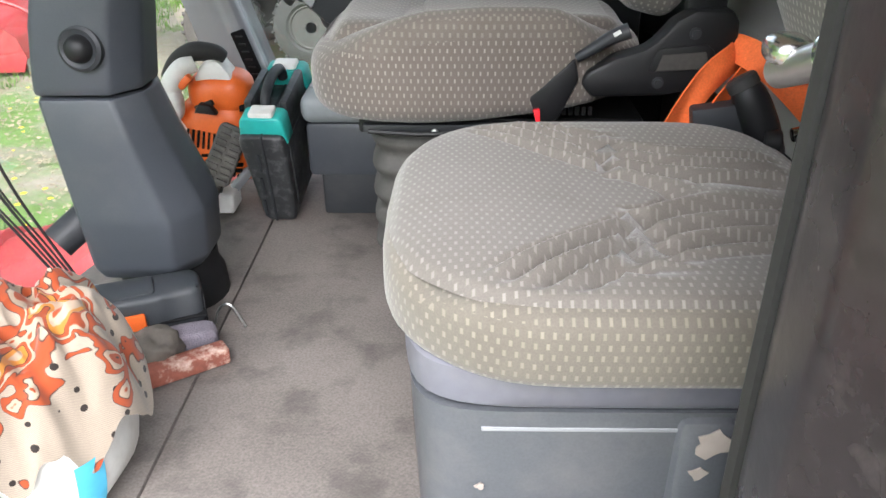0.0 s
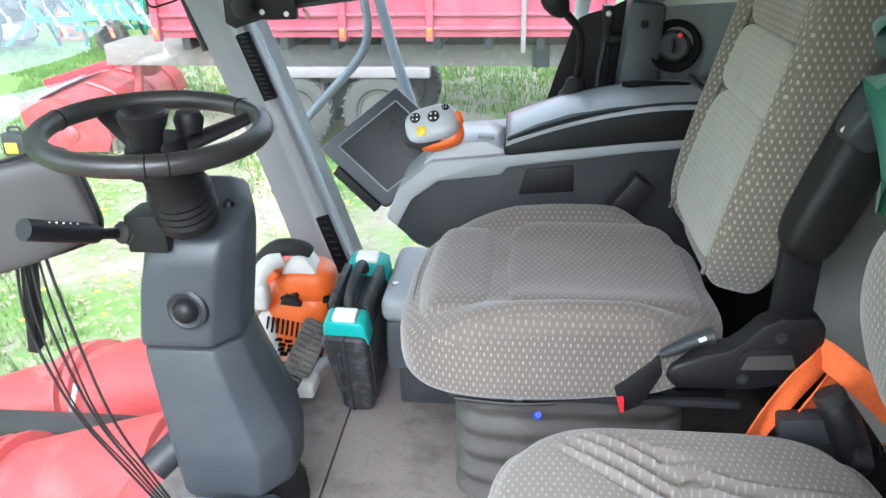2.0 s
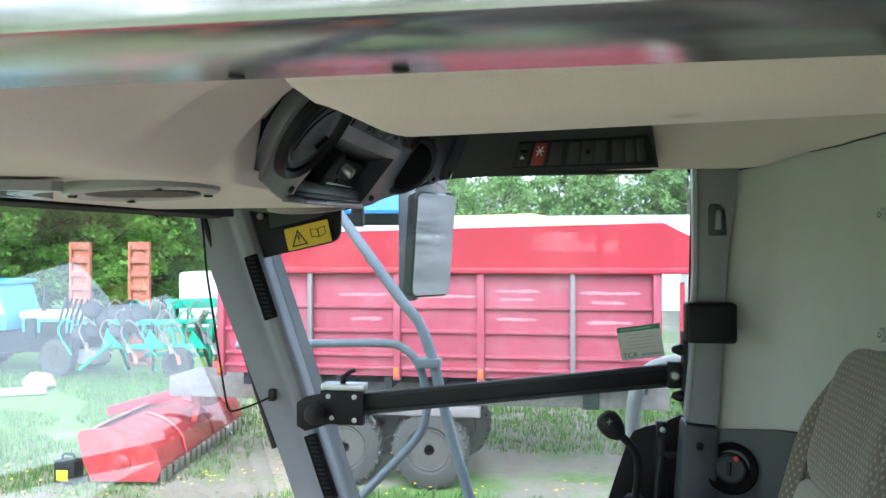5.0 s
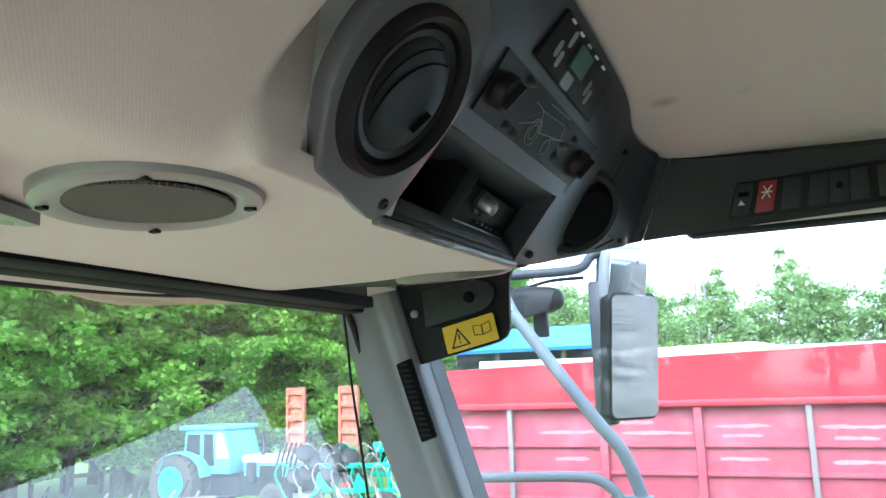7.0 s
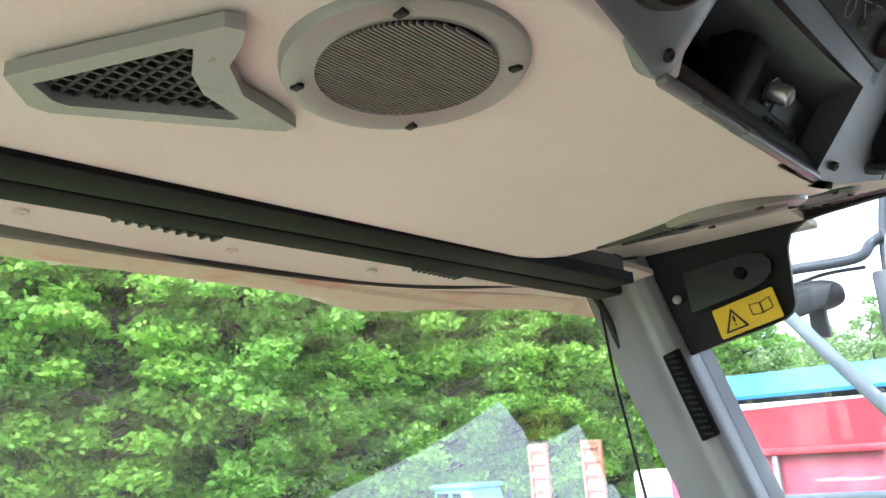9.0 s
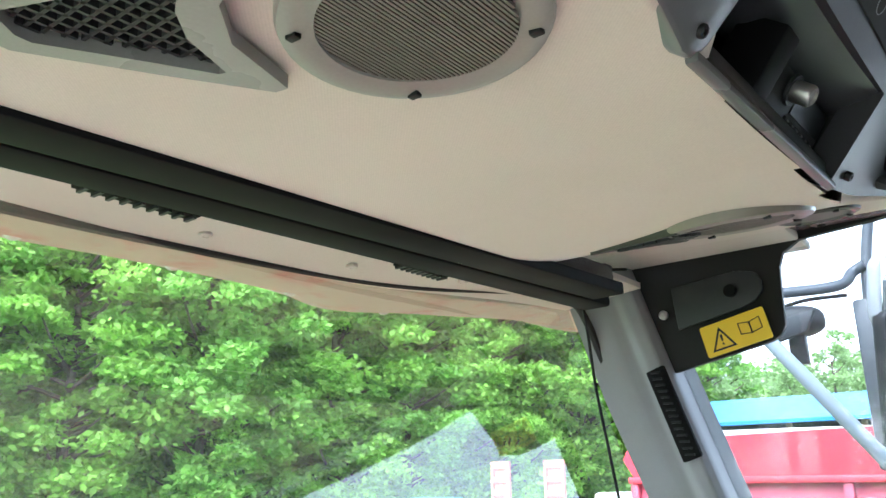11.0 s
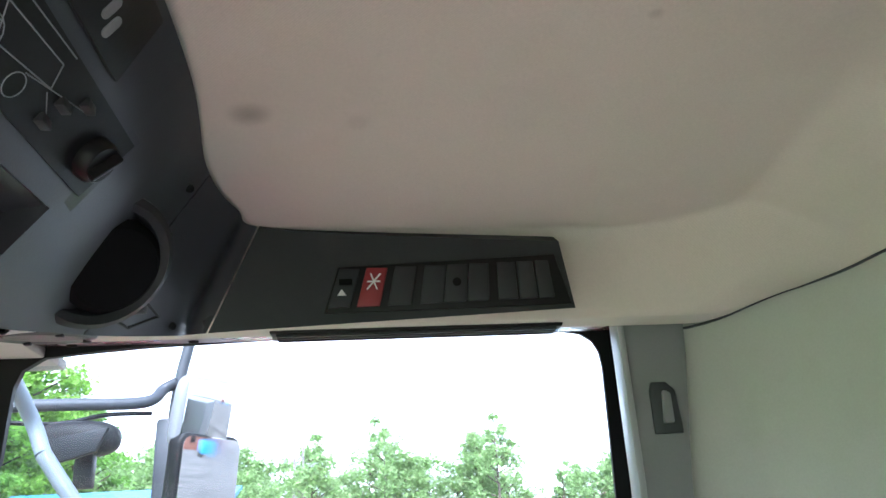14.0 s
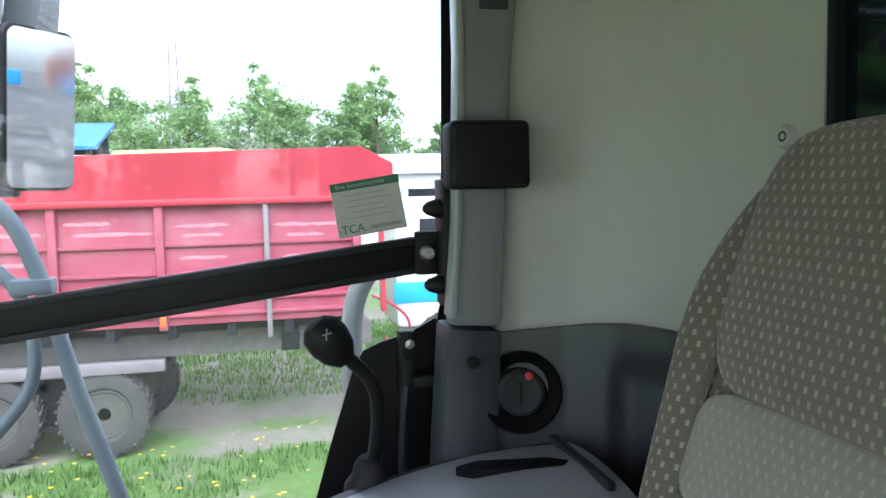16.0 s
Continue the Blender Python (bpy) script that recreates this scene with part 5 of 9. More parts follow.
sheet(b, bellows, 72, 54, closed=True)
part("bellows", b, M_BELLOW, seat, "dusty ribbed rubber bellows", smooth=70)
part("base", box(bmesh.new(), (-0.05, 1.42, 0.0), (0.34, 1.72, 0.21), 0.012), M_BLACK, seat, "dark seat base")
b = box(bmesh.new(), (-0.10, 1.395, 0.438), (0.40, 1.745, 0.466), 0.006)
part("frame", b, M_BLACK, seat, "black seat frame")
part("rail", bar(bmesh.new(), (-0.09, 1.378, 0.455), (0.42, 1.378, 0.455), 0.016, 0.014, 0.003), M_DARK, seat, "dark slide rail")
part("handle_rod", tube(bmesh.new(), [(-0.08, 1.365, 0.452), (0.02, 1.36, 0.448), (0.10, 1.362, 0.452)], 0.004, 6, 4), M_BLACK, seat)
part("rail_screw", lathe(bmesh.new(), [(0.007, 0), (0.007, 0.004), (0.0005, 0.006)], (0.035, 1.372, 0.448), (0, -1, 0), 12), M_STEEL, seat)
for i in range(16):
    part("rack_tooth", box(bmesh.new(), (0.13 + 0.011 * i, 1.352, 0.485), (0.1365 + 0.011 * i, 1.36, 0.50)), M_BLACK, seat)
part("clip", lathe(bmesh.new(), [(0.007, 0), (0.009, 0.014), (0.006, 0.02), (0.0005, 0.02)], (0.07, 1.392, 0.400), (0.1, -0.6, 0.6), 14), material("blue_plastic", (0.03, 0.05, 0.42), 0.4, bump=0.0), seat, "small blue plastic clip")
# side bracket with levers
brk = [(0.271, 0.552), (0.278, 0.572), (0.324, 0.594), (0.37, 0.608), (0.389, 0.624), (0.411, 0.651), (0.438, 0.666), (0.496, 0.667), (0.508, 0.65), (0.51, 0.617), (0.489, 0.566), (0.475, 0.548), (0.407, 0.533), (0.291, 0.53)]
part("side_bracket", prism(bmesh.new(), brk, (0, 1.345, 0), (1, 0, 0), (0, 0, 1), 0.045, 0.008), M_BLACK, seat, "black recliner bracket")
badge_ = [(0.374, 0.572), (0.383, 0.602), (0.392, 0.610), (0.462, 0.616), (0.474, 0.606), (0.482, 0.578)]
part("bracket_badge", prism(bmesh.new(), badge_, (0, 1.303, 0), (1, 0, 0), (0, 0, 1), 0.006, 0.003), M_BLACK, seat)
part("badge_plate", prism(bmesh.new(), [(0.386, 0.575), (0.394, 0.600), (0.460, 0.605), (0.470, 0.579)], (0, 1.2975, 0), (1, 0, 0), (0, 0, 1), 0.002), M_BELLOW, seat, "worn grey badge")
for x, z in ((0.441, 0.632), (0.392, 0.555)):
    part("bracket_bolt", lathe(bmesh.new(), [(0.0095, -0.006), (0.0095, 0.001), (0.006, 0.001), (0.006, 0.004), (0.0005, 0.005)], (x, 1.300, z), (0, -1, 0), 14), M_DARK, seat)
part("recline_lever", tube(bmesh.new(), [(0.262, 1.305, 0.594), (0.285, 1.30, 0.609), (0.31, 1.297, 0.626), (0.338, 1.295, 0.638)], lambda t: 0.009 + 0.007 * t, 12, 5, flat=0.8), M_DARK, seat, "dark lever grip")
part("lever_sign", bar(bmesh.new(), (0.312, 1.281, 0.634), (0.322, 1.280, 0.640), 0.003, 0.006), M_LABELW, seat)
b = bmesh.new()
prism(b, [(0.187, 0.531), (0.259, 0.595), (0.268, 0.560), (0.239, 0.495), (0.21, 0.48)], (0, 1.325, 0), (1, 0, 0), (0, 0, 1), 0.026, 0.006)
bk = part("belt_buckle", b, M_BLACK, seat, "black belt buckle")
part("buckle_button", prism(bmesh.new(), [(0.196, 0.513), (0.207, 0.515), (0.209, 0.487), (0.203, 0.487)], (0, 1.300, 0), (1, 0, 0), (0, 0, 1), 0.010, 0.002), material("red_button", (0.7, 0.02, 0.03), 0.35, bump=0.0), bk, "red release button")
part("buckle_stalk", tube(bmesh.new(), [(0.24, 1.335, 0.58), (0.28, 1.36, 0.56), (0.30, 1.39, 0.50)], 0.010, 8, 4), M_BLACK, seat)
# near armrest, folded up, and its housing
am = thing("seat_belt_housing", (0.49, 1.33, 0.75), "black belt retractor housing beside the driver's backrest", "belt housing")
part("body", pad(bmesh.new(), (0.0, 0.0, 0.0), (0.085, 0.085, 0.29), 4, Matrix.Translation((0.495, 1.315, 0.905)) @ Matrix.Rotation(radians(20), 4, "Y"), nu=28, nv=20), M_BLACK, am)
part("arm", pad(bmesh.new(), (0.0, 0.0, 0.0), (0.06, 0.07, 0.22), 5, Matrix.Translation((0.535, 1.285, 1.045)) @ Matrix.Rotation(radians(30), 4, "Y"), nu=28, nv=20), M_DARK, am)
part("clip", bar(bmesh.new(), (0.468, 1.280, 0.965), (0.482, 1.274, 0.985), 0.008, 0.018, 0.001), M_STEEL, am, "bright metal clip")
part("stand", box(bmesh.new(), (0.43, 1.327, 0.60), (0.495, 1.353, 0.82), 0.01), M_BLACK, am)

# ---- instructor's seat ----
s2 = thing("instructor_seat", (0.25, 0.92, 0.42), "instructor's seat in pale worn cloth with moulded ridges", "seat")


def cush2(p):
    x, y, z = p
    if z > 0:
        z -= 0.22 * (1 - blend(0.35, 0.95, abs(y))) * blend(-0.8, 0.2, x) + 0.16 * (1 - blend(0.80, 0.92, max(abs(x), abs(y))))
    y *= 1 - 0.12 * blend(0.3, 1.0, -x) ** 2 - 0.05 * blend(0.5, 1, x)
    return V((x - 0.06 * (1 - y * y) * (x < 0), y, z))


part("cushion", pad(bmesh.new(), (0.277, 0.943, 0.475), (0.545, 0.56, 0.115), 4.5, nu=64, nv=30, deform=cush2), M_OLIVE, s2, "dashed cloth side of the cushion", smooth=80)


def top2(u, v):
    a, r = 2 * math.pi * u, v
    f = lambda s: math.copysign(abs(s) ** 0.5, s)  # noqa: E731
    px, py = f(math.cos(a)) * r, f(math.sin(a)) * r
    ex, ey = px * (0.985 if px < 0 else 0.93), py * 0.94
    p = cush2(V((ex, ey, 0.001)))
    x, y = 0.277 + p.x * 0.2725, 0.943 + p.y * 0.28
    crown_ = max(1 - abs(ex) ** 4.5 - abs(ey) ** 4.5, 0.0) ** (1 / 4.5)
    z = 0.4805 + 0.0575 * (crown_ - 0.22 * (1 - blend(0.35, 0.95, abs(ey))) * blend(-0.8, 0.2, ex)) - 0.007 * blend(0.94, 1.0, r)
    bend = 0.5 * ((0.315 - x) + math.sqrt((0.315 - x) ** 2 + 0.004))
    d = math.sqrt((y - 0.93) ** 2 + 0.0010) - 0.85 * bend
    if 0.004 < d < 0.155:
        g = 1.1 * math.sin(math.pi * (d - 0.004) / 0.0375) ** 2
        z += 0.030 * (g - 0.8) * blend(0.004, 0.014, d) * (1 - blend(0.80, 0.95, r)) * blend(0.05, 0.19, x) * (1 - blend(0.47, 0.51, x)) * (1 - blend(0.125, 0.155, d))
    return (x, y, z)


b = bmesh.new()
sheet(b, top2, 240, 110, closed=True)
bmesh.ops.remove_doubles(b, verts=b.verts, dist=1e-5)
top_ = part("seat_panel", b, M_SEAT, s2, "pale worn cloth top with moulded ridges", smooth=80)
for loop in top_.data.loops:
    q = top_.data.vertices[loop.vertex_index].co
    top_.data.uv_layers[0].data[loop.index].uv = (q.x, q.y)
B2 = Matrix.Translation((0.535, 0.935, 0.52)) @ Matrix.Rotation(radians(-8), 4, "Y")
part("backrest", pad(bmesh.new(), (0.0, 0.0, 0.215), (0.17, 0.44, 0.43), 3.2, B2, nu=56, nv=36, deform=lambda p: V((p.x + 0.33 + 1.9 * max((0.5 - p.z) / 1.5, 0.0) ** 2.5, p.y, p.z))), M_DASH, s2, "dashed cloth backrest", smooth=80)
part("seat_pan", pad(bmesh.new(), (0.26, 0.945, 0.415), (0.49, 0.50, 0.07), 6, nu=40, nv=16), material("violet_grey_plastic", (0.13, 0.13, 0.155), 0.4, spread=0.12, bump=0.1, dirt=(0.3, 0.27, 0.25), dirt_amount=0.15), s2, "scuffed grey plastic seat pan")
pb = thing("seat_box", (0.23, 0.93, 0.0), "grey plastic cool box under the instructor's seat, scuffed to bare patches", "storage box")
M_BOX = material("scuffed_box", (0.085, 0.09, 0.10), 0.36, spread=0.15, grain=300, blotch=3, bump=0.12, dirt=(0.22, 0.20, 0.19), dirt_amount=0.25)
b = bmesh.new()


def boxside(u, v):
    a = 2 * math.pi * u
    f = lambda s: math.copysign(abs(s) ** 0.3, s)  # noqa: E731
    k = 0.93 + 0.07 * v
    return (0.235 + 0.215 * k * f(math.cos(a)), 0.945 + 0.245 * k * f(math.sin(a)), 0.385 * v)


g_ = sheet(b, boxside, 80, 6, closed=True)
b.faces.new([r[0] for r in g_][::-1]), b.faces.new([r[-1] for r in g_])
part("body", b, M_BOX, pb, smooth=60)
# pale bar paints the highlight along the lid groove
part("lid_line", bar(bmesh.new(), (0.10, 0.702, 0.362), (0.31, 0.702, 0.362), 0.004, 0.005, 0.001), M_GREY, pb, "lid groove with its highlight painted pale")
part("corner_post", box(bmesh.new(), (0.30, 0.69, 0.0), (0.36, 0.74, 0.38), 0.012), M_BOX, pb)
for x, z, r in ((0.20, 0.235, 0.015), (0.335, 0.355, 0.020), (0.325, 0.315, 0.009), (0.10, 0.28, 0.005)):
    prm = [(x + r * (1 + 0.35 * math.sin(3 * a + z * 40)) * math.cos(a), z + r * 0.8 * (1 + 0.3 * math.cos(4 * a + x * 60)) * math.sin(a)) for a in (2 * math.pi * i / 14 for i in range(14))]
    part("bare_patch", prism(bmesh.new(), prm, (0, 0.705 if x < 0.3 else 0.689, 0), (1, 0, 0), (0, 0, 1), 0.002), material("bare_patch", (0.34, 0.29, 0.26), 0.8, bump=0.2), pb, "pale torn patch")

# ---- right armrest console ----
rc = thing("armrest_console", (0.1, 2.0, 0.0), "grey armrest console with a joystick and padded armrest", "console")
side = [(-0.285, 0.565), (-0.255, 0.645), (-0.175, 0.712), (-0.02, 0.722), (0.30, 0.755), (0.50, 0.775), (0.50, 0.42), (0.10, 0.42), (-0.12, 0.47), (-0.235, 0.52)]
part("body", prism(bmesh.new(), side, (0, 2.26, 0), (1, 0, 0), (0, 0, 1), 0.33, 0.012), M_DARK, rc)
trim = [(-0.288, 0.578), (-0.256, 0.652), (-0.176, 0.72), (-0.02, 0.735), (0.30, 0.77), (0.50, 0.787), (0.50, 0.768), (0.30, 0.748), (0.0, 0.708), (-0.015, 0.690), (-0.16, 0.672), (-0.225, 0.625), (-0.262, 0.555)]
part("trim", prism(bmesh.new(), trim, (0, 2.27, 0), (1, 0, 0), (0, 0, 1), 0.352, 0.005), M_GREY, rc, "mid-grey top trim")
part("deck", prism(bmesh.new(), [(-0.20, 0.705), (-0.155, 0.757), (-0.05, 0.765), (-0.005, 0.745), (-0.005, 0.70)], (0, 2.14, 0), (1, 0, 0), (0, 0, 1), 0.20, 0.008), M_SILVER, rc, "light grey raised deck")
arm = [(-0.008, 0.728), (-0.008, 0.772), (0.06, 0.800), (0.14, 0.825), (0.24, 0.845), (0.34, 0.857), (0.46, 0.862), (0.46, 0.775), (0.20, 0.755)]
part("armrest", prism(bmesh.new(), arm, (0, 2.19, 0), (1, 0, 0), (0, 0, 1), 0.27, 0.014, 3), M_BLACK, rc, "dark padded armrest")
def arm_top(u, v):
    x = -0.004 + 0.47 * u
    z = 0.772 + 0.088 * math.sin(min(u * 1.12, 1.0) * math.pi / 2) ** 0.9
    y = 1.918 + 0.275 * v
    return (x, y, z - 0.007 * abs(2 * v - 1) ** 6 + 0.012 * math.sin(math.pi * v))


part("armrest_top", thick_sheet(bmesh.new(), arm_top, 30, 20, (0, 0, -0.007)), M_ARM, rc, "satin armrest top, sky sheen put into its grey", smooth=70)
# no recess is cut: a near-black piece stands for its shade
b = bmesh.new()
prism(b, [(0.265, 2.085), (0.285, 2.062), (0.41, 2.05), (0.425, 2.065), (0.40, 2.085), (0.30, 2.10)], (0, 0, 0.860), (1, 0, 0), (0, 1, 0), 0.0145, 0.003)
part("armrest_slot", b, M_HOLLOW, rc, "armrest recess given as a painted dark piece")
part("pad_panel", prism(bmesh.new(), [(0.026, 0.640), (0.045, 0.702), (0.15, 0.714), (0.155, 0.650)], (0, 1.932, 0), (1, 0, 0), (0, 0, 1), 0.008, 0.003), M_BLACK, rc, "black rubber pad")
part("lid_hinge", bar(bmesh.new(), (0.44, 1.96, 0.872), (0.44, 2.17, 0.872), 0.012, 0.012, 0.003), M_DARK, rc)
part("knee_bulge", pad(bmesh.new(), (-0.13, 2.08, 0.56), (0.28, 0.30, 0.20), 3.0, nu=32, nv=18), M_DARK, rc)
# joystick
part("gaiter", box(bmesh.new(), (-0.215, 1.95, 0.735), (-0.115, 2.03, 0.757), 0.006), M_BLACK, rc)
part("stick_post", cyl(bmesh.new(), (-0.165, 1.975, 0.75), (-0.165, 1.955, 0.79), 0.02, 14), M_BLACK, rc)
JM = Matrix.Translation((-0.172, 1.925, 0.805)) @ Matrix.Rotation(radians(-16), 4, "Y") @ Matrix.Rotation(radians(52), 4, "X")
joy = part("joystick", pad(bmesh.new(), (0, 0, 0.0), (0.125, 0.085, 0.06), 3.0, JM, nu=36, nv=18), M_SILVER, rc, "grey joystick head with buttons")
part("joystick_skirt", pad(bmesh.new(), (0.010, -0.014, -0.022), (0.112, 0.080, 0.045), 3.0, JM, nu=32, nv=14), M_ORANGE, joy, "orange lower shell")
part("joystick_rim", pad(bmesh.new(), (-0.016, 0.0, -0.006), (0.118, 0.09, 0.045), 3.0, JM, nu=32, nv=14), M_DARK, joy)
for x, y, r, mt, lb in ((-0.030, 0.014, 0.0125, M_BLACK, ""), (0.012, 0.006, 0.014, M_BLACK, ""), (-0.022, -0.020, 0.012, M_YELLOW, "yellow button"), (0.042, 0.022, 0.008, M_BLACK, "")):
    bt = part("joystick_button", lathe(bmesh.new(), [(r, -0.02), (r, 0.002), (r * 0.8, 0.004), (0.0005, 0.005)], JM @ V((x, y, 0.028)), JM.to_3x3() @ V((0, 0, 1)), 18), mt, joy, lb)
    if mt is M_BLACK:
        for q in range(4):
            dd = V((math.cos(q * 1.57 + 0.6), math.sin(q * 1.57 + 0.6), 0)) * r * 0.55
            part("button_mark", lathe(bmesh.new(), [(r * 0.16, 0), (r * 0.16, 0.001), (0.0002, 0.001)], JM @ (V((x, y, 0.0325)) + dd), JM.to_3x3() @ V((0, 0, 1)), 6), M_LABELW, bt)
part("side_button", pad(bmesh.new(), (0.062, 0.0, 0.0), (0.022, 0.03, 0.03), 3, JM, nu=16, nv=10), M_ORANGE, joy, "orange side switch")
part("orange_knob", lathe(bmesh.new(), [(0.011, 0), (0.011, 0.010), (0.014, 0.012), (0.014, 0.026), (0.0005, 0.028)], (-0.060, 2.165, 0.722), (0, 0, 1), 18), M_ORANGE, rc, "orange push knob")
part("wheel_slot", bar(bmesh.new(), (-0.07, 1.975, 0.768), (-0.03, 1.975, 0.766), 0.03, 0.006, 0.002), M_GREY, rc)
# terminal
mo = thing("terminal", (-0.32, 2.1, 0.55), "grey tilted touch terminal with a dark screen", "monitor")
c0, c1, c2, c3 = V((-0.492, 2.12, 0.69)), V((-0.295, 2.19, 0.838)), V((-0.200, 2.13, 0.70)), V((-0.318, 2.07, 0.545))
c2 = c1 + (c3 - c0) * 0.80
mu, mv = (c1 - c0), (c3 - c0)
mn = mu.cross(mv).normalized()
mn = mn if mn.y < 0 else -mn
q = lambda a, c, n=0.0: c0 + mu * a + mv * c + mn * n  # noqa: E731
b = bmesh.new()
panel(b, [q(0, 0), q(1, 0), q(1, 1), q(0, 1)], 0.04 * (-1 if (q(1, 0) - q(0, 0)).cross(q(1, 1) - q(1, 0)).dot(mn) > 0 else 1), 0.010)
part("case", b, M_SLATE, mo, "slate-grey case")
b = bmesh.new()
panel(b, [q(0.16, 0.14, 0.003), q(0.88, 0.14, 0.003), q(0.88, 0.86, 0.003), q(0.16, 0.86, 0.003)], 0.004)
part("screen", b, M_SCREEN, mo, "dark switched-off screen")
for (a0, a1), (e0, e1) in (((0.15, 0.13), (0.89, 0.13)), ((0.89, 0.13), (0.89, 0.87)), ((0.89, 0.87), (0.15, 0.87)), ((0.15, 0.87), (0.15, 0.13))):
    part("bezel_edge", bar(bmesh.new(), q(a0, a1, 0.004), q(e0, e1, 0.004), 0.003, 0.003), M_GREY, mo)
part("slot_cover", bar(bmesh.new(), q(-0.04, 0.3, -0.01), q(-0.04, 0.95, -0.01), 0.02, 0.028, 0.004), M_BLACK, mo)
part("mount", bar(bmesh.new(), q(0.5, 0.9, -0.03), (-0.26, 2.12, 0.57), 0.05, 0.03, 0.006), M_SILVER, mo)
# gear lever
gl = thing("gear_lever", (0.165, 2.16, 0.80), "black hand lever with a round knob", "lever")
part("boot", lathe(bmesh.new(), [(0.045, 0), (0.042, 0.02), (0.03, 0.035), (0.026, 0.05), (0.018, 0.06)], (0.165, 2.20, 0.80), (0, 0, 1), 20), M_BLACK, gl)
part("rod", tube(bmesh.new(), [(0.165, 2.20, 0.84), (0.172, 2.17, 0.92), (0.164, 2.15, 0.98), (0.135, 2.14, 1.018), (0.11, 2.135, 1.04)], 0.010, 10, 6), M_BLACK, gl)
part("knob", lathe(bmesh.new(), [(0.013, -0.012), (0.026, 0.005), (0.031, 0.026), (0.029, 0.046), (0.018, 0.058), (0.0005, 0.060)], (0.120, 2.135, 1.030), (-0.55, 0.0, 0.7), 24), M_BLACK, gl, "glossy black knob with shift marks")
part("mark", bar(bmesh.new(), (0.093, 2.104, 1.064), (0.105, 2.104, 1.067), 0.0012, 0.002), M_GREY, gl)
part("mark", bar(bmesh.new(), (0.0975, 2.1035, 1.057), (0.099, 2.1035, 1.073), 0.0012, 0.002), M_GREY, gl)

# ---- steering column ----
sc = thing("steering_column", (-0.57, 1.5, 0.0), "slate-grey steering column with a black steering wheel", "steering column")


OUT = [(-1.0, -0.55), (-0.80, -1.0), (0.58, -1.0), (1.0, -0.50), (1.0, 0.2), (0.6, 1.0), (-0.7, 1.0), (-1.0, 0.7)]
LEVELS = [(0.095, -0.575, 0.100, 0.12), (0.13, -0.565, 0.120, 0.14), (0.24, -0.560, 0.126, 0.145), (0.38, -0.590, 0.108, 0.125), (0.487, -0.608, 0.097, 0.112)]
UPPER = [(0.493, -0.608, 0.100, 0.114), (0.52, -0.604, 0.100, 0.114), (0.62, -0.585, 0.099, 0.108), (0.705, -0.568, 0.096, 0.102), (0.745, -0.556, 0.085, 0.085), (0.765, -0.553, 0.05, 0.05)]


def stack(b, levels):
    rings = []
    for z, cx, hx, hy in levels:
        rings.append([b.verts.new((cx + hx * p, 1.590 - 0.09 * z + hy * r + 0.02 * r * (z - 0.5), z + 0.03 * (r if z > 0.7 else 0))) for p, r in OUT])
    for r, q in zip(rings, rings[1:]):
        for i in range(len(OUT)):
            b.faces.new((r[i], r[(i + 1) % len(OUT)], q[(i + 1) % len(OUT)], q[i]))
    b.faces.new(rings[0][::-1]), b.faces.new(rings[-1])
    bmesh.ops.bevel(b, geom=b.edges[:], offset=0.009, segments=2, profile=0.5, affect="EDGES", clamp_overlap=True)
    return b


part("lower_cover", stack(bmesh.new(), LEVELS), M_SLATE, sc, "slate-grey lower cover", smooth=35)
part("upper_cover", stack(bmesh.new(), UPPER), M_SLATE, sc, "slate-grey upper cover", smooth=35)
part("foot", lathe(bmesh.new(), [(0.115, 0), (0.112, 0.05), (0.10, 0.075), (0.10, 0.11)], (-0.555, 1.58, 0.0), (0, 0, 1), 24), M_BLACK, sc, "black rubber foot")
kn = V((-0.580, 1.424, 0.582))
part("socket_ring", lathe(bmesh.new(), [(0.040, -0.01), (0.040, 0.004), (0.034, 0.008), (0.028, 0.004)], kn, (-0.1, -1, 0.1), 28), M_DARK, sc)
part("socket_knob", lathe(bmesh.new(), [(0.027, -0.005), (0.022, 0.016), (0.014, 0.024), (0.0005, 0.026)], kn, (-0.1, -1, 0.1), 20), M_BLACK, sc, "black column knob")
part("cap", lathe(bmesh.new(), [(0.012, 0), (0.009, 0.01), (0.0005, 0.014)], (-0.50, 1.49, 0.765), (0, 0, 1), 12), M_BLACK, sc)
b = lathe(bmesh.new(), [(0.052, 0)] + [(0.052 + 0.004 * (i % 2), 0.012 + 0.008 * i) for i in range(9)] + [(0.050, 0.09), (0.050, 0.155), (0.044, 0.165)], (-0.552, 1.435, 0.76), (0.02, -0.45, 1.0), 28)
part("boot", b, M_BLACK, sc, "ribbed black rubber boot", smooth=50)
wc, wnm = V((-0.542, 1.335, 0.948)), V((0.05, -0.05, 1)).normalized()
wu_, wv_, _ = frame_axes(wnm)
R = 0.167
pts = [wc + (wu_ * math.cos(a) + wv_ * math.sin(a)) * R for a in (2 * math.pi * i / 64 for i in range(64))]
b = bmesh.new()
rings = []
for i, p in enumerate(pts):
    rad = (p - wc).normalized()
    k = 0.0165
    rings.append([b.verts.new(p + rad * math.cos(t) * k + wnm * math.sin(t) * k) for t in (2 * math.pi * j / 14 for j in range(14))])
for i in range(64):
    for j in range(14):
        b.faces.new((rings[i][j], rings[i][(j + 1) % 14], rings[(i + 1) % 64][(j + 1) % 14], rings[(i + 1) % 64][j]))
sw = part("steering_wheel", b, material("leather_black", (0.022, 0.021, 0.021), 0.42, spread=0.2, grain=300, bump=0.35, depth=0.0006), sc, "black leather-like steering wheel rim", smooth=80)
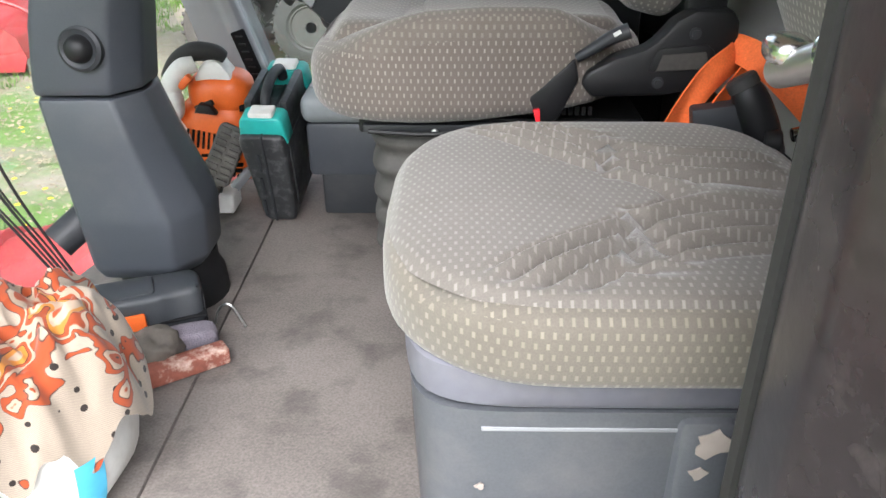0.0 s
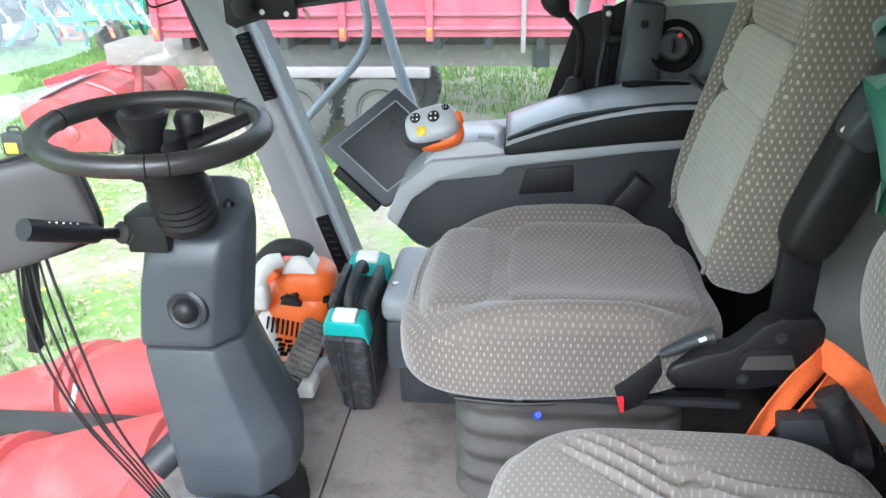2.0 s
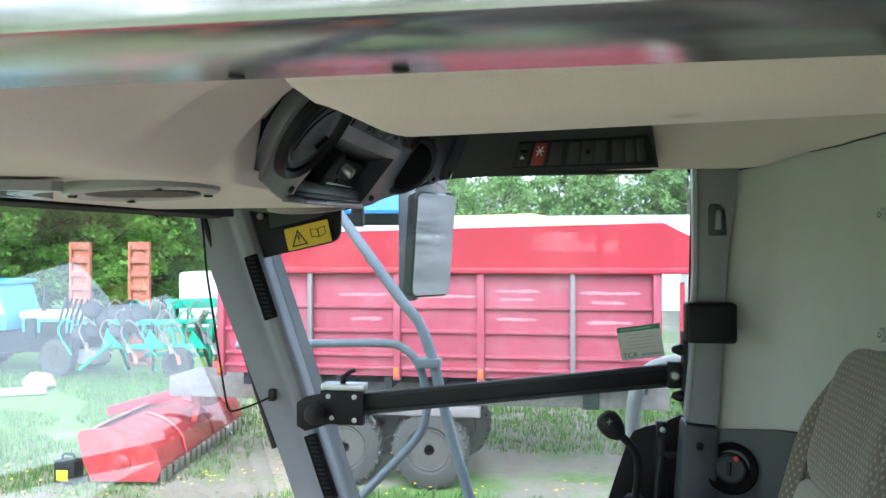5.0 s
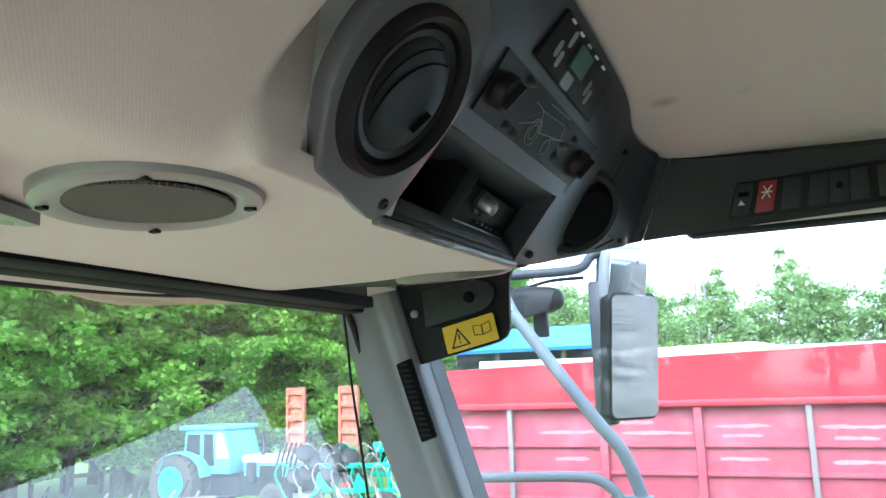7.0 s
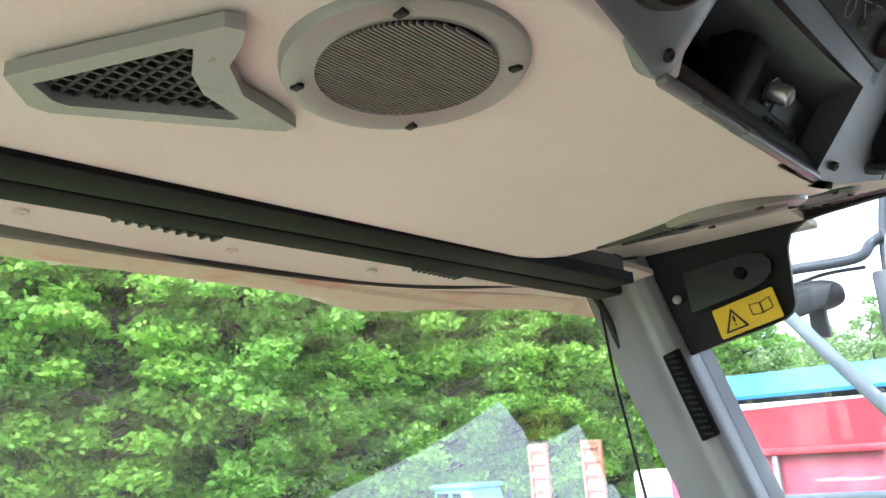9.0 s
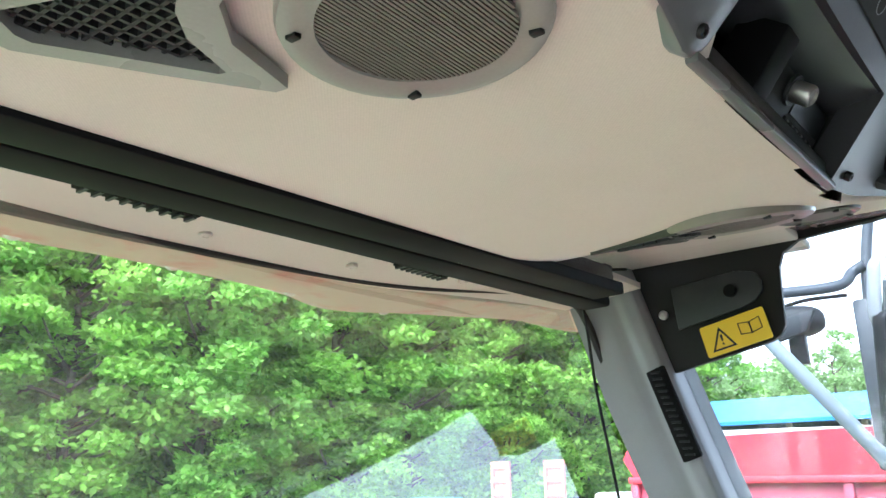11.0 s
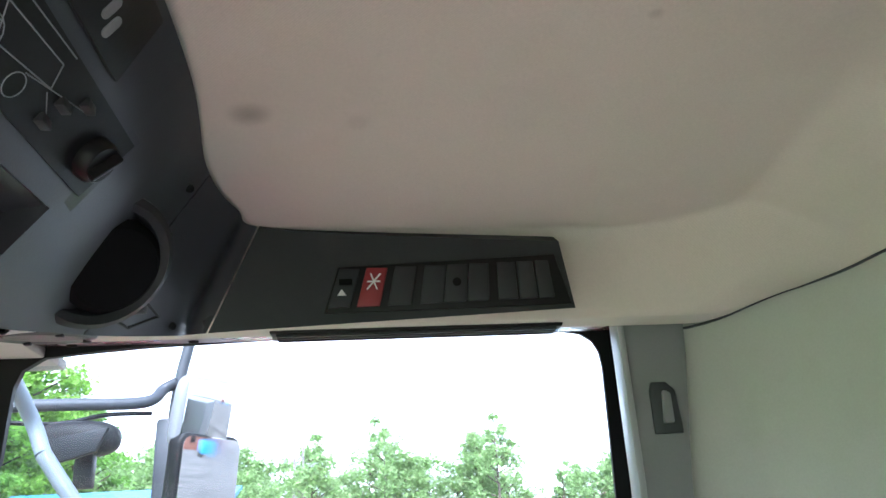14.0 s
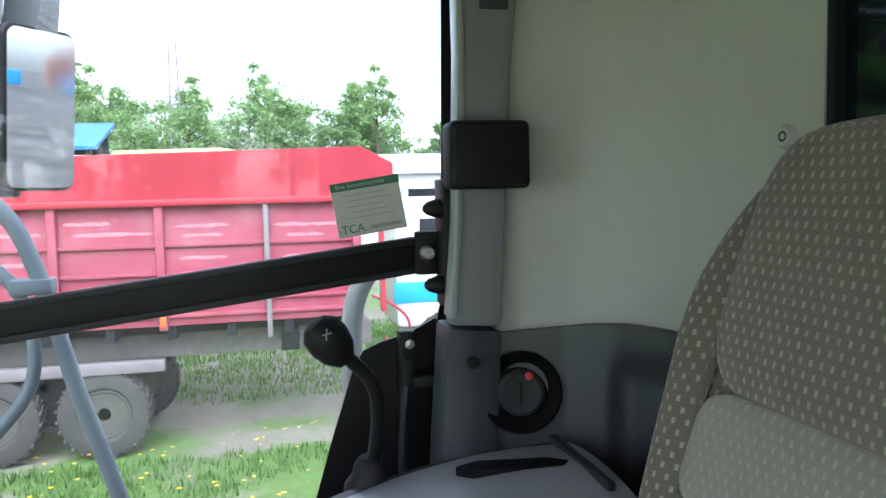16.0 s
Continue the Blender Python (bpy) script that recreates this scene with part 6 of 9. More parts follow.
for ang in (-150, -35, 85, 200):
    a = radians(ang)
    p = wc + (wu_ * math.cos(a) + wv_ * math.sin(a)) * R
    rad = (p - wc).normalized()
    part("rim_seam", tube(bmesh.new(), [p + rad * math.cos(t) * 0.0168 + wnm * math.sin(t) * 0.0168 for t in (2 * math.pi * j / 14 for j in range(15))], 0.0012, 5, 0), M_HOLLOW, sw)
for dx, dy in ((-0.80, 0.60), (0.75, 0.62), (0.15, -1.0)):
    d = V((dx, dy, 0)).normalized()
    part("spoke", tube(bmesh.new(), [wc + d * 0.03 - wnm * 0.035, wc + d * 0.09 - wnm * 0.022, wc + d * 0.165 - wnm * 0.002], lambda t: 0.026 - 0.010 * t, 10, 5, flat=0.55, up=d.cross(wnm)), M_BLACK, sw)
part("hub", lathe(bmesh.new(), [(0.050, -0.07), (0.048, -0.03), (0.040, -0.012), (0.0005, -0.010)], wc, wnm, 28), M_BLACK, sw)
part("hub_cup", lathe(bmesh.new(), [(0.024, -0.03), (0.026, 0.0), (0.036, 0.022), (0.038, 0.034), (0.034, 0.038), (0.026, 0.034), (0.020, 0.028), (0.0005, 0.026)], wc + V((0.0, -0.03, 0)), wnm, 28), M_BLACK, sw, "black cup-shaped spinner")
part("hub_button", lathe(bmesh.new(), [(0.020, -0.01), (0.024, 0.010), (0.018, 0.022), (0.0005, 0.024)], wc + V((0.045, 0.03, 0)), wnm, 20), M_BLACK, sw)
# stalk
st_ = part("stalk", tube(bmesh.new(), [(-0.675, 1.42, 0.735), (-0.69, 1.385, 0.748), (-0.71, 1.33, 0.772), (-0.737, 1.248, 0.810)], lambda t: 0.010 + 0.008 * blend(0.35, 0.45, t), 12, 6), M_BLACK, sc, "black multifunction stalk with white symbols")
for k in range(5):
    p = V((-0.708, 1.335, 0.775)).lerp(V((-0.728, 1.275, 0.802)), k / 5)
    part("symbol", lathe(bmesh.new(), [(0.0018, 0), (0.0018, 0.001), (0.0002, 0.001)], p + V((0.010, -0.006, 0.013)), (0.3, -0.3, 0.8), 8), M_LABELW, st_)
part("stalk_bellows", lathe(bmesh.new(), [(0.026 - 0.0012 * i + 0.003 * (i % 2), 0.006 * i) for i in range(9)], (-0.652, 1.448, 0.727), (-0.35, -0.6, 0.2), 18), M_RUBBER, sc)
part("stalk_box", box(bmesh.new(), (-0.665, 1.41, 0.700), (-0.590, 1.485, 0.772), 0.006), M_BLACK, sc)
# pipe stub and hose behind the column
ps_ = thing("hose_end", (-0.75, 1.5, 0.1), "open black plastic pipe end beside the column", "pipe")
b = bmesh.new()
lathe(b, [(0.0005, 0.09), (0.028, 0.09), (0.029, 0.0), (0.034, -0.002), (0.034, 0.19)], (-0.722, 1.446, 0.190), (0.62, 0.62, 0.48), 28, False)
part("pipe", b, M_DARK, ps_, smooth=50)
# side screen seen from behind, with its cables
ss = thing("side_display", (-0.72, 1.2, 0.75), "dark grey rounded display housing on the window side", "display")
DM = Matrix.Translation((-0.805, 1.345, 0.800)) @ Matrix.Rotation(radians(-14), 4, "Y") @ Matrix.Rotation(radians(20), 4, "Z")
part("housing", pad(bmesh.new(), (0, 0, 0), (0.225, 0.055, 0.175), 5.5, DM, nu=44, nv=24, deform=lambda p: V((p.x, p.y, p.z * (1 - 0.12 * blend(-0.2, 1, p.x))))), material("taupe_plastic", (0.055, 0.052, 0.052), 0.5, spread=0.1, grain=400, bump=0.25, depth=0.0005), ss, "dark taupe housing")
part("edge_gasket", pad(bmesh.new(), (0, 0.012, 0), (0.23, 0.045, 0.18), 5.5, DM, nu=44, nv=16), M_BLACK, ss)
part("arm", bar(bmesh.new(), (-0.82, 1.37, 0.76), (-0.88, 1.40, 0.50), 0.03, 0.02, 0.004), M_BLACK, ss)
for i in range(5):
    cb = thing("cable", (-0.80 + 0.006 * i, 1.25, 0.72), "thin black cable hanging to the floor", "cable", "hanging cables")
    o_ = 0.012 * (i - 2.5)
    part("lead", tube(bmesh.new(), [(-0.81 + o_, 1.36, 0.74), (-0.815 + 1.6 * o_, 1.37, 0.60 + o_), (-0.79 + 1.5 * o_ - 0.01 * (i % 2), 1.40, 0.36), (-0.745 + o_, 1.44, 0.18), (-0.69 + 0.6 * o_, 1.47, 0.02)], 0.0022 if i % 2 else 0.0030, 6, 6), M_RUBBER, cb)

# ---- floor clutter ----
# dark tool case with orange latches
tc_ = thing("tool_case", (-0.65, 1.32, 0.0), "dark grey plastic tool case with orange latches lying on the floor", "tool case")
TM = Matrix.Translation((-0.655, 1.345, 0.0)) @ Matrix.Rotation(radians(23), 4, "Z")
M_CASE = material("tool_case_plastic", (0.032, 0.036, 0.042), 0.5, spread=0.15, grain=300, bump=0.3, depth=0.0005, dirt=(0.10, 0.095, 0.09), dirt_amount=0.25)
part("shell", prism(bmesh.new(), [(-0.228, -0.040), (-0.205, -0.052), (0.150, -0.052), (0.165, -0.046), (0.215, -0.046), (0.228, -0.030), (0.228, 0.035), (0.212, 0.050), (-0.205, 0.052), (-0.228, 0.040)], TM @ V((0, 0, 0.002)), TM.to_3x3() @ V((1, 0, 0)), TM.to_3x3() @ V((0, 1, 0)), 0.120, 0.014, 3), M_CASE, tc_, smooth=50)
part("lid_panel", prism(bmesh.new(), rounded(0.34, 0.075, 0.012, cx=-0.03), TM @ V((0, 0, 0.119)), TM.to_3x3() @ V((1, 0, 0)), TM.to_3x3() @ V((0, 1, 0)), 0.007, 0.003), M_CASE, tc_, "raised lid panel")
part("seam", box(bmesh.new(), (-0.227, -0.0525, 0.058), (0.227, 0.0525, 0.064), 0.001, TM), M_BLACK, tc_)
for x in (-0.155, 0.08):
    part("latch", box(bmesh.new(), (x - 0.035, -0.060, 0.040), (x + 0.035, -0.046, 0.092), 0.004, TM), M_ORANGE, tc_, "orange latch")
for i in range(7):
    part("rib", box(bmesh.new(), (0.226, -0.04 + 0.0115 * i, 0.02), (0.229, -0.033 + 0.0115 * i, 0.10), 0.001, TM), M_BLACK, tc_)
# grey knitted cloth
def rag(u, v):
    x, y = -0.80 + 0.27 * u, 1.415 + 0.10 * v + 0.05 * u
    return (x, y, 0.014 + 0.05 * math.sin(math.pi * u) ** 0.6 * math.sin(math.pi * v) ** 0.6 + 0.012 * noise.noise(V((x * 22, y * 22, 3))))


solid("rag", thick_sheet(bmesh.new(), rag, 40, 24, (0, 0, -0.01)), twill("grey_knit", (0.22, 0.24, 0.27), pitch=500, strength=1.0), "crumpled grey knitted rag behind the tool case", "rag", smooth=80)
# stone, sponge, painted stick
def lump(centre, size, seed, rough_=0.12):
    def f(p):
        n = 1 + rough_ * noise.noise(p * 1.7 + V((seed, 0, 0))) + 0.5 * rough_ * noise.noise(p * 4 + V((0, seed, 0)))
        return p * n
    return pad(bmesh.new(), centre, size, 2.6, nu=32, nv=20, deform=f)


solid("stone", lump((-0.508, 1.295, 0.038), (0.112, 0.090, 0.076), 3.1, 0.30), material("stone", (0.115, 0.098, 0.085), 0.9, spread=0.3, grain=60, bump=0.5, depth=0.003), "brown-grey rounded stone on the floor", "stone", smooth=70)
solid("sponge", pad(bmesh.new(), (0, 0, 0), (0.115, 0.06, 0.055), 4, Matrix.Translation((-0.455, 1.345, 0.029)) @ Matrix.Rotation(radians(22), 4, "Z"), nu=28, nv=16), material("violet_sponge", (0.17, 0.15, 0.18), 0.95, spread=0.3, grain=300, bump=0.8, depth=0.004), "violet-grey porous sponge on the floor", "sponge", smooth=70)
m_bark = material("flaking_paint", (0.24, 0.075, 0.05), 0.8, spread=0.3, grain=90, blotch=14, bump=0.5, depth=0.003, dirt=(0.6, 0.45, 0.38), dirt_amount=0.95)
solid("stick", bar(bmesh.new(), (-0.53, 1.205, 0.026), (-0.372, 1.318, 0.022), 0.04, 0.036, 0.006), m_bark, "short stick with flaking red and cream paint", "stick")
solid("wire_bit", tube(bmesh.new(), [(-0.425, 1.40, 0.004), (-0.425, 1.455, 0.03), (-0.405, 1.475, 0.028), (-0.365, 1.43, 0.004)], 0.0028, 6, 5), M_STEEL, "bent bit of wire on the floor", "wire")
# bag with a printed scarf
bag = thing("sack", (-0.50, 0.85, 0.0), "white plastic sack with a pale blue print standing on the floor", "sack")
part("skin", lump((-0.515, 0.985, 0.120), (0.182, 0.250, 0.240), 7.7, 0.04), M_WHITE, bag, smooth=80)


def sack_print(u, v):
    a, b_ = radians(-62 + 26 * u + 8 * v), radians(-48 + 52 * v)
    f = lambda q_: math.copysign(abs(q_) ** 0.77, q_)  # noqa: E731
    return (-0.515 + 0.097 * f(math.cos(b_)) * f(math.cos(a)), 0.985 + 0.132 * f(math.cos(b_)) * f(math.sin(a)), 0.120 + 0.127 * f(math.sin(b_)))


part("print", (lambda g_: (sheet(g_, sack_print, 8, 10), g_)[1])(bmesh.new()), material("sky_blue_print", (0.08, 0.42, 0.62), 0.5, bump=0.0), bag, "blue printed stripe")


def scarf_material():
    m = twill("printed_scarf", (0.33, 0.27, 0.215), pitch=1400, strength=0.1)
    nt, p, col = base_chain(m)
    tc = nt.nodes.new("ShaderNodeTexCoord")
    warp = nt.nodes.new("ShaderNodeTexNoise")
    warp.inputs["Scale"].default_value, warp.inputs["Detail"].default_value, warp.inputs["Distortion"].default_value = 15.0, 1.6, 0.7
    nt.links.new(tc.outputs["Object"], warp.inputs["Vector"])
    def layer(src, lo, hi, colour, below):
        r = nt.nodes.new("ShaderNodeMapRange")
        r.inputs["From Min"].default_value, r.inputs["From Max"].default_value = lo, hi
        nt.links.new(src, r.inputs["Value"])
        x = nt.nodes.new("ShaderNodeMix")
        x.data_type = "RGBA"
        nt.links.new(r.outputs["Result"], x.inputs["Factor"])
        nt.links.new(below, x.inputs[6])
        x.inputs[7].default_value = (*colour, 1)
        return x.outputs[2]
    zone = nt.nodes.new("ShaderNodeTexNoise")
    zone.inputs["Scale"].default_value, zone.inputs["Detail"].default_value = 6.5, 1.0
    nt.links.new(tc.outputs["Object"], zone.inputs["Vector"])
    both = nt.nodes.new("ShaderNodeMath")
    both.operation, both.inputs[1].default_value = "MULTIPLY_ADD", 1.1
    nt.links.new(zone.outputs["Fac"], both.inputs[0])
    nt.links.new(warp.outputs["Fac"], both.inputs[2])
    dots = nt.nodes.new("ShaderNodeTexVoronoi")
    dots.inputs["Scale"].default_value, dots.inputs["Randomness"].default_value = 34.0, 0.55
    nt.links.new(tc.outputs["Object"], dots.inputs["Vector"])
    col = layer(dots.outputs["Distance"], 0.215, 0.195, (0.022, 0.016, 0.014), col)
    for lo, colour in ((1.035, (0.05, 0.025, 0.02)), (1.043, (0.29, 0.055, 0.018)), (1.110, (0.06, 0.028, 0.020)), (1.120, (0.36, 0.27, 0.20)), (1.165, (0.28, 0.055, 0.020)), (1.215, (0.05, 0.025, 0.02)), (1.225, (0.42, 0.17, 0.03)), (1.275, (0.36, 0.27, 0.20)), (1.33, (0.27, 0.055, 0.02))):
        col = layer(both.outputs[0], lo, lo + 0.008, colour, col)
    nt.links.new(col, p.inputs["Base Color"])
    return m


def scarf(u, v):
    a = 2 * math.pi * u
    r = v
    x = -0.540 + (0.140 + 0.014 * math.cos(3 * a)) * r ** 0.8 * math.cos(a)
    y = 0.985 + (0.170 + 0.02 * math.sin(2 * a)) * r ** 0.8 * math.sin(a)
    z = 0.362 - 0.20 * r ** 3.0 + 0.030 * math.sin(a * 9 + 4 * r) * blend(0.2, 1.0, r) + 0.055 * noise.noise(V((x * 11, y * 11, 1))) - 0.030 * abs(noise.noise(V((x * 24, y * 24, 5)))) + 0.010 * noise.noise(V((x * 55, y * 55, 9))) - 0.12 * blend(0.53, 0.68, -x) * blend(1.01, 1.09, y) - 0.045 * abs(noise.noise(V((x * 9 + y * 12, x * 5 - y * 6, 2)))) - 0.018 * abs(noise.noise(V((x * 30 - y * 14, y * 11, 8))))
    return (x, y, z)


b = bmesh.new()
sheet(b, scarf, 160, 64, closed=True)
bmesh.ops.remove_doubles(b, verts=b.verts, dist=1e-5)
solid("scarf", b, scarf_material(), "crumpled cream and rust printed scarf over the sack", "scarf", smooth=80)

# ---- leaf blower ----
lb = thing("leaf_blower", (-0.60, 2.15, 0.0), "orange and white petrol leaf blower standing by the window", "leaf blower")
part("engine", pad(bmesh.new(), (-0.585, 2.15, 0.19), (0.20, 0.18, 0.21), 3.2, nu=40, nv=24, deform=lambda p: V((p.x, p.y, p.z))), M_ORANGE, lb, "orange engine cover", smooth=70)
part("fan_case", lathe(bmesh.new(), [(0.02, -0.05), (0.085, -0.045), (0.095, 0.0), (0.085, 0.05), (0.02, 0.055)], (-0.515, 2.17, 0.13), (0.9, -0.35, 0.1), 32), M_ORANGE, lb, "orange fan case")
# slots are not cut: near-black bars stand for the shade inside
for i in range(12):
    x = -0.668 + 0.0135 * i
    part("slot", bar(bmesh.new(), (x, 2.060 - 0.001 * abs(i - 5), 0.175 - 0.003 * i), (x + 0.010, 2.060 - 0.001 * abs(i - 5), 0.222 - 0.003 * i), 0.0055, 0.0055), M_HOLLOW, lb)
for i in range(6):
    for j in range(4):
        p = V((-0.665 + 0.027 * i + 0.006 * (j % 2), 2.064 + 0.003 * j, 0.150 - 0.018 * j - 0.004 * i))
        part("slot", box(bmesh.new(), p - V((0.010, 0.007, 0.0035)), p + V((0.010, 0.007, 0.0035))), M_HOLLOW, lb)
part("filter_cover", prism(bmesh.new(), [(-0.62, 0.265), (-0.56, 0.258), (-0.575, 0.285), (-0.605, 0.29)], (0, 2.075, 0), (1, 0, 0), (0, 0, 1), 0.03, 0.004), M_BLACK, lb)
part("handle_body", tube(bmesh.new(), [(-0.735, 2.08, 0.185), (-0.720, 2.07, 0.225), (-0.697, 2.07, 0.285), (-0.668, 2.07, 0.345), (-0.640, 2.08, 0.378), (-0.612, 2.09, 0.388)], lambda t: 0.034 - 0.010 * t, 16, 6), M_WHITE, lb, "white handle housing")
part("thumb_guard", pad(bmesh.new(), (-0.672, 2.06, 0.285), (0.05, 0.055, 0.085), 2.6, nu=20, nv=14), M_WHITE, lb, "white moulded guard")
part("grip", tube(bmesh.new(), [(-0.690, 2.10, 0.345), (-0.660, 2.10, 0.388), (-0.615, 2.10, 0.414), (-0.565, 2.11, 0.408), (-0.545, 2.12, 0.392)], lambda t: 0.021 + 0.004 * math.sin(3.14 * t), 14, 6), M_RUBBER, lb, "black rubber grip")
part("handle_foot", prism(bmesh.new(), [(-0.623, 0.335), (-0.515, 0.335), (-0.525, 0.362), (-0.548, 0.392), (-0.575, 0.398), (-0.600, 0.380)], (0, 2.16, 0), (1, 0, 0), (0, 0, 1), 0.08, 0.012), M_WHITE, lb, "white handle foot")
part("trigger", bar(bmesh.new(), (-0.650, 2.062, 0.330), (-0.618, 2.060, 0.360), 0.024, 0.020, 0.005), M_ORANGE, lb, "orange trigger")
part("throttle", bar(bmesh.new(), (-0.620, 2.07, 0.270), (-0.570, 2.062, 0.290), 0.014, 0.016, 0.003), M_BLACK, lb)
part("shoulder", pad(bmesh.new(), (-0.565, 2.14, 0.300), (0.17, 0.15, 0.12), 2.8, nu=28, nv=16), M_ORANGE, lb, "orange upper cover", smooth=80)
part("tank", pad(bmesh.new(), (-0.685, 2.11, 0.150), (0.10, 0.12, 0.17), 3.2, nu=24, nv=16), M_WHITE, lb, "white translucent tank")
part("tank_cap", cyl(bmesh.new(), (-0.712, 2.035, 0.135), (-0.700, 2.065, 0.135), 0.036, 20, edge=0.004), M_RUBBER, lb)
for i in range(7):
    a = radians(-70 + 24 * i)
    c_ = V((-0.505, 2.075, 0.185)) + V((0.030 * math.cos(a), 0.004, 0.088 * math.sin(a)))
    part("side_slot", box(bmesh.new(), c_ - V((0.007, 0.012, 0.007)), c_ + V((0.007, 0.010, 0.007)), 0.001), M_HOLLOW, lb)
part("foot", box(bmesh.new(), (-0.600, 1.985, 0.0), (-0.530, 2.075, 0.055), 0.010, None, 3), M_WHITE, lb, "white foot")
part("foot_bar", bar(bmesh.new(), (-0.545, 2.05, 0.045), (-0.475, 2.10, 0.120), 0.028, 0.022, 0.006), M_GREY, lb, "dirty pale foot bar")
# pedals
M_PEDAL = material("worn_pedal_rubber", (0.075, 0.069, 0.063), 0.85, spread=0.25, grain=160, bump=0.3, dirt=(0.20, 0.18, 0.165), dirt_amount=0.5)
for k, (p0, p1) in enumerate((((-0.628, 1.935, 0.018), (-0.572, 1.965, 0.120)), ((-0.560, 1.945, 0.110), (-0.495, 1.985, 0.250)))):
    pd = thing("pedal", p0, "ribbed grey rubber brake pedal", "pedal", "brake pedals")
    p0, p1 = V(p0), V(p1)
    d_ = (p1 - p0).normalized()
    u_ = V((0.80, -0.10, -0.42))
    u_ = (u_ - d_ * u_.dot(d_)).normalized()
    n_ = u_.cross(d_)
    if n_.y > 0:
        n_ = -n_
    ln = (p1 - p0).length
    b = bmesh.new()
    prism(b, rounded(0.075, ln, 0.016), p0.lerp(p1, 0.5) - u_.cross(d_) * 0.009, u_, d_, 0.018, 0.004)
    part("tread", b, M_PEDAL, pd)
    for i in range(9):
        q_ = p0.lerp(p1, (i + 0.8) / 9.6)
        for o_ in (-0.018, 0.018):
            for s_ in (-1, 1):
                c_ = q_ + u_ * (o_ + 0.004 * (i % 2)) + n_ * s_ * 0.012
                part("rib", bar(bmesh.new(), c_ - u_ * 0.014, c_ + u_ * 0.014, 0.0065, 0.009, 0.001), M_PEDAL, pd)
    part("arm", bar(bmesh.new(), p0.lerp(p1, 0.4) + V((0, 0.02, 0)), V((p0.x - 0.03, 2.03, 0.0)), 0.014, 0.014), M_BLACK, pd)
# power tool case with teal latches
pc = thing("power_tool_case", (-0.37, 2.05, 0.0), "black tool case with teal latches standing on edge, scratched", "tool case")
PM = Matrix.Translation((-0.402, 1.945, 0.0)) @ Matrix.Rotation(radians(-4), 4, "Z") @ Matrix.Rotation(radians(13), 4, "X")
M_SCR = material("scratched_black", (0.02, 0.021, 0.023), 0.45, spread=0.3, grain=40, blotch=18, bump=0.3, dirt=(0.14, 0.14, 0.14), dirt_amount=0.45)
part("shell", prism(bmesh.new(), [(-0.058, 0.262), (-0.064, 0.245), (-0.034, 0.012), (-0.024, 0.0), (0.040, 0.0), (0.052, 0.012), (0.056, 0.245), (0.048, 0.262)], PM @ V((0, 0.33, 0)), PM.to_3x3() @ V((1, 0, 0)), PM.to_3x3() @ V((0, 0, 1)), 0.33, 0.010, 3), M_SCR, pc, smooth=50)
part("shell_rim", box(bmesh.new(), (-0.006, -0.005, 0.004), (0.001, 0.335, 0.264), 0.002, PM), M_DARK, pc, "raised rim where the halves meet")
part("side_panel", box(bmesh.new(), (0.050, 0.03, 0.03), (0.059, 0.30, 0.235), 0.006, PM), M_SCR, pc)
for y0 in (0.004, 0.252):
    part("collar", prism(bmesh.new(), [(-0.062, 0.232), (0.060, 0.232), (0.054, 0.296), (0.044, 0.306), (-0.046, 0.306), (-0.056, 0.296)], PM @ V((0, y0 + 0.070, 0)), PM.to_3x3() @ V((1, 0, 0)), PM.to_3x3() @ V((0, 0, 1)), 0.060, 0.006), M_TEAL, pc, "teal latch collar", smooth=50)
    part("latch", box(bmesh.new(), (-0.032, y0 + 0.014, 0.300), (0.030, y0 + 0.060, 0.318), 0.006, PM), M_WHITE, pc, "white latch")
for x0, x1 in ((-0.058, -0.036), (0.032, 0.054)):
    part("handle_cheek", box(bmesh.new(), (x0, 0.074, 0.235), (x1, 0.252, 0.318), 0.008, PM), M_SCR, pc)
part("handle", tube(bmesh.new(), [PM @ V((-0.003, 0.078, 0.290)), PM @ V((-0.003, 0.095, 0.325)), PM @ V((-0.003, 0.165, 0.338)), PM @ V((-0.003, 0.235, 0.325)), PM @ V((-0.003, 0.252, 0.290))], 0.013, 12, 6), M_DARK, pc, "dark grey handle")
for i in range(3):
    part("foot_rib", box(bmesh.new(), (-0.030 + 0.004 * i, -0.004, 0.02 + 0.07 * i), (-0.022 + 0.004 * i, 0.001, 0.07 + 0.07 * i), 0.001, PM), M_DARK, pc)
# grey box between seat and window
gb = thing("tool_bin", (-0.2, 2.1, 0.0), "grey plastic bin with a pale lid beside the seat base", "bin")
part("base", box(bmesh.new(), (-0.285, 1.985, 0.0), (0.10, 2.32, 0.125), 0.012), M_DARK, gb)
part("body", box(bmesh.new(), (-0.315, 1.975, 0.115), (0.10, 2.32, 0.262), 0.016), M_SLATE, gb)
part("lid", box(bmesh.new(), (-0.325, 1.965, 0.258), (0.10, 2.325, 0.335), 0.028, None, 3), material("lid_grey", (0.20, 0.215, 0.225), 0.4, spread=0.08, bump=0.15, depth=0.0004), gb, "pale grey lid")
part("lid_screw", screw(bmesh.new(), (-0.297, 2.055, 0.336), (0, 0, 1), 0.010), M_STEEL, gb)
# orange ratchet strap and belt end between the seats
rs = thing("ratchet_strap", (0.48, 1.25, 0.45), "orange ratchet strap tangled between the seats", "strap")


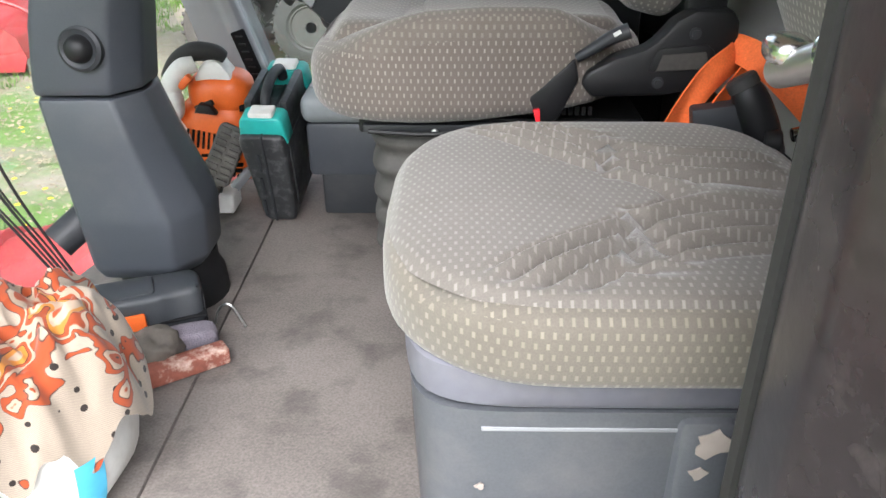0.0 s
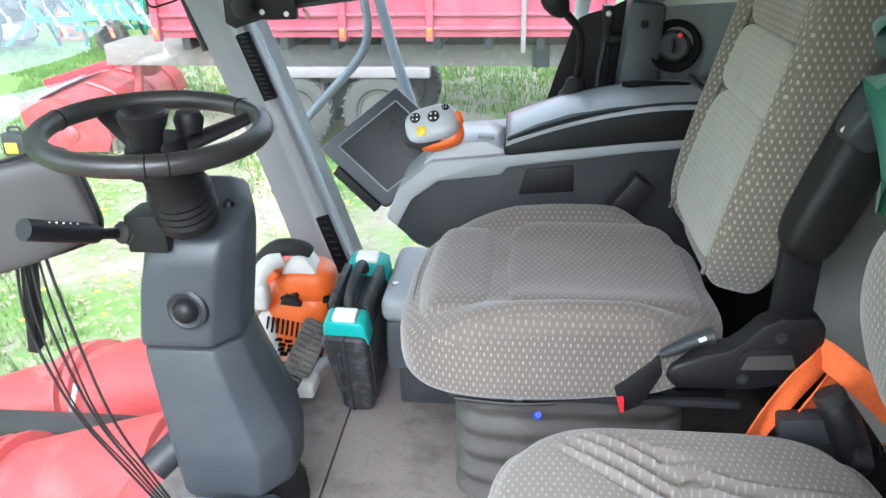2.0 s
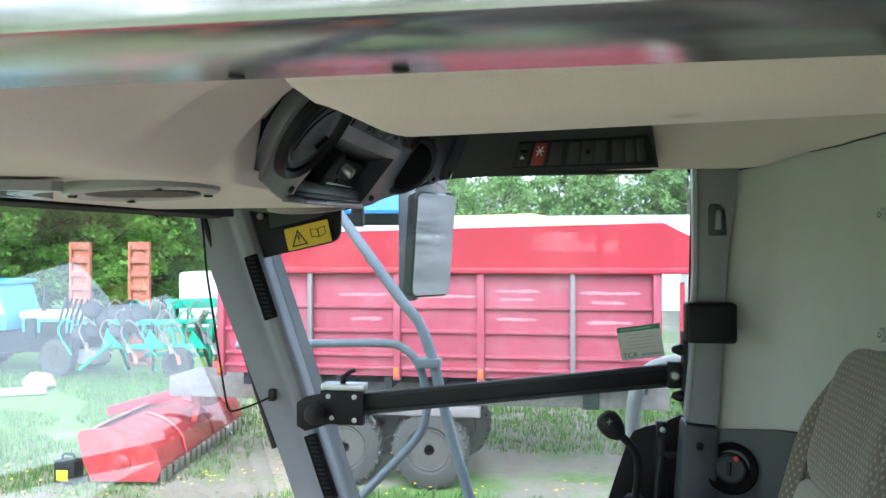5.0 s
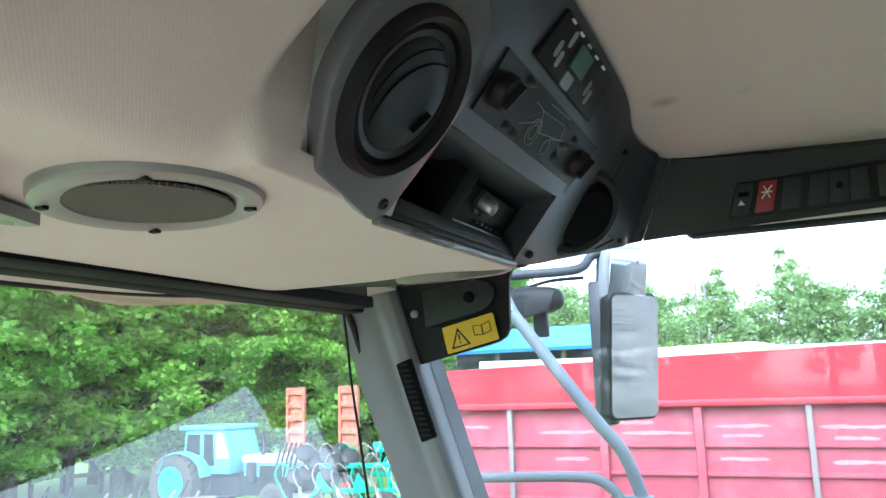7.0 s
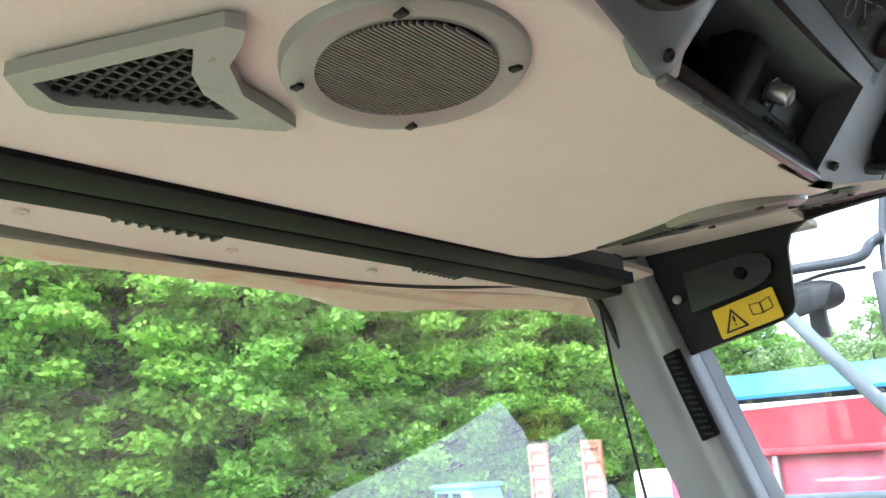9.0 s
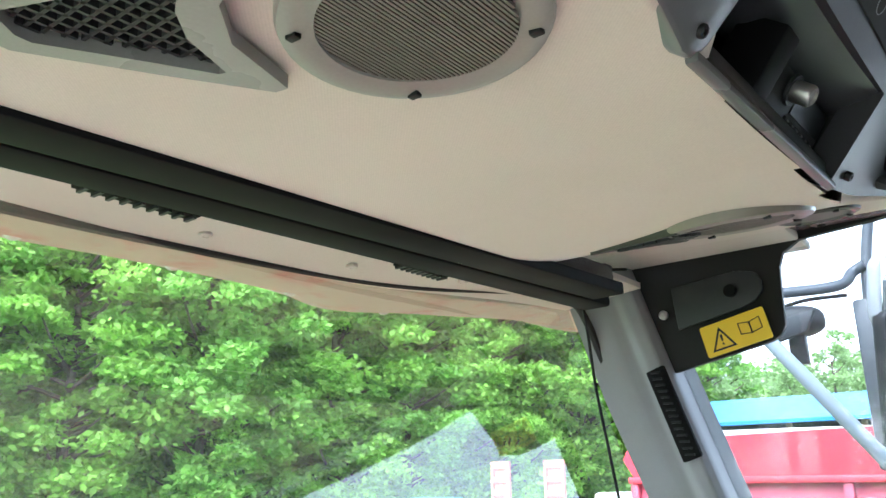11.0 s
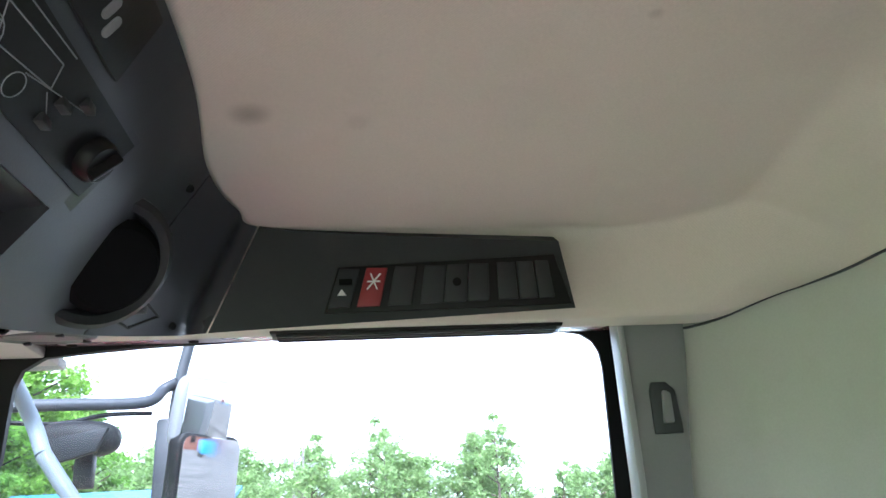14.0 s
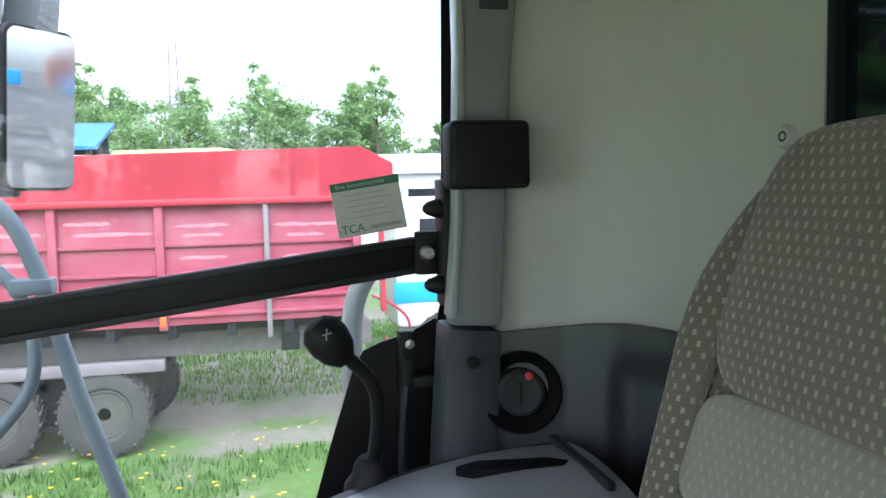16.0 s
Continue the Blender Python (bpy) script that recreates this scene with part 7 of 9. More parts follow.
def ribbon(points, width, twist=0.0):
    pts = smooth_path(points, 8)
    w = V(width)
    def f(u, v):
        k = min(int(u * (len(pts) - 1)), len(pts) - 2)
        p = pts[k].lerp(pts[k + 1], u * (len(pts) - 1) - k)
        q_ = w.copy()
        q_.rotate(Matrix.Rotation(twist * u, 3, "Z"))
        return p + q_ * (v - 0.5) + V((0, 0.004 * math.sin(9 * u + 5 * v), 0))
    return thick_sheet(bmesh.new(), f, 40, 6, (0, 0.004, 0.001))


part("upper_fold", ribbon([(0.46, 1.37, 0.600), (0.495, 1.31, 0.612), (0.530, 1.255, 0.602), (0.580, 1.245, 0.562), (0.640, 1.235, 0.500), (0.67, 1.23, 0.44)], (0.026, -0.012, 0.036)), M_WEB, rs)
part("middle_fold", ribbon([(0.53, 1.36, 0.590), (0.505, 1.29, 0.598), (0.455, 1.25, 0.572), (0.420, 1.24, 0.525), (0.395, 1.225, 0.480), (0.385, 1.215, 0.42)], (-0.024, -0.012, 0.040)), M_WEB, rs)
part("lower_fold", ribbon([(0.545, 1.33, 0.575), (0.52, 1.275, 0.570), (0.475, 1.248, 0.53), (0.445, 1.235, 0.48)], (-0.022, -0.014, 0.036), 0.3), M_WEB, rs, "twisted strap end")
rb = thing("ratchet", (0.48, 1.20, 0.47), "black ratchet and belt hardware between the seats", "ratchet")
part("body", bar(bmesh.new(), (0.47, 1.235, 0.46), (0.545, 1.215, 0.495), 0.05, 0.05, 0.008), M_BLACK, rb)
part("wrap", bar(bmesh.new(), (0.432, 1.232, 0.512), (0.528, 1.222, 0.528), 0.034, 0.050, 0.006), M_DARK, rb, "grey cloth wrap")
part("drum", tube(bmesh.new(), [(0.498, 1.228, 0.575), (0.508, 1.222, 0.560), (0.530, 1.212, 0.515), (0.545, 1.205, 0.470)], lambda t: 0.019 + 0.009 * blend(0.0, 0.5, t), 18, 6), M_BLACK, rb)
part("drum_collar", cyl(bmesh.new(), (0.494, 1.230, 0.584), (0.505, 1.224, 0.566), 0.024, 20, edge=0.004), M_RUBBER, rb, "black rubber collar")
part("hinge", cyl(bmesh.new(), (0.53, 1.19, 0.495), (0.555, 1.185, 0.495), 0.022, 16, edge=0.003), M_BLACK, rb)
part("bolt", cyl(bmesh.new(), (0.575, 1.20, 0.503), (0.615, 1.195, 0.513), 0.011, 14, edge=0.002), M_CHROME, rb, "chrome bolt")
part("support", box(bmesh.new(), (0.42, 1.20, 0.0), (0.58, 1.30, 0.46), 0.01), M_BLACK, rb)
# green cloth over the belt housing
def cloth(u, v):
    drop = 0.13 + 0.17 * blend(0.1, 0.45, u) - 0.12 * blend(0.6, 1.0, u)
    fold = math.sin(17 * u + 3.5 * v + 1.2 * math.sin(5 * v))
    x = 0.503 - 0.045 * blend(0.0, 0.5, v) * (1 - u) + 0.105 * u + 0.020 * math.sin(9 * v + 6 * u) * blend(0.1, 0.5, v)
    y = 1.215 - 0.034 * fold * blend(0.0, 0.30, v) - 0.030 * math.sin(math.pi * v) - 0.015 * math.sin(11 * v + 3 * u)
    z = 1.160 + 0.020 * math.sin(5 * u + 0.6) - drop * v + 0.022 * noise.noise(V((u * 5, v * 4, 2)))
    return (x, y, z)


solid("green_cloth", thick_sheet(bmesh.new(), cloth, 60, 48, (0.003, 0.006, 0)), twill("green_cotton", (0.042, 0.155, 0.105), pitch=900, strength=0.4), "green cotton cloth hung over the belt housing", "cloth", smooth=80)

# ---- bar with ball mount across the side window ----
br = thing("mounting_bar", (-0.2, 2.30, 1.05), "black slotted mounting bar with a ball mount across the side window", "mounting bar")
p0, p1 = V((-0.575, 2.30, 1.050)), V((0.318, 2.315, 1.155))
part("rail", bar(bmesh.new(), p0, p1, 0.018, 0.060, 0.003), M_BLACK, br)
u_, v_, d_ = frame_axes(p1 - p0)
upv = V((-d_.z, 0, d_.x)).normalized()
for s in (-1, 1):
    part("rail_lip", bar(bmesh.new(), p0 + upv * s * 0.024 + V((0, -0.011, 0)), p1 + upv * s * 0.024 + V((0, -0.011, 0)), 0.005, 0.010, 0.001), M_DARK, br)
part("end_plate", box(bmesh.new(), (0.258, 2.285, 1.118), (0.308, 2.305, 1.188), 0.004), M_BLACK, br)
part("end_bolt", lathe(bmesh.new(), [(0.014, 0), (0.014, 0.006), (0.009, 0.012), (0.0005, 0.012)], (0.277, 2.288, 1.153), (0, -1, 0), 14), M_STEEL, br)
for z in (1.225, 1.105):
    part("stop", lathe(bmesh.new(), [(0.012, 0), (0.016, 0.012), (0.010, 0.03), (0.004, 0.036)], (0.300, 2.255, z), (-1, 0, 0), 12), M_BLACK, br)
part("bracket", box(bmesh.new(), (0.293, 2.235, 1.07), (0.311, 2.30, 1.27), 0.003), M_BLACK, br)
part("clamp", box(bmesh.new(), (-0.69, 2.268, 0.995), (-0.565, 2.30, 1.09), 0.004), M_BLACK, br)
part("clamp_plate", box(bmesh.new(), (-0.69, 2.275, 1.088), (-0.565, 2.325, 1.108), 0.003), M_STEEL, br, "bright aluminium plate")
for x, z in ((-0.665, 1.075), (-0.59, 1.075), (-0.655, 1.015), (-0.59, 1.01)):
    part("clamp_bolt", lathe(bmesh.new(), [(0.007, 0), (0.007, 0.004), (0.0005, 0.005)], (x, 2.268, z), (0, -1, 0), 10), M_STEEL, br)
b = cyl(bmesh.new(), (-0.63, 2.295, 1.105), (-0.63, 2.295, 1.125), 0.008, 10)
tube(b, [(-0.635, 2.295, 1.122), (-0.61, 2.29, 1.140), (-0.592, 2.288, 1.147)], 0.006, 8, 4)
part("clamp_lever", b, M_BLACK, br, "black clamping lever")
part("ball_plate", prism(bmesh.new(), [(-0.765, 0.985), (-0.765, 1.05), (-0.74, 1.068), (-0.66, 1.085), (-0.66, 0.995), (-0.74, 0.97)], (0, 2.285, 0), (1, 0, 0), (0, 0, 1), -0.012, 0.002), M_BLACK, br)
part("ball_stem", cyl(bmesh.new(), (-0.705, 2.29, 1.03), (-0.698, 2.25, 1.03), 0.014, 14), M_BLACK, br)
part("ball", pad(bmesh.new(), (-0.695, 2.235, 1.030), (0.058, 0.058, 0.058), 2.0, nu=24, nv=14), M_RUBBER, br, "black rubber ball", smooth=80)
part("nut", tube(bmesh.new(), [(-0.548, 2.285, 1.02), (-0.535, 2.28, 1.005), (-0.54, 2.285, 0.995)], 0.004, 6, 3), M_STEEL, br)
# black speaker-like box on the pillar
bx = thing("pillar_box", (0.35, 2.2, 1.25), "black plastic electronics box on the rear pillar", "box")
part("case", box(bmesh.new(), (0.288, 2.16, 1.253), (0.410, 2.222, 1.353), 0.010, None, 3), M_BLACK, bx)
part("lid", box(bmesh.new(), (0.294, 2.156, 1.258), (0.405, 2.164, 1.345), 0.003), M_BLACK, bx)
# service sticker on the glass
stk = thing("service_sticker", (0.2, 2.378, 1.18), "small service sticker with a green header on the glass", "sticker")
so, su, sv = V((0.146, 2.380, 1.175)), V((0.1145, 0, 0.0165)).normalized(), V((-0.0145, 0, 0.09)).normalized()
part("paper", prism(bmesh.new(), [(0, 0), (0.117, 0), (0.117, 0.092), (0, 0.092)], so, su, sv, 0.001), M_PAPER, stk)
part("header", prism(bmesh.new(), [(0, 0.078), (0.117, 0.078), (0.117, 0.092), (0, 0.092)], so + V((0, -0.0015, 0)), su, sv, 0.001), M_GREEN, stk, "green header band")


def words(text, at, u, v, size, mat_, parent, name="lettering"):
    c_ = bpy.data.curves.new(name, "FONT")
    c_.body, c_.size, c_.extrude = text, size, 0.0002
    o_ = new(name, c_)
    u, v = V(u).normalized(), V(v).normalized()
    n_ = u.cross(v)
    o_.matrix_world = Matrix.Translation(at) @ Matrix((u, v, n_)).transposed().to_4x4()
    bpy.context.view_layer.update()
    me = bpy.data.meshes.new_from_object(o_.evaluated_get(bpy.context.evaluated_depsgraph_get()))
    me.transform(o_.matrix_world)
    bpy.data.objects.remove(o_)
    me.materials.append(mat_)
    ob = new(name, me)
    ob.parent = parent
    if parent.type == "EMPTY":
        ob.matrix_parent_inverse = Matrix.Translation(-parent.location)
    return ob


M_PRINT = material("faded_print", (0.46, 0.47, 0.45), 0.6, spread=0.03, bump=0.0)
words("Ihre Servicenummern", so + su * 0.008 + sv * 0.0815 + V((0, -0.003, 0)), su, sv, 0.0105, M_LABELW, stk)
words("TCA", so + su * 0.006 + sv * 0.006 + V((0, -0.002, 0)), su, sv, 0.020, M_GREEN, stk)
for k in range(5):
    part("bar_of_text", prism(bmesh.new(), [(0.02 + 0.006 * (k % 2), 0.030 + 0.0095 * k), (0.10 - 0.008 * (k % 3), 0.030 + 0.0095 * k), (0.10 - 0.008 * (k % 3), 0.0315 + 0.0095 * k), (0.02 + 0.006 * (k % 2), 0.0315 + 0.0095 * k)], so + V((0, -0.0015, 0)), su, sv, 0.001), M_PRINT, stk)
part("bar_of_text", prism(bmesh.new(), [(0.055, 0.008), (0.11, 0.008), (0.11, 0.014), (0.055, 0.014)], so + V((0, -0.0015, 0)), su, sv, 0.001), M_PRINT, stk)


# ================= outside =================
G = -2.1
M_GROUND = material("yard_ground", (0.26, 0.225, 0.175), 0.95, spread=0.3, grain=14, blotch=0.6, bump=0.5, depth=0.03)
nt, p_, col_ = base_chain(M_GROUND)
tcg = nt.nodes.new("ShaderNodeTexCoord")
gn = nt.nodes.new("ShaderNodeTexNoise")
gn.inputs["Scale"].default_value, gn.inputs["Detail"].default_value, gn.inputs["Roughness"].default_value = 0.33, 9, 0.68
nt.links.new(tcg.outputs["Object"], gn.inputs["Vector"])
gr = nt.nodes.new("ShaderNodeMapRange")
gr.inputs["From Min"].default_value, gr.inputs["From Max"].default_value = 0.45, 0.55
nt.links.new(gn.outputs["Fac"], gr.inputs["Value"])
gm = nt.nodes.new("ShaderNodeMix")
gm.data_type = "RGBA"
gv = nt.nodes.new("ShaderNodeTexNoise")
gv.inputs["Scale"].default_value, gv.inputs["Detail"].default_value = 9.0, 6
nt.links.new(tcg.outputs["Object"], gv.inputs["Vector"])
gc = nt.nodes.new("ShaderNodeMix")
gc.data_type = "RGBA"
gc.inputs[6].default_value, gc.inputs[7].default_value = (0.065, 0.135, 0.022, 1), (0.19, 0.29, 0.075, 1)
nt.links.new(gv.outputs["Fac"], gc.inputs["Factor"])
gl = nt.nodes.new("ShaderNodeSeparateXYZ")
nt.links.new(tcg.outputs["Object"], gl.inputs[0])
gf = nt.nodes.new("ShaderNodeMapRange")
gf.inputs["From Min"].default_value, gf.inputs["From Max"].default_value = -7.5, -11.0
nt.links.new(gl.outputs["X"], gf.inputs["Value"])
gk = nt.nodes.new("ShaderNodeMath")
gk.operation = "MAXIMUM"
nt.links.new(gr.outputs["Result"], gk.inputs[0])
nt.links.new(gf.outputs["Result"], gk.inputs[1])
nt.links.new(gk.outputs[0], gm.inputs["Factor"])
nt.links.new(col_, gm.inputs[6])
nt.links.new(gc.outputs[2], gm.inputs[7])
gx = nt.nodes.new("ShaderNodeSeparateXYZ")
nt.links.new(tcg.outputs["Object"], gx.inputs[0])
gw = nt.nodes.new("ShaderNodeMath")
gw.operation, gw.inputs[1].default_value = "MULTIPLY_ADD", 6.0
nt.links.new(gn.outputs["Fac"], gw.inputs[0])
nt.links.new(gx.outputs["X"], gw.inputs[2])
gs = nt.nodes.new("ShaderNodeMapRange")
gs.inputs["From Min"].default_value, gs.inputs["From Max"].default_value = 6.5, 9.0
nt.links.new(gw.outputs[0], gs.inputs["Value"])
gravel = nt.nodes.new("ShaderNodeMix")
gravel.data_type = "RGBA"
gt = nt.nodes.new("ShaderNodeMapRange")
gt.inputs["From Min"].default_value, gt.inputs["From Max"].default_value = 0.38, 0.62
nt.links.new(gn.outputs["Fac"], gt.inputs["Value"])
nt.links.new(gt.outputs["Result"], gravel.inputs["Factor"])
gravel.inputs[6].default_value, gravel.inputs[7].default_value = (0.040, 0.036, 0.032, 1), (0.170, 0.152, 0.136, 1)
yard = nt.nodes.new("ShaderNodeMix")
yard.data_type = "RGBA"
nt.links.new(gs.outputs["Result"], yard.inputs["Factor"])
nt.links.new(gm.outputs[2], yard.inputs[6])
nt.links.new(gravel.outputs[2], yard.inputs[7])
nt.links.new(yard.outputs[2], p_.inputs["Base Color"])
b = bmesh.new()


def ground(u, v):
    x, y = -60 + 110 * u, -40 + 110 * v
    return (x, y, G + 0.05 * noise.noise(V((x * 0.25, y * 0.25, 0))) - 0.03)


sheet(b, ground, 110, 110)
for lo, hi in (((-900, -900), (-60, 900)), ((50, -900), (900, 900)), ((-60, -900), (50, -40)), ((-60, 70), (50, 900))):
    vs = [b.verts.new((x, y, G - 0.03)) for x, y in ((lo[0], lo[1]), (hi[0], lo[1]), (hi[0], hi[1]), (lo[0], hi[1]))]
    b.faces.new(vs)
solid("ground", b, M_GROUND, "farmyard ground of trodden earth and patchy grass", "ground", "structure", smooth=80)


def quick(name, verts, faces, mat_, label, category, kind="", parent=None):
    me = bpy.data.meshes.new(name)
    me.from_pydata(verts, [], faces)
    me.materials.append(mat_)
    ob = new(name, me)
    if parent is not None:
        ob.parent = parent
        return tagged(ob, label)
    return tagged(ob, label, category, "", kind)


rng = np.random.default_rng(5)
# grass tufts
vs, fs = [], []
for k in range(30000):
    x, y = rng.uniform(-17, 4), rng.uniform(3.5, 21)
    if noise.noise(V((x * 0.33, y * 0.33, 2.0))) < (0.18 if x > -9 and y < 10.5 else -0.30) or (-5.4 < x < 1.8 and 11.4 < y < 14):
        continue
    for j in range(3):
        a, h, w = rng.uniform(0, 6.28), rng.uniform(0.04, 0.13), rng.uniform(0.008, 0.016)
        ox, oy = x + rng.normal(0, 0.05), y + rng.normal(0, 0.05)
        dx, dy = math.cos(a), math.sin(a)
        i = len(vs)
        vs += [(ox - dy * w, oy + dx * w, G - 0.04), (ox + dy * w, oy - dx * w, G - 0.04), (ox + dx * h * 0.6, oy + dy * h * 0.6, G + h)]
        fs.append((i, i + 1, i + 2))
quick("grass", vs, fs, leaf("grass_blade", (0.14, 0.26, 0.05), 0.45), "tufts of fresh green grass", "grass", "stuff")
vs, fs = [], []
for k in range(420):
    x, y = rng.uniform(-9, 3), rng.uniform(4, 12)
    i, r = len(vs), rng.uniform(0.02, 0.035)
    z = G + rng.uniform(0.06, 0.14)
    vs += [(x + r * math.cos(a), y + r * math.sin(a), z) for a in (1.05 * q for q in range(6))]
    fs.append(tuple(range(i, i + 6)))
quick("dandelions", vs, fs, material("dandelion_yellow", (0.8, 0.55, 0.02), 0.7, bump=0.0), "yellow dandelion heads in the grass", "flowers", "stuff")
vs, fs = [], []
for k in range(11000):
    x, y = (rng.uniform(-12, 4), rng.uniform(3, 17)) if k < 2600 else (rng.uniform(-9, -1.6), rng.uniform(3.5, 11))
    if noise.noise(V((x * 0.33, y * 0.33, 2.0))) > (0.12 if k < 2600 else 0.35):
        continue
    i, r, a0 = len(vs), rng.uniform(0.010, 0.035), rng.uniform(0, 6.28)
    vs += [(x + r * math.cos(a0 + q * 1.57), y + r * math.sin(a0 + q * 1.57) * 0.6, G + 0.0 + 0.02 * (q % 2)) for q in range(4)] + [(x, y, G + r * 0.7)]
    fs += [(i, i + 1, i + 4), (i + 1, i + 2, i + 4), (i + 2, i + 3, i + 4), (i + 3, i, i + 4)]
quick("litter", vs, fs, material("dry_litter", (0.26, 0.21, 0.145), 0.9, spread=0.4, grain=3, bump=0.0), "dry leaves and stones scattered on the earth", "litter", "stuff")

# ---- red grain trailer ----
tr = thing("grain_trailer", (-1.8, 12.6, G), "red steel grain trailer with raised boards and twin axles", "trailer")
Y0 = 11.5
XL, XR = -5.35, 1.28
b = box(bmesh.new(), (XL, Y0 + 0.02, -0.42), (XR, Y0 + 2.45, 1.16), 0.02)
part("hopper", b, M_PINK, tr, "faded red hopper side")
for z in (0.63, 0.27, -0.09, -0.28):
    part("swage", box(bmesh.new(), (XL, Y0 - 0.035, z - 0.035), (XR, Y0 + 0.03, z + 0.02), 0.012), M_PINK, tr)
for x in (-5.28, -2.52, -1.27, 1.22):
    part("rib", box(bmesh.new(), (x - 0.055, Y0 - 0.09, -0.46), (x + 0.055, Y0 + 0.03, 1.15), 0.015), M_PINK, tr)
M_GALV = material("galvanised", (0.20, 0.165, 0.165), 0.6, metal=0.0, spread=0.25, bump=0.1)
for x in (-3.85, 0.05):
    part("stake", box(bmesh.new(), (x - 0.035, Y0 - 0.10, -0.62), (x + 0.035, Y0 - 0.02, 1.20), 0.01), M_GALV, tr, "galvanised stake")
    part("stake_head", box(bmesh.new(), (x - 0.06, Y0 - 0.12, 1.14), (x + 0.06, Y0 - 0.02, 1.19), 0.01), M_GALV, tr)
board = [(XL + 0.1, 1.18), (1.72, 1.22), (1.72, 1.62), (1.30, 1.84), (-5.25, 1.70), (-5.40, 1.45)]
b = bmesh.new()
panel(b, [(x, Y0 - 0.06 - 0.10 * (z - 1.2), z) for x, z in board], 0.05)
part("extension_board", b, M_RED, tr, "bright red raised board")
part("rub_rail", box(bmesh.new(), (XL, Y0 - 0.13, 1.12), (1.74, Y0 + 0.03, 1.21), 0.02), M_RED, tr)
b = bmesh.new()
panel(b, [(XL + 0.1, Y0 + 2.4, 1.18), (1.72, Y0 + 2.4, 1.22), (1.72, Y0 + 2.45, 1.85), (-5.25, Y0 + 2.45, 1.92)], 0.05)
part("far_board", b, material("pale_tarp", (0.68, 0.66, 0.60), 0.7, spread=0.1), tr, "pale tarpaulin edge")
part("end_wall", box(bmesh.new(), (XR - 0.05, Y0 + 0.05, -0.42), (XR + 0.02, Y0 + 2.4, 1.2), 0.01), M_PINK, tr)
part("chassis", box(bmesh.new(), (XL - 1.2, Y0 + 0.7, -0.95), (XR + 0.2, Y0 + 1.75, -0.62), 0.02), material("chassis_grey", (0.17, 0.15, 0.14), 0.8, spread=0.25, dirt=(0.3, 0.26, 0.22), dirt_amount=0.5), tr, "dusty grey chassis")
part("side_beam", box(bmesh.new(), (-4.4, Y0 + 0.1, -1.02), (-1.3, Y0 + 0.25, -0.86), 0.02), M_GALV, tr, "dusty side beam")
for k in range(9):
    x = XL + 0.4 + 0.75 * k
    part("bearer", box(bmesh.new(), (x - 0.06, Y0 + 0.15, -0.62), (x + 0.06, Y0 + 2.3, -0.43), 0.01), M_DARK, tr)
for x, z in ((-2.52, -0.34), (-1.27, -0.34), (-5.28, -0.34)):
    part("reflector", box(bmesh.new(), (x - 0.035, Y0 - 0.11, z - 0.07), (x + 0.035, Y0 - 0.085, z + 0.07), 0.005), M_ORANGE, tr, "orange reflector")


M_SCUFF = material("scraped_paint", (0.43, 0.19, 0.21), 0.7, spread=0.3, grain=30, blotch=4, bump=0.1)
rs_ = random.Random(8)
for x0, z0, ln in ((-4.8, 0.88, 0.55), (-3.4, 0.80, 0.70), (-2.35, 0.92, 0.45), (-2.25, 0.78, 0.85), (-1.05, 0.86, 0.60), (-0.95, 0.74, 0.40), (0.2, 0.84, 0.75), (0.35, 0.70, 0.40), (-1.0, 0.45, 0.50), (0.3, 0.42, 0.55), (-3.2, 0.44, 0.40)):
    top = [(x0 + ln * i / 7, z0 + 0.012 + 0.020 * rs_.random()) for i in range(8)]
    low = [(x0 + ln * i / 7, z0 - 0.012 - 0.020 * rs_.random()) for i in range(7, -1, -1)]
    part("scrape", prism(bmesh.new(), [(x0 - 0.06, z0)] + low[::-1] + [(x0 + ln + 0.06, z0)] + top[::-1], (0, Y0 + 0.0195, 0), (1, 0, 0), (0, 0, 1), 0.003), M_SCUFF, tr, "pale scraped paint")


def wheel(parent, c, r, w, axis, hub_mat, lugs=26, hub_label="dusty rim"):
    ax = V(axis).normalized()
    t = part("tyre", lathe(bmesh.new(), [(r * 0.56, -w * 0.42), (r * 0.62, -w * 0.5), (r * 0.86, -w * 0.5), (r * 0.96, -w * 0.42), (r, -w * 0.2), (r, w * 0.2), (r * 0.96, w * 0.42), (r * 0.86, w * 0.5), (r * 0.62, w * 0.5), (r * 0.56, w * 0.42)], c, ax, 40, False), M_TYRE, parent, "dusty tyre")
    u, v, d = frame_axes(ax)
    b_ = bmesh.new()
    for i in range(lugs):
        a = 2 * math.pi * i / lugs
        for s in (-1, 1):
            a2 = a + (math.pi / lugs if s > 0 else 0)
            p = V(c) + (u * math.cos(a2) + v * math.sin(a2)) * (r * 0.99)
            q_ = V(c) + (u * math.cos(a2 + 0.16) + v * math.sin(a2 + 0.16)) * (r * 0.97) + d * s * w * 0.48
            bar(b_, p, q_, r * 0.07, r * 0.07)
    part("tread", b_, M_TYRE, t)
    h = part("rim", lathe(bmesh.new(), [(r * 0.64, -w * 0.36), (r * 0.57, -w * 0.40), (r * 0.52, -w * 0.42), (r * 0.46, -w * 0.28), (r * 0.30, -w * 0.20), (r * 0.26, -w * 0.34), (r * 0.14, -w * 0.36), (0.001, -w * 0.36)], c, ax, 32), hub_mat, parent, hub_label)
    for i in range(8):
        a = 2 * math.pi * i / 8
        p = V(c) - d * w * 0.22 + (u * math.cos(a) + v * math.sin(a)) * r * 0.37
        part("wheel_nut", cyl(bmesh.new(), p, p - d * 0.03, r * 0.035, 8), M_GALV, h)
    return t


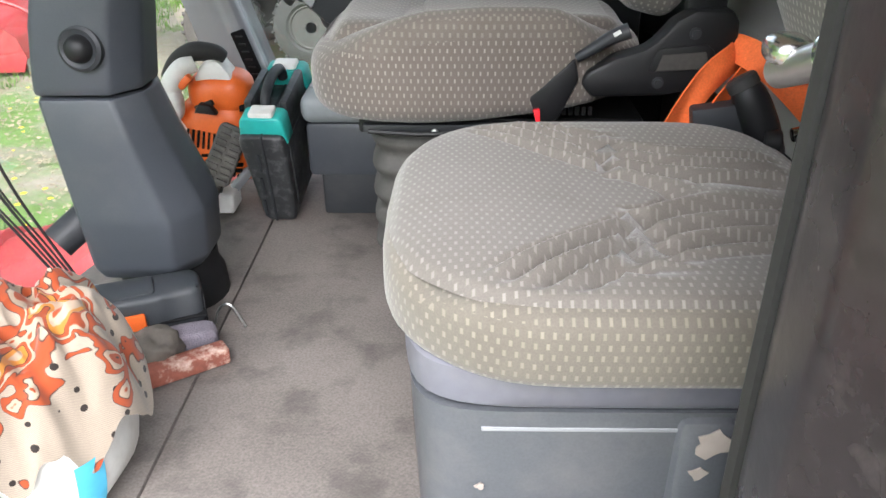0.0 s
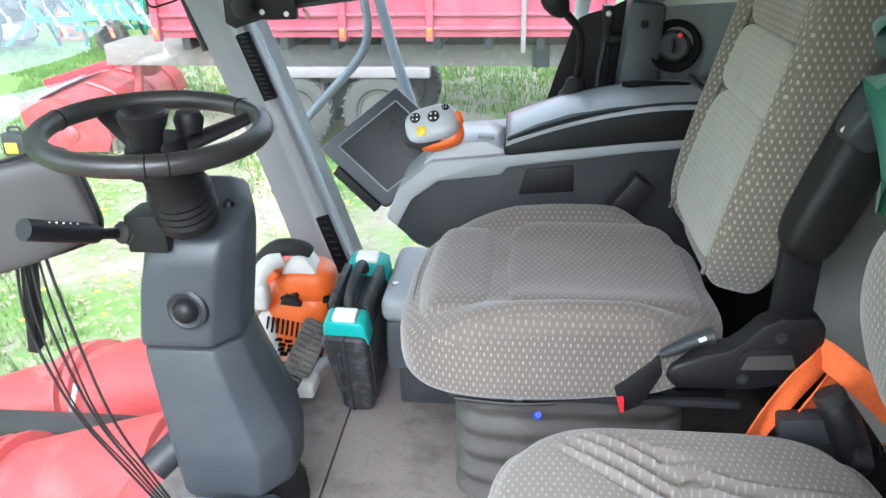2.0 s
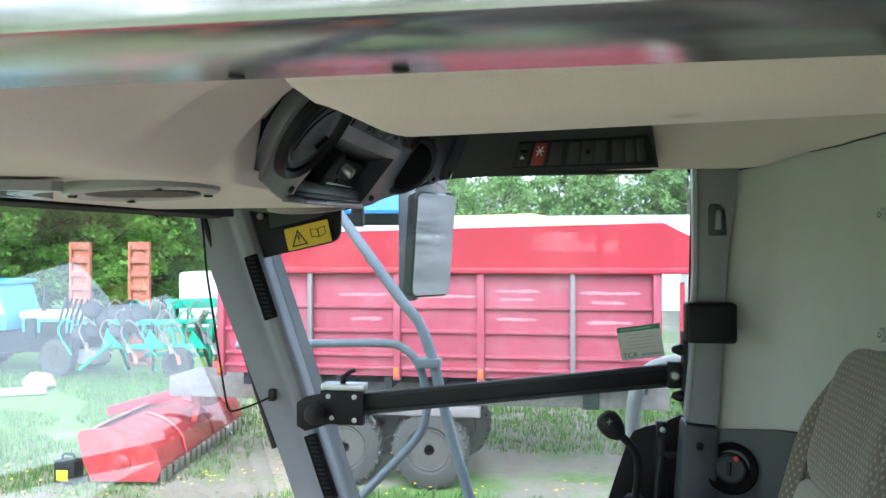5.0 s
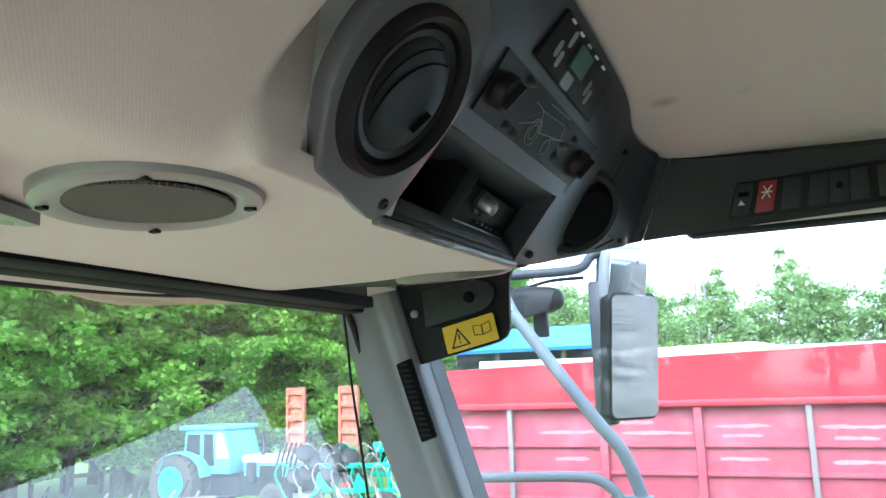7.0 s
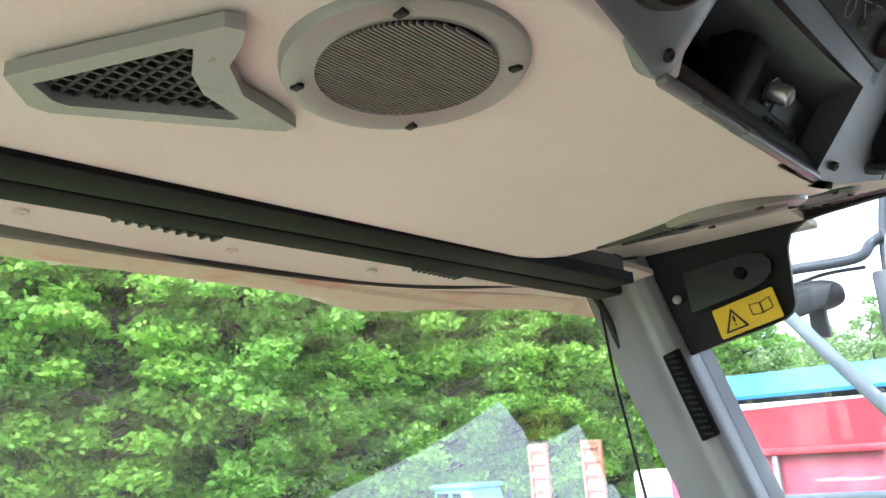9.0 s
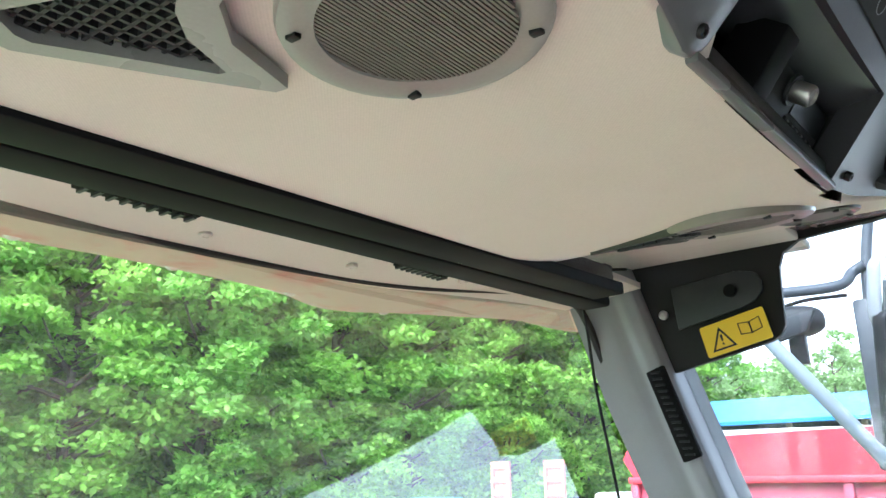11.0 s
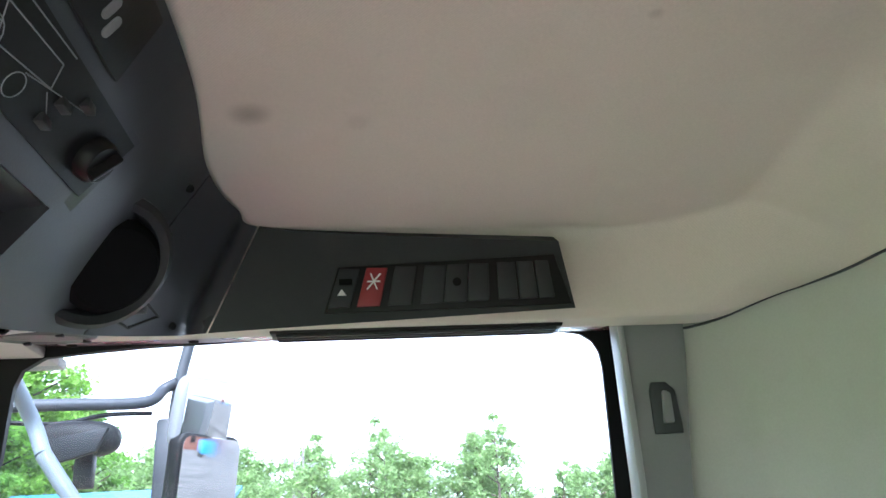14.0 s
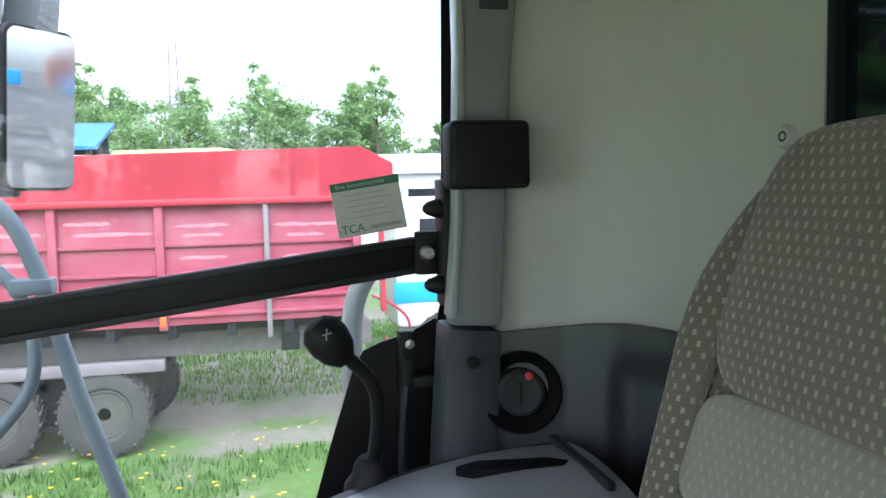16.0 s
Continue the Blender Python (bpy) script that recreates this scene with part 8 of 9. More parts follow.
M_RIM = material("dusty_rim", (0.080, 0.070, 0.061), 0.8, spread=0.2, grain=10)
for x in (-3.40, -2.08):
    wheel(tr, (x, Y0 + 0.32, G + 0.56), 0.58, 0.40, (0, 1, 0), M_RIM)
    wheel(tr, (x + 0.15, Y0 + 2.1, G + 0.56), 0.58, 0.40, (0, 1, 0), M_RIM)
    part("axle", cyl(bmesh.new(), (x, Y0 + 0.3, G + 0.56), (x + 0.1, Y0 + 2.1, G + 0.56), 0.07, 12), M_DARK, tr)
part("drawbar", bar(bmesh.new(), (XL - 1.0, Y0 + 1.2, -0.9), (XL - 2.6, Y0 + 1.2, -1.35), 0.16, 0.16, 0.02), M_RED, tr)
part("tail_frame", bar(bmesh.new(), (XR + 0.3, Y0 + 0.1, 1.0), (XR + 0.3, Y0 + 0.1, -0.4), 0.06, 0.06), M_RED, tr)
part("leg", box(bmesh.new(), (0.2, Y0 + 0.6, -0.95), (0.45, Y0 + 0.9, -0.62), 0.01), M_DARK, tr)
b = bmesh.new()
tube(b, [(1.45, Y0 + 0.3, -0.2), (1.75, Y0 + 0.2, -0.35), (1.95, Y0 + 0.2, -0.6), (1.85, Y0 + 0.2, -0.95), (1.6, Y0 + 0.25, -0.8)], 0.018, 8, 8)
part("hose", b, M_RED, tr)

# ---- red flail mulcher ----
mu_ = thing("flail_mulcher", (-6.9, 13.0, G), "red flail mulcher with a dusty hood lying in the grass", "mulcher")
MD = V((-0.10, 1, 0)).normalized()
M0 = V((-6.72, 11.15, G))
prof = [(-0.66, 0.72), (-0.60, 0.80), (-0.1, 0.86), (0.25, 0.74), (0.50, 0.52), (0.58, 0.25), (0.5, 0.05), (-0.45, 0.05), (-0.58, 0.35)]
b = bmesh.new()
prism(b, prof, M0, (1, 0.1, 0), (0, 0, 1), -3.9, 0.03)
part("hood", b, M_SNOUT, mu_, "dusty red rounded hood")
b = bmesh.new()
prism(b, [(a * 1.06, c * 1.03) for a, c in prof], M0 + V((0, -0.04, 0)), (1, 0.1, 0), (0, 0, 1), 0.03)
part("end_plate", b, M_SNOUT, mu_, "red end plate")
part("bearing", lathe(bmesh.new(), [(0.13, 0), (0.13, 0.03), (0.08, 0.06), (0.001, 0.07)], M0 + V((0.02, -0.07, 0.33)), (0, -1, 0), 20), M_SNOUT, mu_)
b = bmesh.new()
panel(b, [M0 + V((-0.72, -0.05, 0.70)), M0 + V((-0.30, -0.05, 0.92)), M0 + V((-0.70, 3.95, 0.92)), M0 + V((-1.12, 3.95, 0.70))], 0.03)
part("flap", b, material("sun_bleached_red", (0.55, 0.20, 0.19), 0.6, spread=0.2, dirt=(0.62, 0.50, 0.46), dirt_amount=0.9), mu_, "bleached top flap")
part("headstock", bar(bmesh.new(), M0 + V((0.35, 1.6, 0.6)), M0 + V((0.45, 1.7, 1.35)), 0.12, 0.12, 0.02), M_SNOUT, mu_)
part("headstock", bar(bmesh.new(), M0 + V((0.05, 2.5, 0.8)), M0 + V((0.3, 2.6, 1.5)), 0.12, 0.12, 0.02), M_SNOUT, mu_)
part("gearbox", pad(bmesh.new(), M0 + V((0.30, 2.1, 1.0)), (0.45, 0.45, 0.4), 4, nu=20, nv=12), M_SNOUT, mu_)
part("shaft", cyl(bmesh.new(), M0 + V((0.3, 2.1, 1.0)), M0 + V((0.9, 2.0, 1.35)), 0.05, 12), M_DARK, mu_)
for i in range(16):
    p = M0 + V((0.58 - 0.024 * i, 0.1 + 0.24 * i, 0.06))
    part("flail", box(bmesh.new(), p - V((0.02, 0.06, 0.06)), p + V((0.02, 0.06, 0.16)), 0.01), M_STEEL, mu_)
for y in (1.0, 2.3, 3.3):
    part("strap", tube(bmesh.new(), [M0 + V((a * 1.03 - 0.1 * y * 1.0, y, c * 1.03)) for a, c in prof[2:6]], 0.03, 6, 4), M_SNOUT, mu_)
jc = thing("jerrycan", (-7.6, 11.05, G), "black plastic jerrycan with a yellow label in the grass", "jerrycan")
part("body", box(bmesh.new(), (-7.78, 10.95, G), (-7.42, 11.2, G + 0.36), 0.04), M_BLACK, jc)
part("label", box(bmesh.new(), (-7.72, 10.938, G + 0.06), (-7.53, 10.952, G + 0.22), 0.003), M_YELLOW, jc, "yellow label")
part("handle", tube(bmesh.new(), [(-7.7, 11.07, G + 0.35), (-7.68, 11.07, G + 0.43), (-7.52, 11.07, G + 0.43), (-7.5, 11.07, G + 0.35)], 0.02, 8, 4), M_BLACK, jc)

# ---- blue tractor ----
M_BLUE = material("light_blue_paint", (0.10, 0.40, 0.62), 0.5, spread=0.12, blotch=2, grain=20, bump=0.1)
M_SKYB = material("bright_blue_rim", (0.03, 0.36, 0.72), 0.5, spread=0.1, bump=0.1)
M_PALEB = material("pale_blue_white", (0.50, 0.66, 0.70), 0.4, spread=0.1, blotch=2, grain=20, bump=0.1)
bt = thing("blue_tractor", (-15.8, 20.0, G), "old light blue tractor with a white-topped bonnet parked on the grass", "tractor")
TX, TY = -17.6, 20.0
wheel(bt, (TX - 0.25, TY, G + 0.96), 0.97, 0.48, (0.1, 1, 0), M_SKYB, 24, "bright blue rim")
wheel(bt, (TX - 0.25, TY + 1.9, G + 0.96), 0.97, 0.48, (0.1, 1, 0), M_SKYB, 24, "bright blue rim")
wheel(bt, (TX + 3.4, TY + 0.1, G + 0.52), 0.54, 0.32, (0.1, 1, 0), M_TYRE, 18, "dark rim")
wheel(bt, (TX + 3.4, TY + 1.8, G + 0.52), 0.54, 0.32, (0.1, 1, 0), M_TYRE, 18, "dark rim")
part("bonnet", box(bmesh.new(), (TX + 1.9, TY + 0.5, G + 1.15), (TX + 4.2, TY + 1.35, G + 1.75), 0.10), M_BLUE, bt)
part("engine", box(bmesh.new(), (TX + 1.7, TY + 0.55, G + 0.6), (TX + 4.0, TY + 1.3, G + 1.2), 0.05), M_DARK, bt)
part("gearbox", box(bmesh.new(), (TX - 0.3, TY + 0.55, G + 0.55), (TX + 1.8, TY + 1.35, G + 1.2), 0.08), M_DARK, bt)
cabp = [(-0.05, 1.25), (0.05, 2.50), (0.22, 2.64), (1.40, 2.64), (1.58, 2.52), (1.85, 1.72), (1.82, 1.25)]
part("cab", prism(bmesh.new(), cabp, (TX - 0.15, TY + 1.7, G), (1, 0, 0), (0, 0, 1), 1.5, 0.06), M_BLUE, bt)
part("roof", box(bmesh.new(), (TX - 0.25, TY + 0.1, G + 2.56), (TX + 1.50, TY + 1.8, G + 2.70), 0.06), M_BLUE, bt)
for o in ([(0.12, 1.75), (0.18, 2.44), (0.66, 2.44), (0.66, 1.75)], [(0.82, 1.50), (0.82, 2.44), (1.16, 2.44), (1.22, 1.50)]):
    part("window", prism(bmesh.new(), o, (TX - 0.15, TY + 0.20, G), (1, 0, 0), (0, 0, 1), 0.025), M_SCREEN, bt, "dark cab window")
b = bmesh.new()
tube(b, [(TX - 0.75, TY - 0.05, G + 1.3), (TX - 0.5, TY - 0.05, G + 1.75), (TX + 0.1, TY - 0.05, G + 1.9), (TX + 0.75, TY - 0.05, G + 1.65), (TX + 0.95, TY - 0.05, G + 1.2)], 0.25, 8, 6, flat=0.16, up=(0, 1, 0))
part("mudguard", b, M_BLUE, bt)
# sky reflection in this glass is given as a pale paint
part("windscreen", prism(bmesh.new(), [(1.32, 1.72), (1.30, 2.46), (1.52, 2.46), (1.78, 1.72)], (TX - 0.15, TY + 0.20, G), (1, 0, 0), (0, 0, 1), 0.03), M_PALEB, bt, "side pane painted pale for its sky reflection")
part("bonnet_top", box(bmesh.new(), (TX + 1.85, TY + 0.47, G + 1.55), (TX + 4.22, TY + 1.38, G + 1.80), 0.10), M_PALEB, bt, "whitish bonnet top")
part("air_cleaner", cyl(bmesh.new(), (TX + 2.3, TY + 0.42, G + 1.0), (TX + 2.3, TY + 0.42, G + 1.6), 0.16, 14, edge=0.03), M_DARK, bt)
part("side_grille", box(bmesh.new(), (TX + 2.55, TY + 0.47, G + 1.05), (TX + 3.35, TY + 0.52, G + 1.5), 0.02), M_BLACK, bt)
part("step", box(bmesh.new(), (TX + 1.2, TY + 0.1, G + 0.55), (TX + 1.7, TY + 0.45, G + 0.60), 0.01), M_DARK, bt)
part("front_axle", box(bmesh.new(), (TX + 3.2, TY + 0.2, G + 0.42), (TX + 3.6, TY + 1.7, G + 0.62), 0.03), M_DARK, bt)
part("exhaust", cyl(bmesh.new(), (TX + 2.6, TY + 0.6, G + 1.7), (TX + 2.6, TY + 0.6, G + 2.5), 0.06, 12), M_DARK, bt)
part("weights", box(bmesh.new(), (TX + 3.9, TY + 0.2, G + 0.35), (TX + 4.5, TY + 0.9, G + 0.75), 0.06), M_GREY, bt)

# ---- rusty folded platforms ----
M_RUST = material("rust_orange", (0.42, 0.13, 0.08), 0.8, spread=0.25, blotch=3, grain=15, bump=0.3, dirt=(0.50, 0.36, 0.30), dirt_amount=0.5)
for k, x in enumerate((-15.1, -13.1)):
    pl_ = thing("folded_ramp", (x, 22.5, G), "rust-orange folded loading ramp standing upright", "ramp", "folded ramps")
    part("frame", ring(bmesh.new(), [(-0.35, 0), (0.35, 0), (0.35, 3.8), (-0.35, 3.8)], [(-0.27, 0.08), (0.27, 0.08), (0.27, 3.72), (-0.27, 3.72)], (x, 22.5, G), (1, 0, 0), (0, 0, 1), 0.12), M_RUST, pl_)
    for i in range(9):
        part("rung", box(bmesh.new(), (x - 0.30, 22.40, G + 0.2 + 0.42 * i), (x + 0.30, 22.47, G + 0.38 + 0.42 * i), 0.01), M_RUST, pl_)
    part("sheet", box(bmesh.new(), (x - 0.28, 22.48, G + 1.9), (x + 0.28, 22.50, G + 3.7)), M_RUST, pl_)
    part("lower_sheet", box(bmesh.new(), (x - 0.28, 22.48, G + 0.1), (x + 0.28, 22.50, G + 1.88)), M_GALV, pl_, "bleached lower sheet")
# ---- green cultivator ----
M_JADE = material("jade_green_paint", (0.02, 0.34, 0.22), 0.5, spread=0.15, blotch=2, grain=20, bump=0.1)
cu = thing("cultivator", (-10.5, 20.5, G), "jade-green folding cultivator with discs", "cultivator")
for z, x0, x1, y in ((1.55, -12.6, -8.4, 20.0), (1.25, -12.4, -8.0, 20.8), (0.85, -12.9, -8.2, 20.2), (0.5, -12.2, -8.6, 21.2), (1.9, -11.6, -9.6, 21.4), (2.1, -11.2, -8.4, 20.6)):
    part("beam", bar(bmesh.new(), (x0, y, G + z), (x1, y + 0.5, G + z + 0.05), 0.12, 0.14, 0.01), M_JADE, cu)
for k in range(11):
    x = -12.6 + 0.42 * k
    part("leg", bar(bmesh.new(), (x, 20.1 + 0.1 * (k % 3), G + 1.6), (x + 0.25 * (-1) ** k, 20.6, G + 0.15), 0.07, 0.08, 0.005), M_JADE if k % 3 else M_DARK, cu)
    part("strut", bar(bmesh.new(), (x, 21.0, G + 0.6), (x + 0.5, 20.4, G + 2.2 - 0.06 * k), 0.05, 0.05, 0.004), M_JADE if k % 2 else M_STEEL, cu)
for k in range(14):
    x, z = -13.4 + 0.28 * (k % 7), 1.25 + 0.42 * (k // 7) + 0.12 * (k % 3)
    part("disc", lathe(bmesh.new(), [(0.27, 0), (0.24, 0.03), (0.10, 0.06), (0.001, 0.06)], (x, 20.0 + 0.2 * (k % 4), G + z), (0.5, -0.6, 0.5), 20), M_DARK, cu)
for k in range(5):
    part("tine", tube(bmesh.new(), [(-14.2 + 0.16 * k, 20.0, G + 0.6), (-14.1 + 0.16 * k, 20.0, G + 1.5), (-13.9 + 0.16 * k, 20.05, G + 2.2)], 0.035, 6, 4), M_DARK, cu)
wheel(cu, (-10.7, 20.3, G + 0.42), 0.44, 0.3, (0.1, 1, 0), M_DARK, 16)
wheel(cu, (-9.3, 20.6, G + 0.42), 0.44, 0.3, (0.1, 1, 0), M_DARK, 16)
for k in range(26):
    x, y, z = -13.6 + 0.21 * k, 20.0 + 0.35 * (k % 3), G + 1.45 + 0.25 * (k % 3)
    part("spring_tine", tube(bmesh.new(), [(x, y, z), (x - 0.25, y - 0.1, z + 0.18), (x - 0.42, y - 0.15, z - 0.15), (x - 0.15, y - 0.15, z - 0.62), (x + 0.02, y - 0.2, z - 0.80)], 0.026, 6, 4), M_JADE if k % 4 == 0 else M_GALV, cu)
    if k % 2:
        part("share", bar(bmesh.new(), (x, y - 0.2, z - 0.74), (x + 0.12, y - 0.3, z - 0.98), 0.10, 0.03, 0.006), M_STEEL if k % 3 else M_RUST, cu)
for k in range(4):
    x = -12.9 + 1.25 * k
    part("ram", cyl(bmesh.new(), (x, 20.3, G + 1.0), (x + 0.7, 20.1, G + 1.9), 0.055, 10), M_STEEL, cu, "steel ram")
    part("gusset", prism(bmesh.new(), [(0, 0), (0.55, 0), (0.15, 0.5)], (x + 0.2, 19.9, G + 0.9), (1, 0, 0), (0, 0, 1), 0.05), M_JADE, cu)
part("hitch", bar(bmesh.new(), (-13.2, 19.6, G + 0.3), (-12.4, 19.8, G + 1.0), 0.2, 0.08, 0.01), M_JADE, cu)
# more machines behind
rk = thing("red_rake", (-9.0, 25.5, G), "faded red hay rake frame among stored machines", "hay rake")
for k in range(8):
    part("bar", bar(bmesh.new(), (-11 + 0.55 * k, 25.5, G + 0.3), (-10.6 + 0.55 * k, 25.9, G + 2.0 + 0.2 * (k % 2)), 0.07, 0.07), M_SNOUT if k % 3 else M_DARK, rk)
part("beam", bar(bmesh.new(), (-11.5, 25.6, G + 1.3), (-6.2, 26.0, G + 1.9), 0.12, 0.12), M_SNOUT, rk)
part("beam", bar(bmesh.new(), (-11.5, 25.6, G + 2.2), (-6.8, 26.0, G + 2.3), 0.10, 0.10), M_SNOUT, rk)
wv_ = thing("white_van", (-11.5, 28.5, G), "white parked van body behind the machines", "van")
part("body", box(bmesh.new(), (-14.8, 28.0, G + 0.4), (-9.4, 30.0, G + 2.7), 0.15), M_WHITE, wv_)
part("window", box(bmesh.new(), (-11.0, 27.97, G + 1.6), (-9.8, 28.02, G + 2.3), 0.03), M_SCREEN, wv_)
for x in (-13.7, -10.6):
    wheel(wv_, (x, 28.2, G + 0.36), 0.36, 0.24, (0, 1, 0), M_RIM, 12)
# low stone and pipe things in the grass
solid("stone_block", lump((-13.4, 18.2, G + 0.20), (0.75, 0.45, 0.42), 5.2, 0.22), material("pale_stone", (0.52, 0.50, 0.46), 0.9, spread=0.25, grain=8, bump=0.4, depth=0.02), "pale broken stone block in the grass", "stone", smooth=60)
solid("fallen_pipe", cyl(bmesh.new(), (-14.75, 16.7, G + 0.08), (-12.75, 17.6, G + 0.10), 0.10, 12), M_WHITE, "long white pipe lying in the grass", "pipe")
solid("blue_drum", cyl(bmesh.new(), (-15.0, 16.45, G), (-15.0, 16.45, G + 0.38), 0.21, 18, edge=0.03), material("blue_drum_paint", (0.03, 0.10, 0.4), 0.5), "small blue drum in the grass", "drum")
fence = thing("rail_fence", (-24, 22, G), "weathered plank fence and timber at the wood's edge", "fence")
M_WOOD = material("weathered_wood", (0.16, 0.115, 0.08), 0.9, spread=0.3, grain=8, blotch=1.5, bump=0.4)
for k in range(16):
    x, y = -27 + 0.55 * k * 0.55, 17.5 + 1.35 * k
    part("post", bar(bmesh.new(), (x, y, G), (x, y, G + 2.0), 0.14, 0.14, 0.01), M_WOOD, fence)
    for z in (0.8, 1.5):
        part("plank", bar(bmesh.new(), (x, y, G + z + rng.normal(0, 0.05)), (x + 0.3, y + 1.35, G + z + rng.normal(0, 0.08)), 0.04, 0.16), M_WOOD, fence)
for k in range(4):
    sm = thing("old_implement", (-21 + 1.5 * k, 15.5 + 1.1 * k, G), "rusty old implement in long grass", "implement", "old implements")
    x, y = -21 + 1.5 * k, 15.5 + 1.1 * k
    for i in range(4):
        part("bar", bar(bmesh.new(), (x - 0.9 + 0.5 * i, y, G + 0.15), (x - 0.6 + 0.45 * i, y + 0.4, G + 0.9 + 0.3 * (i % 2)), 0.07, 0.07), M_DARK if i % 2 else M_GALV, sm)
    part("beam", bar(bmesh.new(), (x - 1.1, y + 0.1, G + 0.6), (x + 1.1, y + 0.2, G + 0.75), 0.1, 0.1), M_GALV, sm)
# blue-roofed shed, long white hall, yellow heap
sh_ = thing("blue_roof_shed", (-9, 26, G), "low open shed with a blue sheet roof", "shed")
b = bmesh.new()
panel(b, [(-13.0, 27.5, 2.75), (-5.0, 27.5, 2.75), (-5.0, 31.0, 3.75), (-13.0, 31.0, 3.75)], 0.12)
part("roof", b, material("blue_sheet_roof", (0.05, 0.22, 0.50), 0.4, spread=0.08, grain=8), sh_, "blue sheet roof")
part("wall", box(bmesh.new(), (-12.8, 30.6, G), (-5.2, 30.8, 3.5)), M_DARK, sh_)
for x in (-12.6, -10.0, -7.5, -5.3):
    part("post", box(bmesh.new(), (x - 0.08, 27.8, G), (x + 0.08, 27.96, 2.75)), M_WOOD, sh_)
hall = thing("long_hall", (12, 48, G), "long low white hall behind the trailer", "hall")
part("wall", box(bmesh.new(), (-6, 46, G), (34, 58, 2.2)), M_WHITE, hall)
part("roof", prism(bmesh.new(), [(45.5, 2.2), (58.5, 2.2), (52, 3.6)], (-6.4, 0, 0), (0, 1, 0), (0, 0, 1), 40.8), material("pale_roof", (0.6, 0.6, 0.58), 0.6), hall)
for k in range(9):
    part("window", box(bmesh.new(), (-4 + 4.1 * k, 45.95, 0.2), (-2 + 4.1 * k, 46.02, 1.3)), M_SCREEN, hall)
yh = thing("yellow_container", (-1.6, 22.0, G), "pale yellow hopper behind the trailer", "hopper")
part("body", prism(bmesh.new(), [(-2.0, 0), (2.1, 0), (2.3, 4.25), (0.6, 4.55), (-2.0, 4.5)], (-1.6, 24.0, G), (1, 0, 0), (0, 0, 1), 2.0, 0.05), material("pale_yellow_paint", (0.68, 0.55, 0.2), 0.6), yh)
bw = thing("parked_lorry", (4.2, 16.5, G), "white and blue lorry parked behind the trailer", "lorry")
part("cab", box(bmesh.new(), (2.4, 15.6, G + 0.7), (4.2, 17.9, G + 3.2), 0.15), M_WHITE, bw)
part("cargo", box(bmesh.new(), (4.3, 15.5, G + 1.0), (9.5, 18.0, G + 3.6), 0.08), M_WHITE, bw)
part("stripe", box(bmesh.new(), (2.38, 15.58, G + 1.2), (4.22, 15.62, G + 1.6), 0.01), M_SKYB, bw)
part("window", box(bmesh.new(), (2.9, 15.57, G + 2.1), (4.0, 15.63, G + 2.8), 0.02), M_SCREEN, bw)
wheel(bw, (3.3, 15.75, G + 0.5), 0.5, 0.35, (0, 1, 0), M_SKYB, 16)
wheel(bw, (7.6, 15.75, G + 0.5), 0.5, 0.35, (0, 1, 0), M_RIM, 16)
mast = thing("lattice_mast", (-6.0, 60.0, G), "thin lattice mast above the trees", "mast")
for sx in (-0.5, 0.5):
    part("leg", bar(bmesh.new(), (-6 + sx, 62, G), (-6 + sx * 0.5, 62, 12.5), 0.12, 0.12), M_GALV, mast)
for k in range(12):
    part("brace", bar(bmesh.new(), (-6.5 + 0.02 * k, 62, G + 1.2 * k), (-5.5 - 0.02 * k, 62, G + 1.2 * (k + 1)), 0.06, 0.06), M_GALV, mast)

# ---- combine's own outside parts ----
rail = thing("hand_rail", (-0.6, 3.2, 0.4), "bent blue-grey tubular hand rail outside the window", "rail")
part("main_tube", tube(bmesh.new(), [(-0.935, 3.2, 1.66), (-0.80, 3.2, 1.475), (-0.66, 3.2, 1.285), (-0.585, 3.2, 1.19), (-0.535, 3.2, 1.06), (-0.50, 3.2, 0.92), (-0.455, 3.2, 0.74), (-0.37, 3.2, 0.45), (-0.30, 3.2, 0.1), (-0.26, 3.2, -0.45), (-0.25, 3.2, -0.92)], 0.021, 14, 6), M_TUBE, rail)
part("side_tube", tube(bmesh.new(), [(-1.35, 3.2, 1.09), (-1.12, 3.2, 1.10), (-0.75, 3.2, 1.11), (-0.655, 3.2, 1.095), (-0.59, 3.2, 1.03), (-0.562, 3.2, 0.93), (-0.558, 3.2, 0.83), (-0.60, 3.2, 0.73), (-0.75, 3.2, 0.57), (-0.95, 3.2, 0.36)], 0.017, 12, 6), M_TUBE, rail)
part("clamp", box(bmesh.new(), (-0.60, 3.17, 1.015), (-0.50, 3.23, 1.055), 0.006), M_TUBE, rail)
part("upper_tube", tube(bmesh.new(), [(-0.935, 3.2, 1.66), (-0.98, 3.2, 1.76), (-1.0, 3.0, 1.9)], 0.021, 12, 5), M_TUBE, rail)
wm = thing("wing_mirror", (-0.62, 3.5, 1.3), "tall double wing mirror on a black arm", "mirror")
part("upright", box(bmesh.new(), (-0.735, 3.49, 1.26), (-0.655, 3.55, 1.79), 0.012), M_SLATE, wm, "dark grey mirror back")
mm = Matrix.Translation((-0.583, 3.50, 1.50)) @ Matrix.Rotation(radians(54), 4, "Z") @ Matrix.Rotation(radians(5.4), 4, "X")
MU, MV = mm.to_3x3() @ V((1, 0, 0)), mm.to_3x3() @ V((0, 0, 1))
part("housing", prism(bmesh.new(), rounded(0.242, 0.46, 0.035), mm @ V((0.003, 0.05, 0.005)), MU, MV, 0.05, 0.008), M_BLACK, wm, smooth=50)
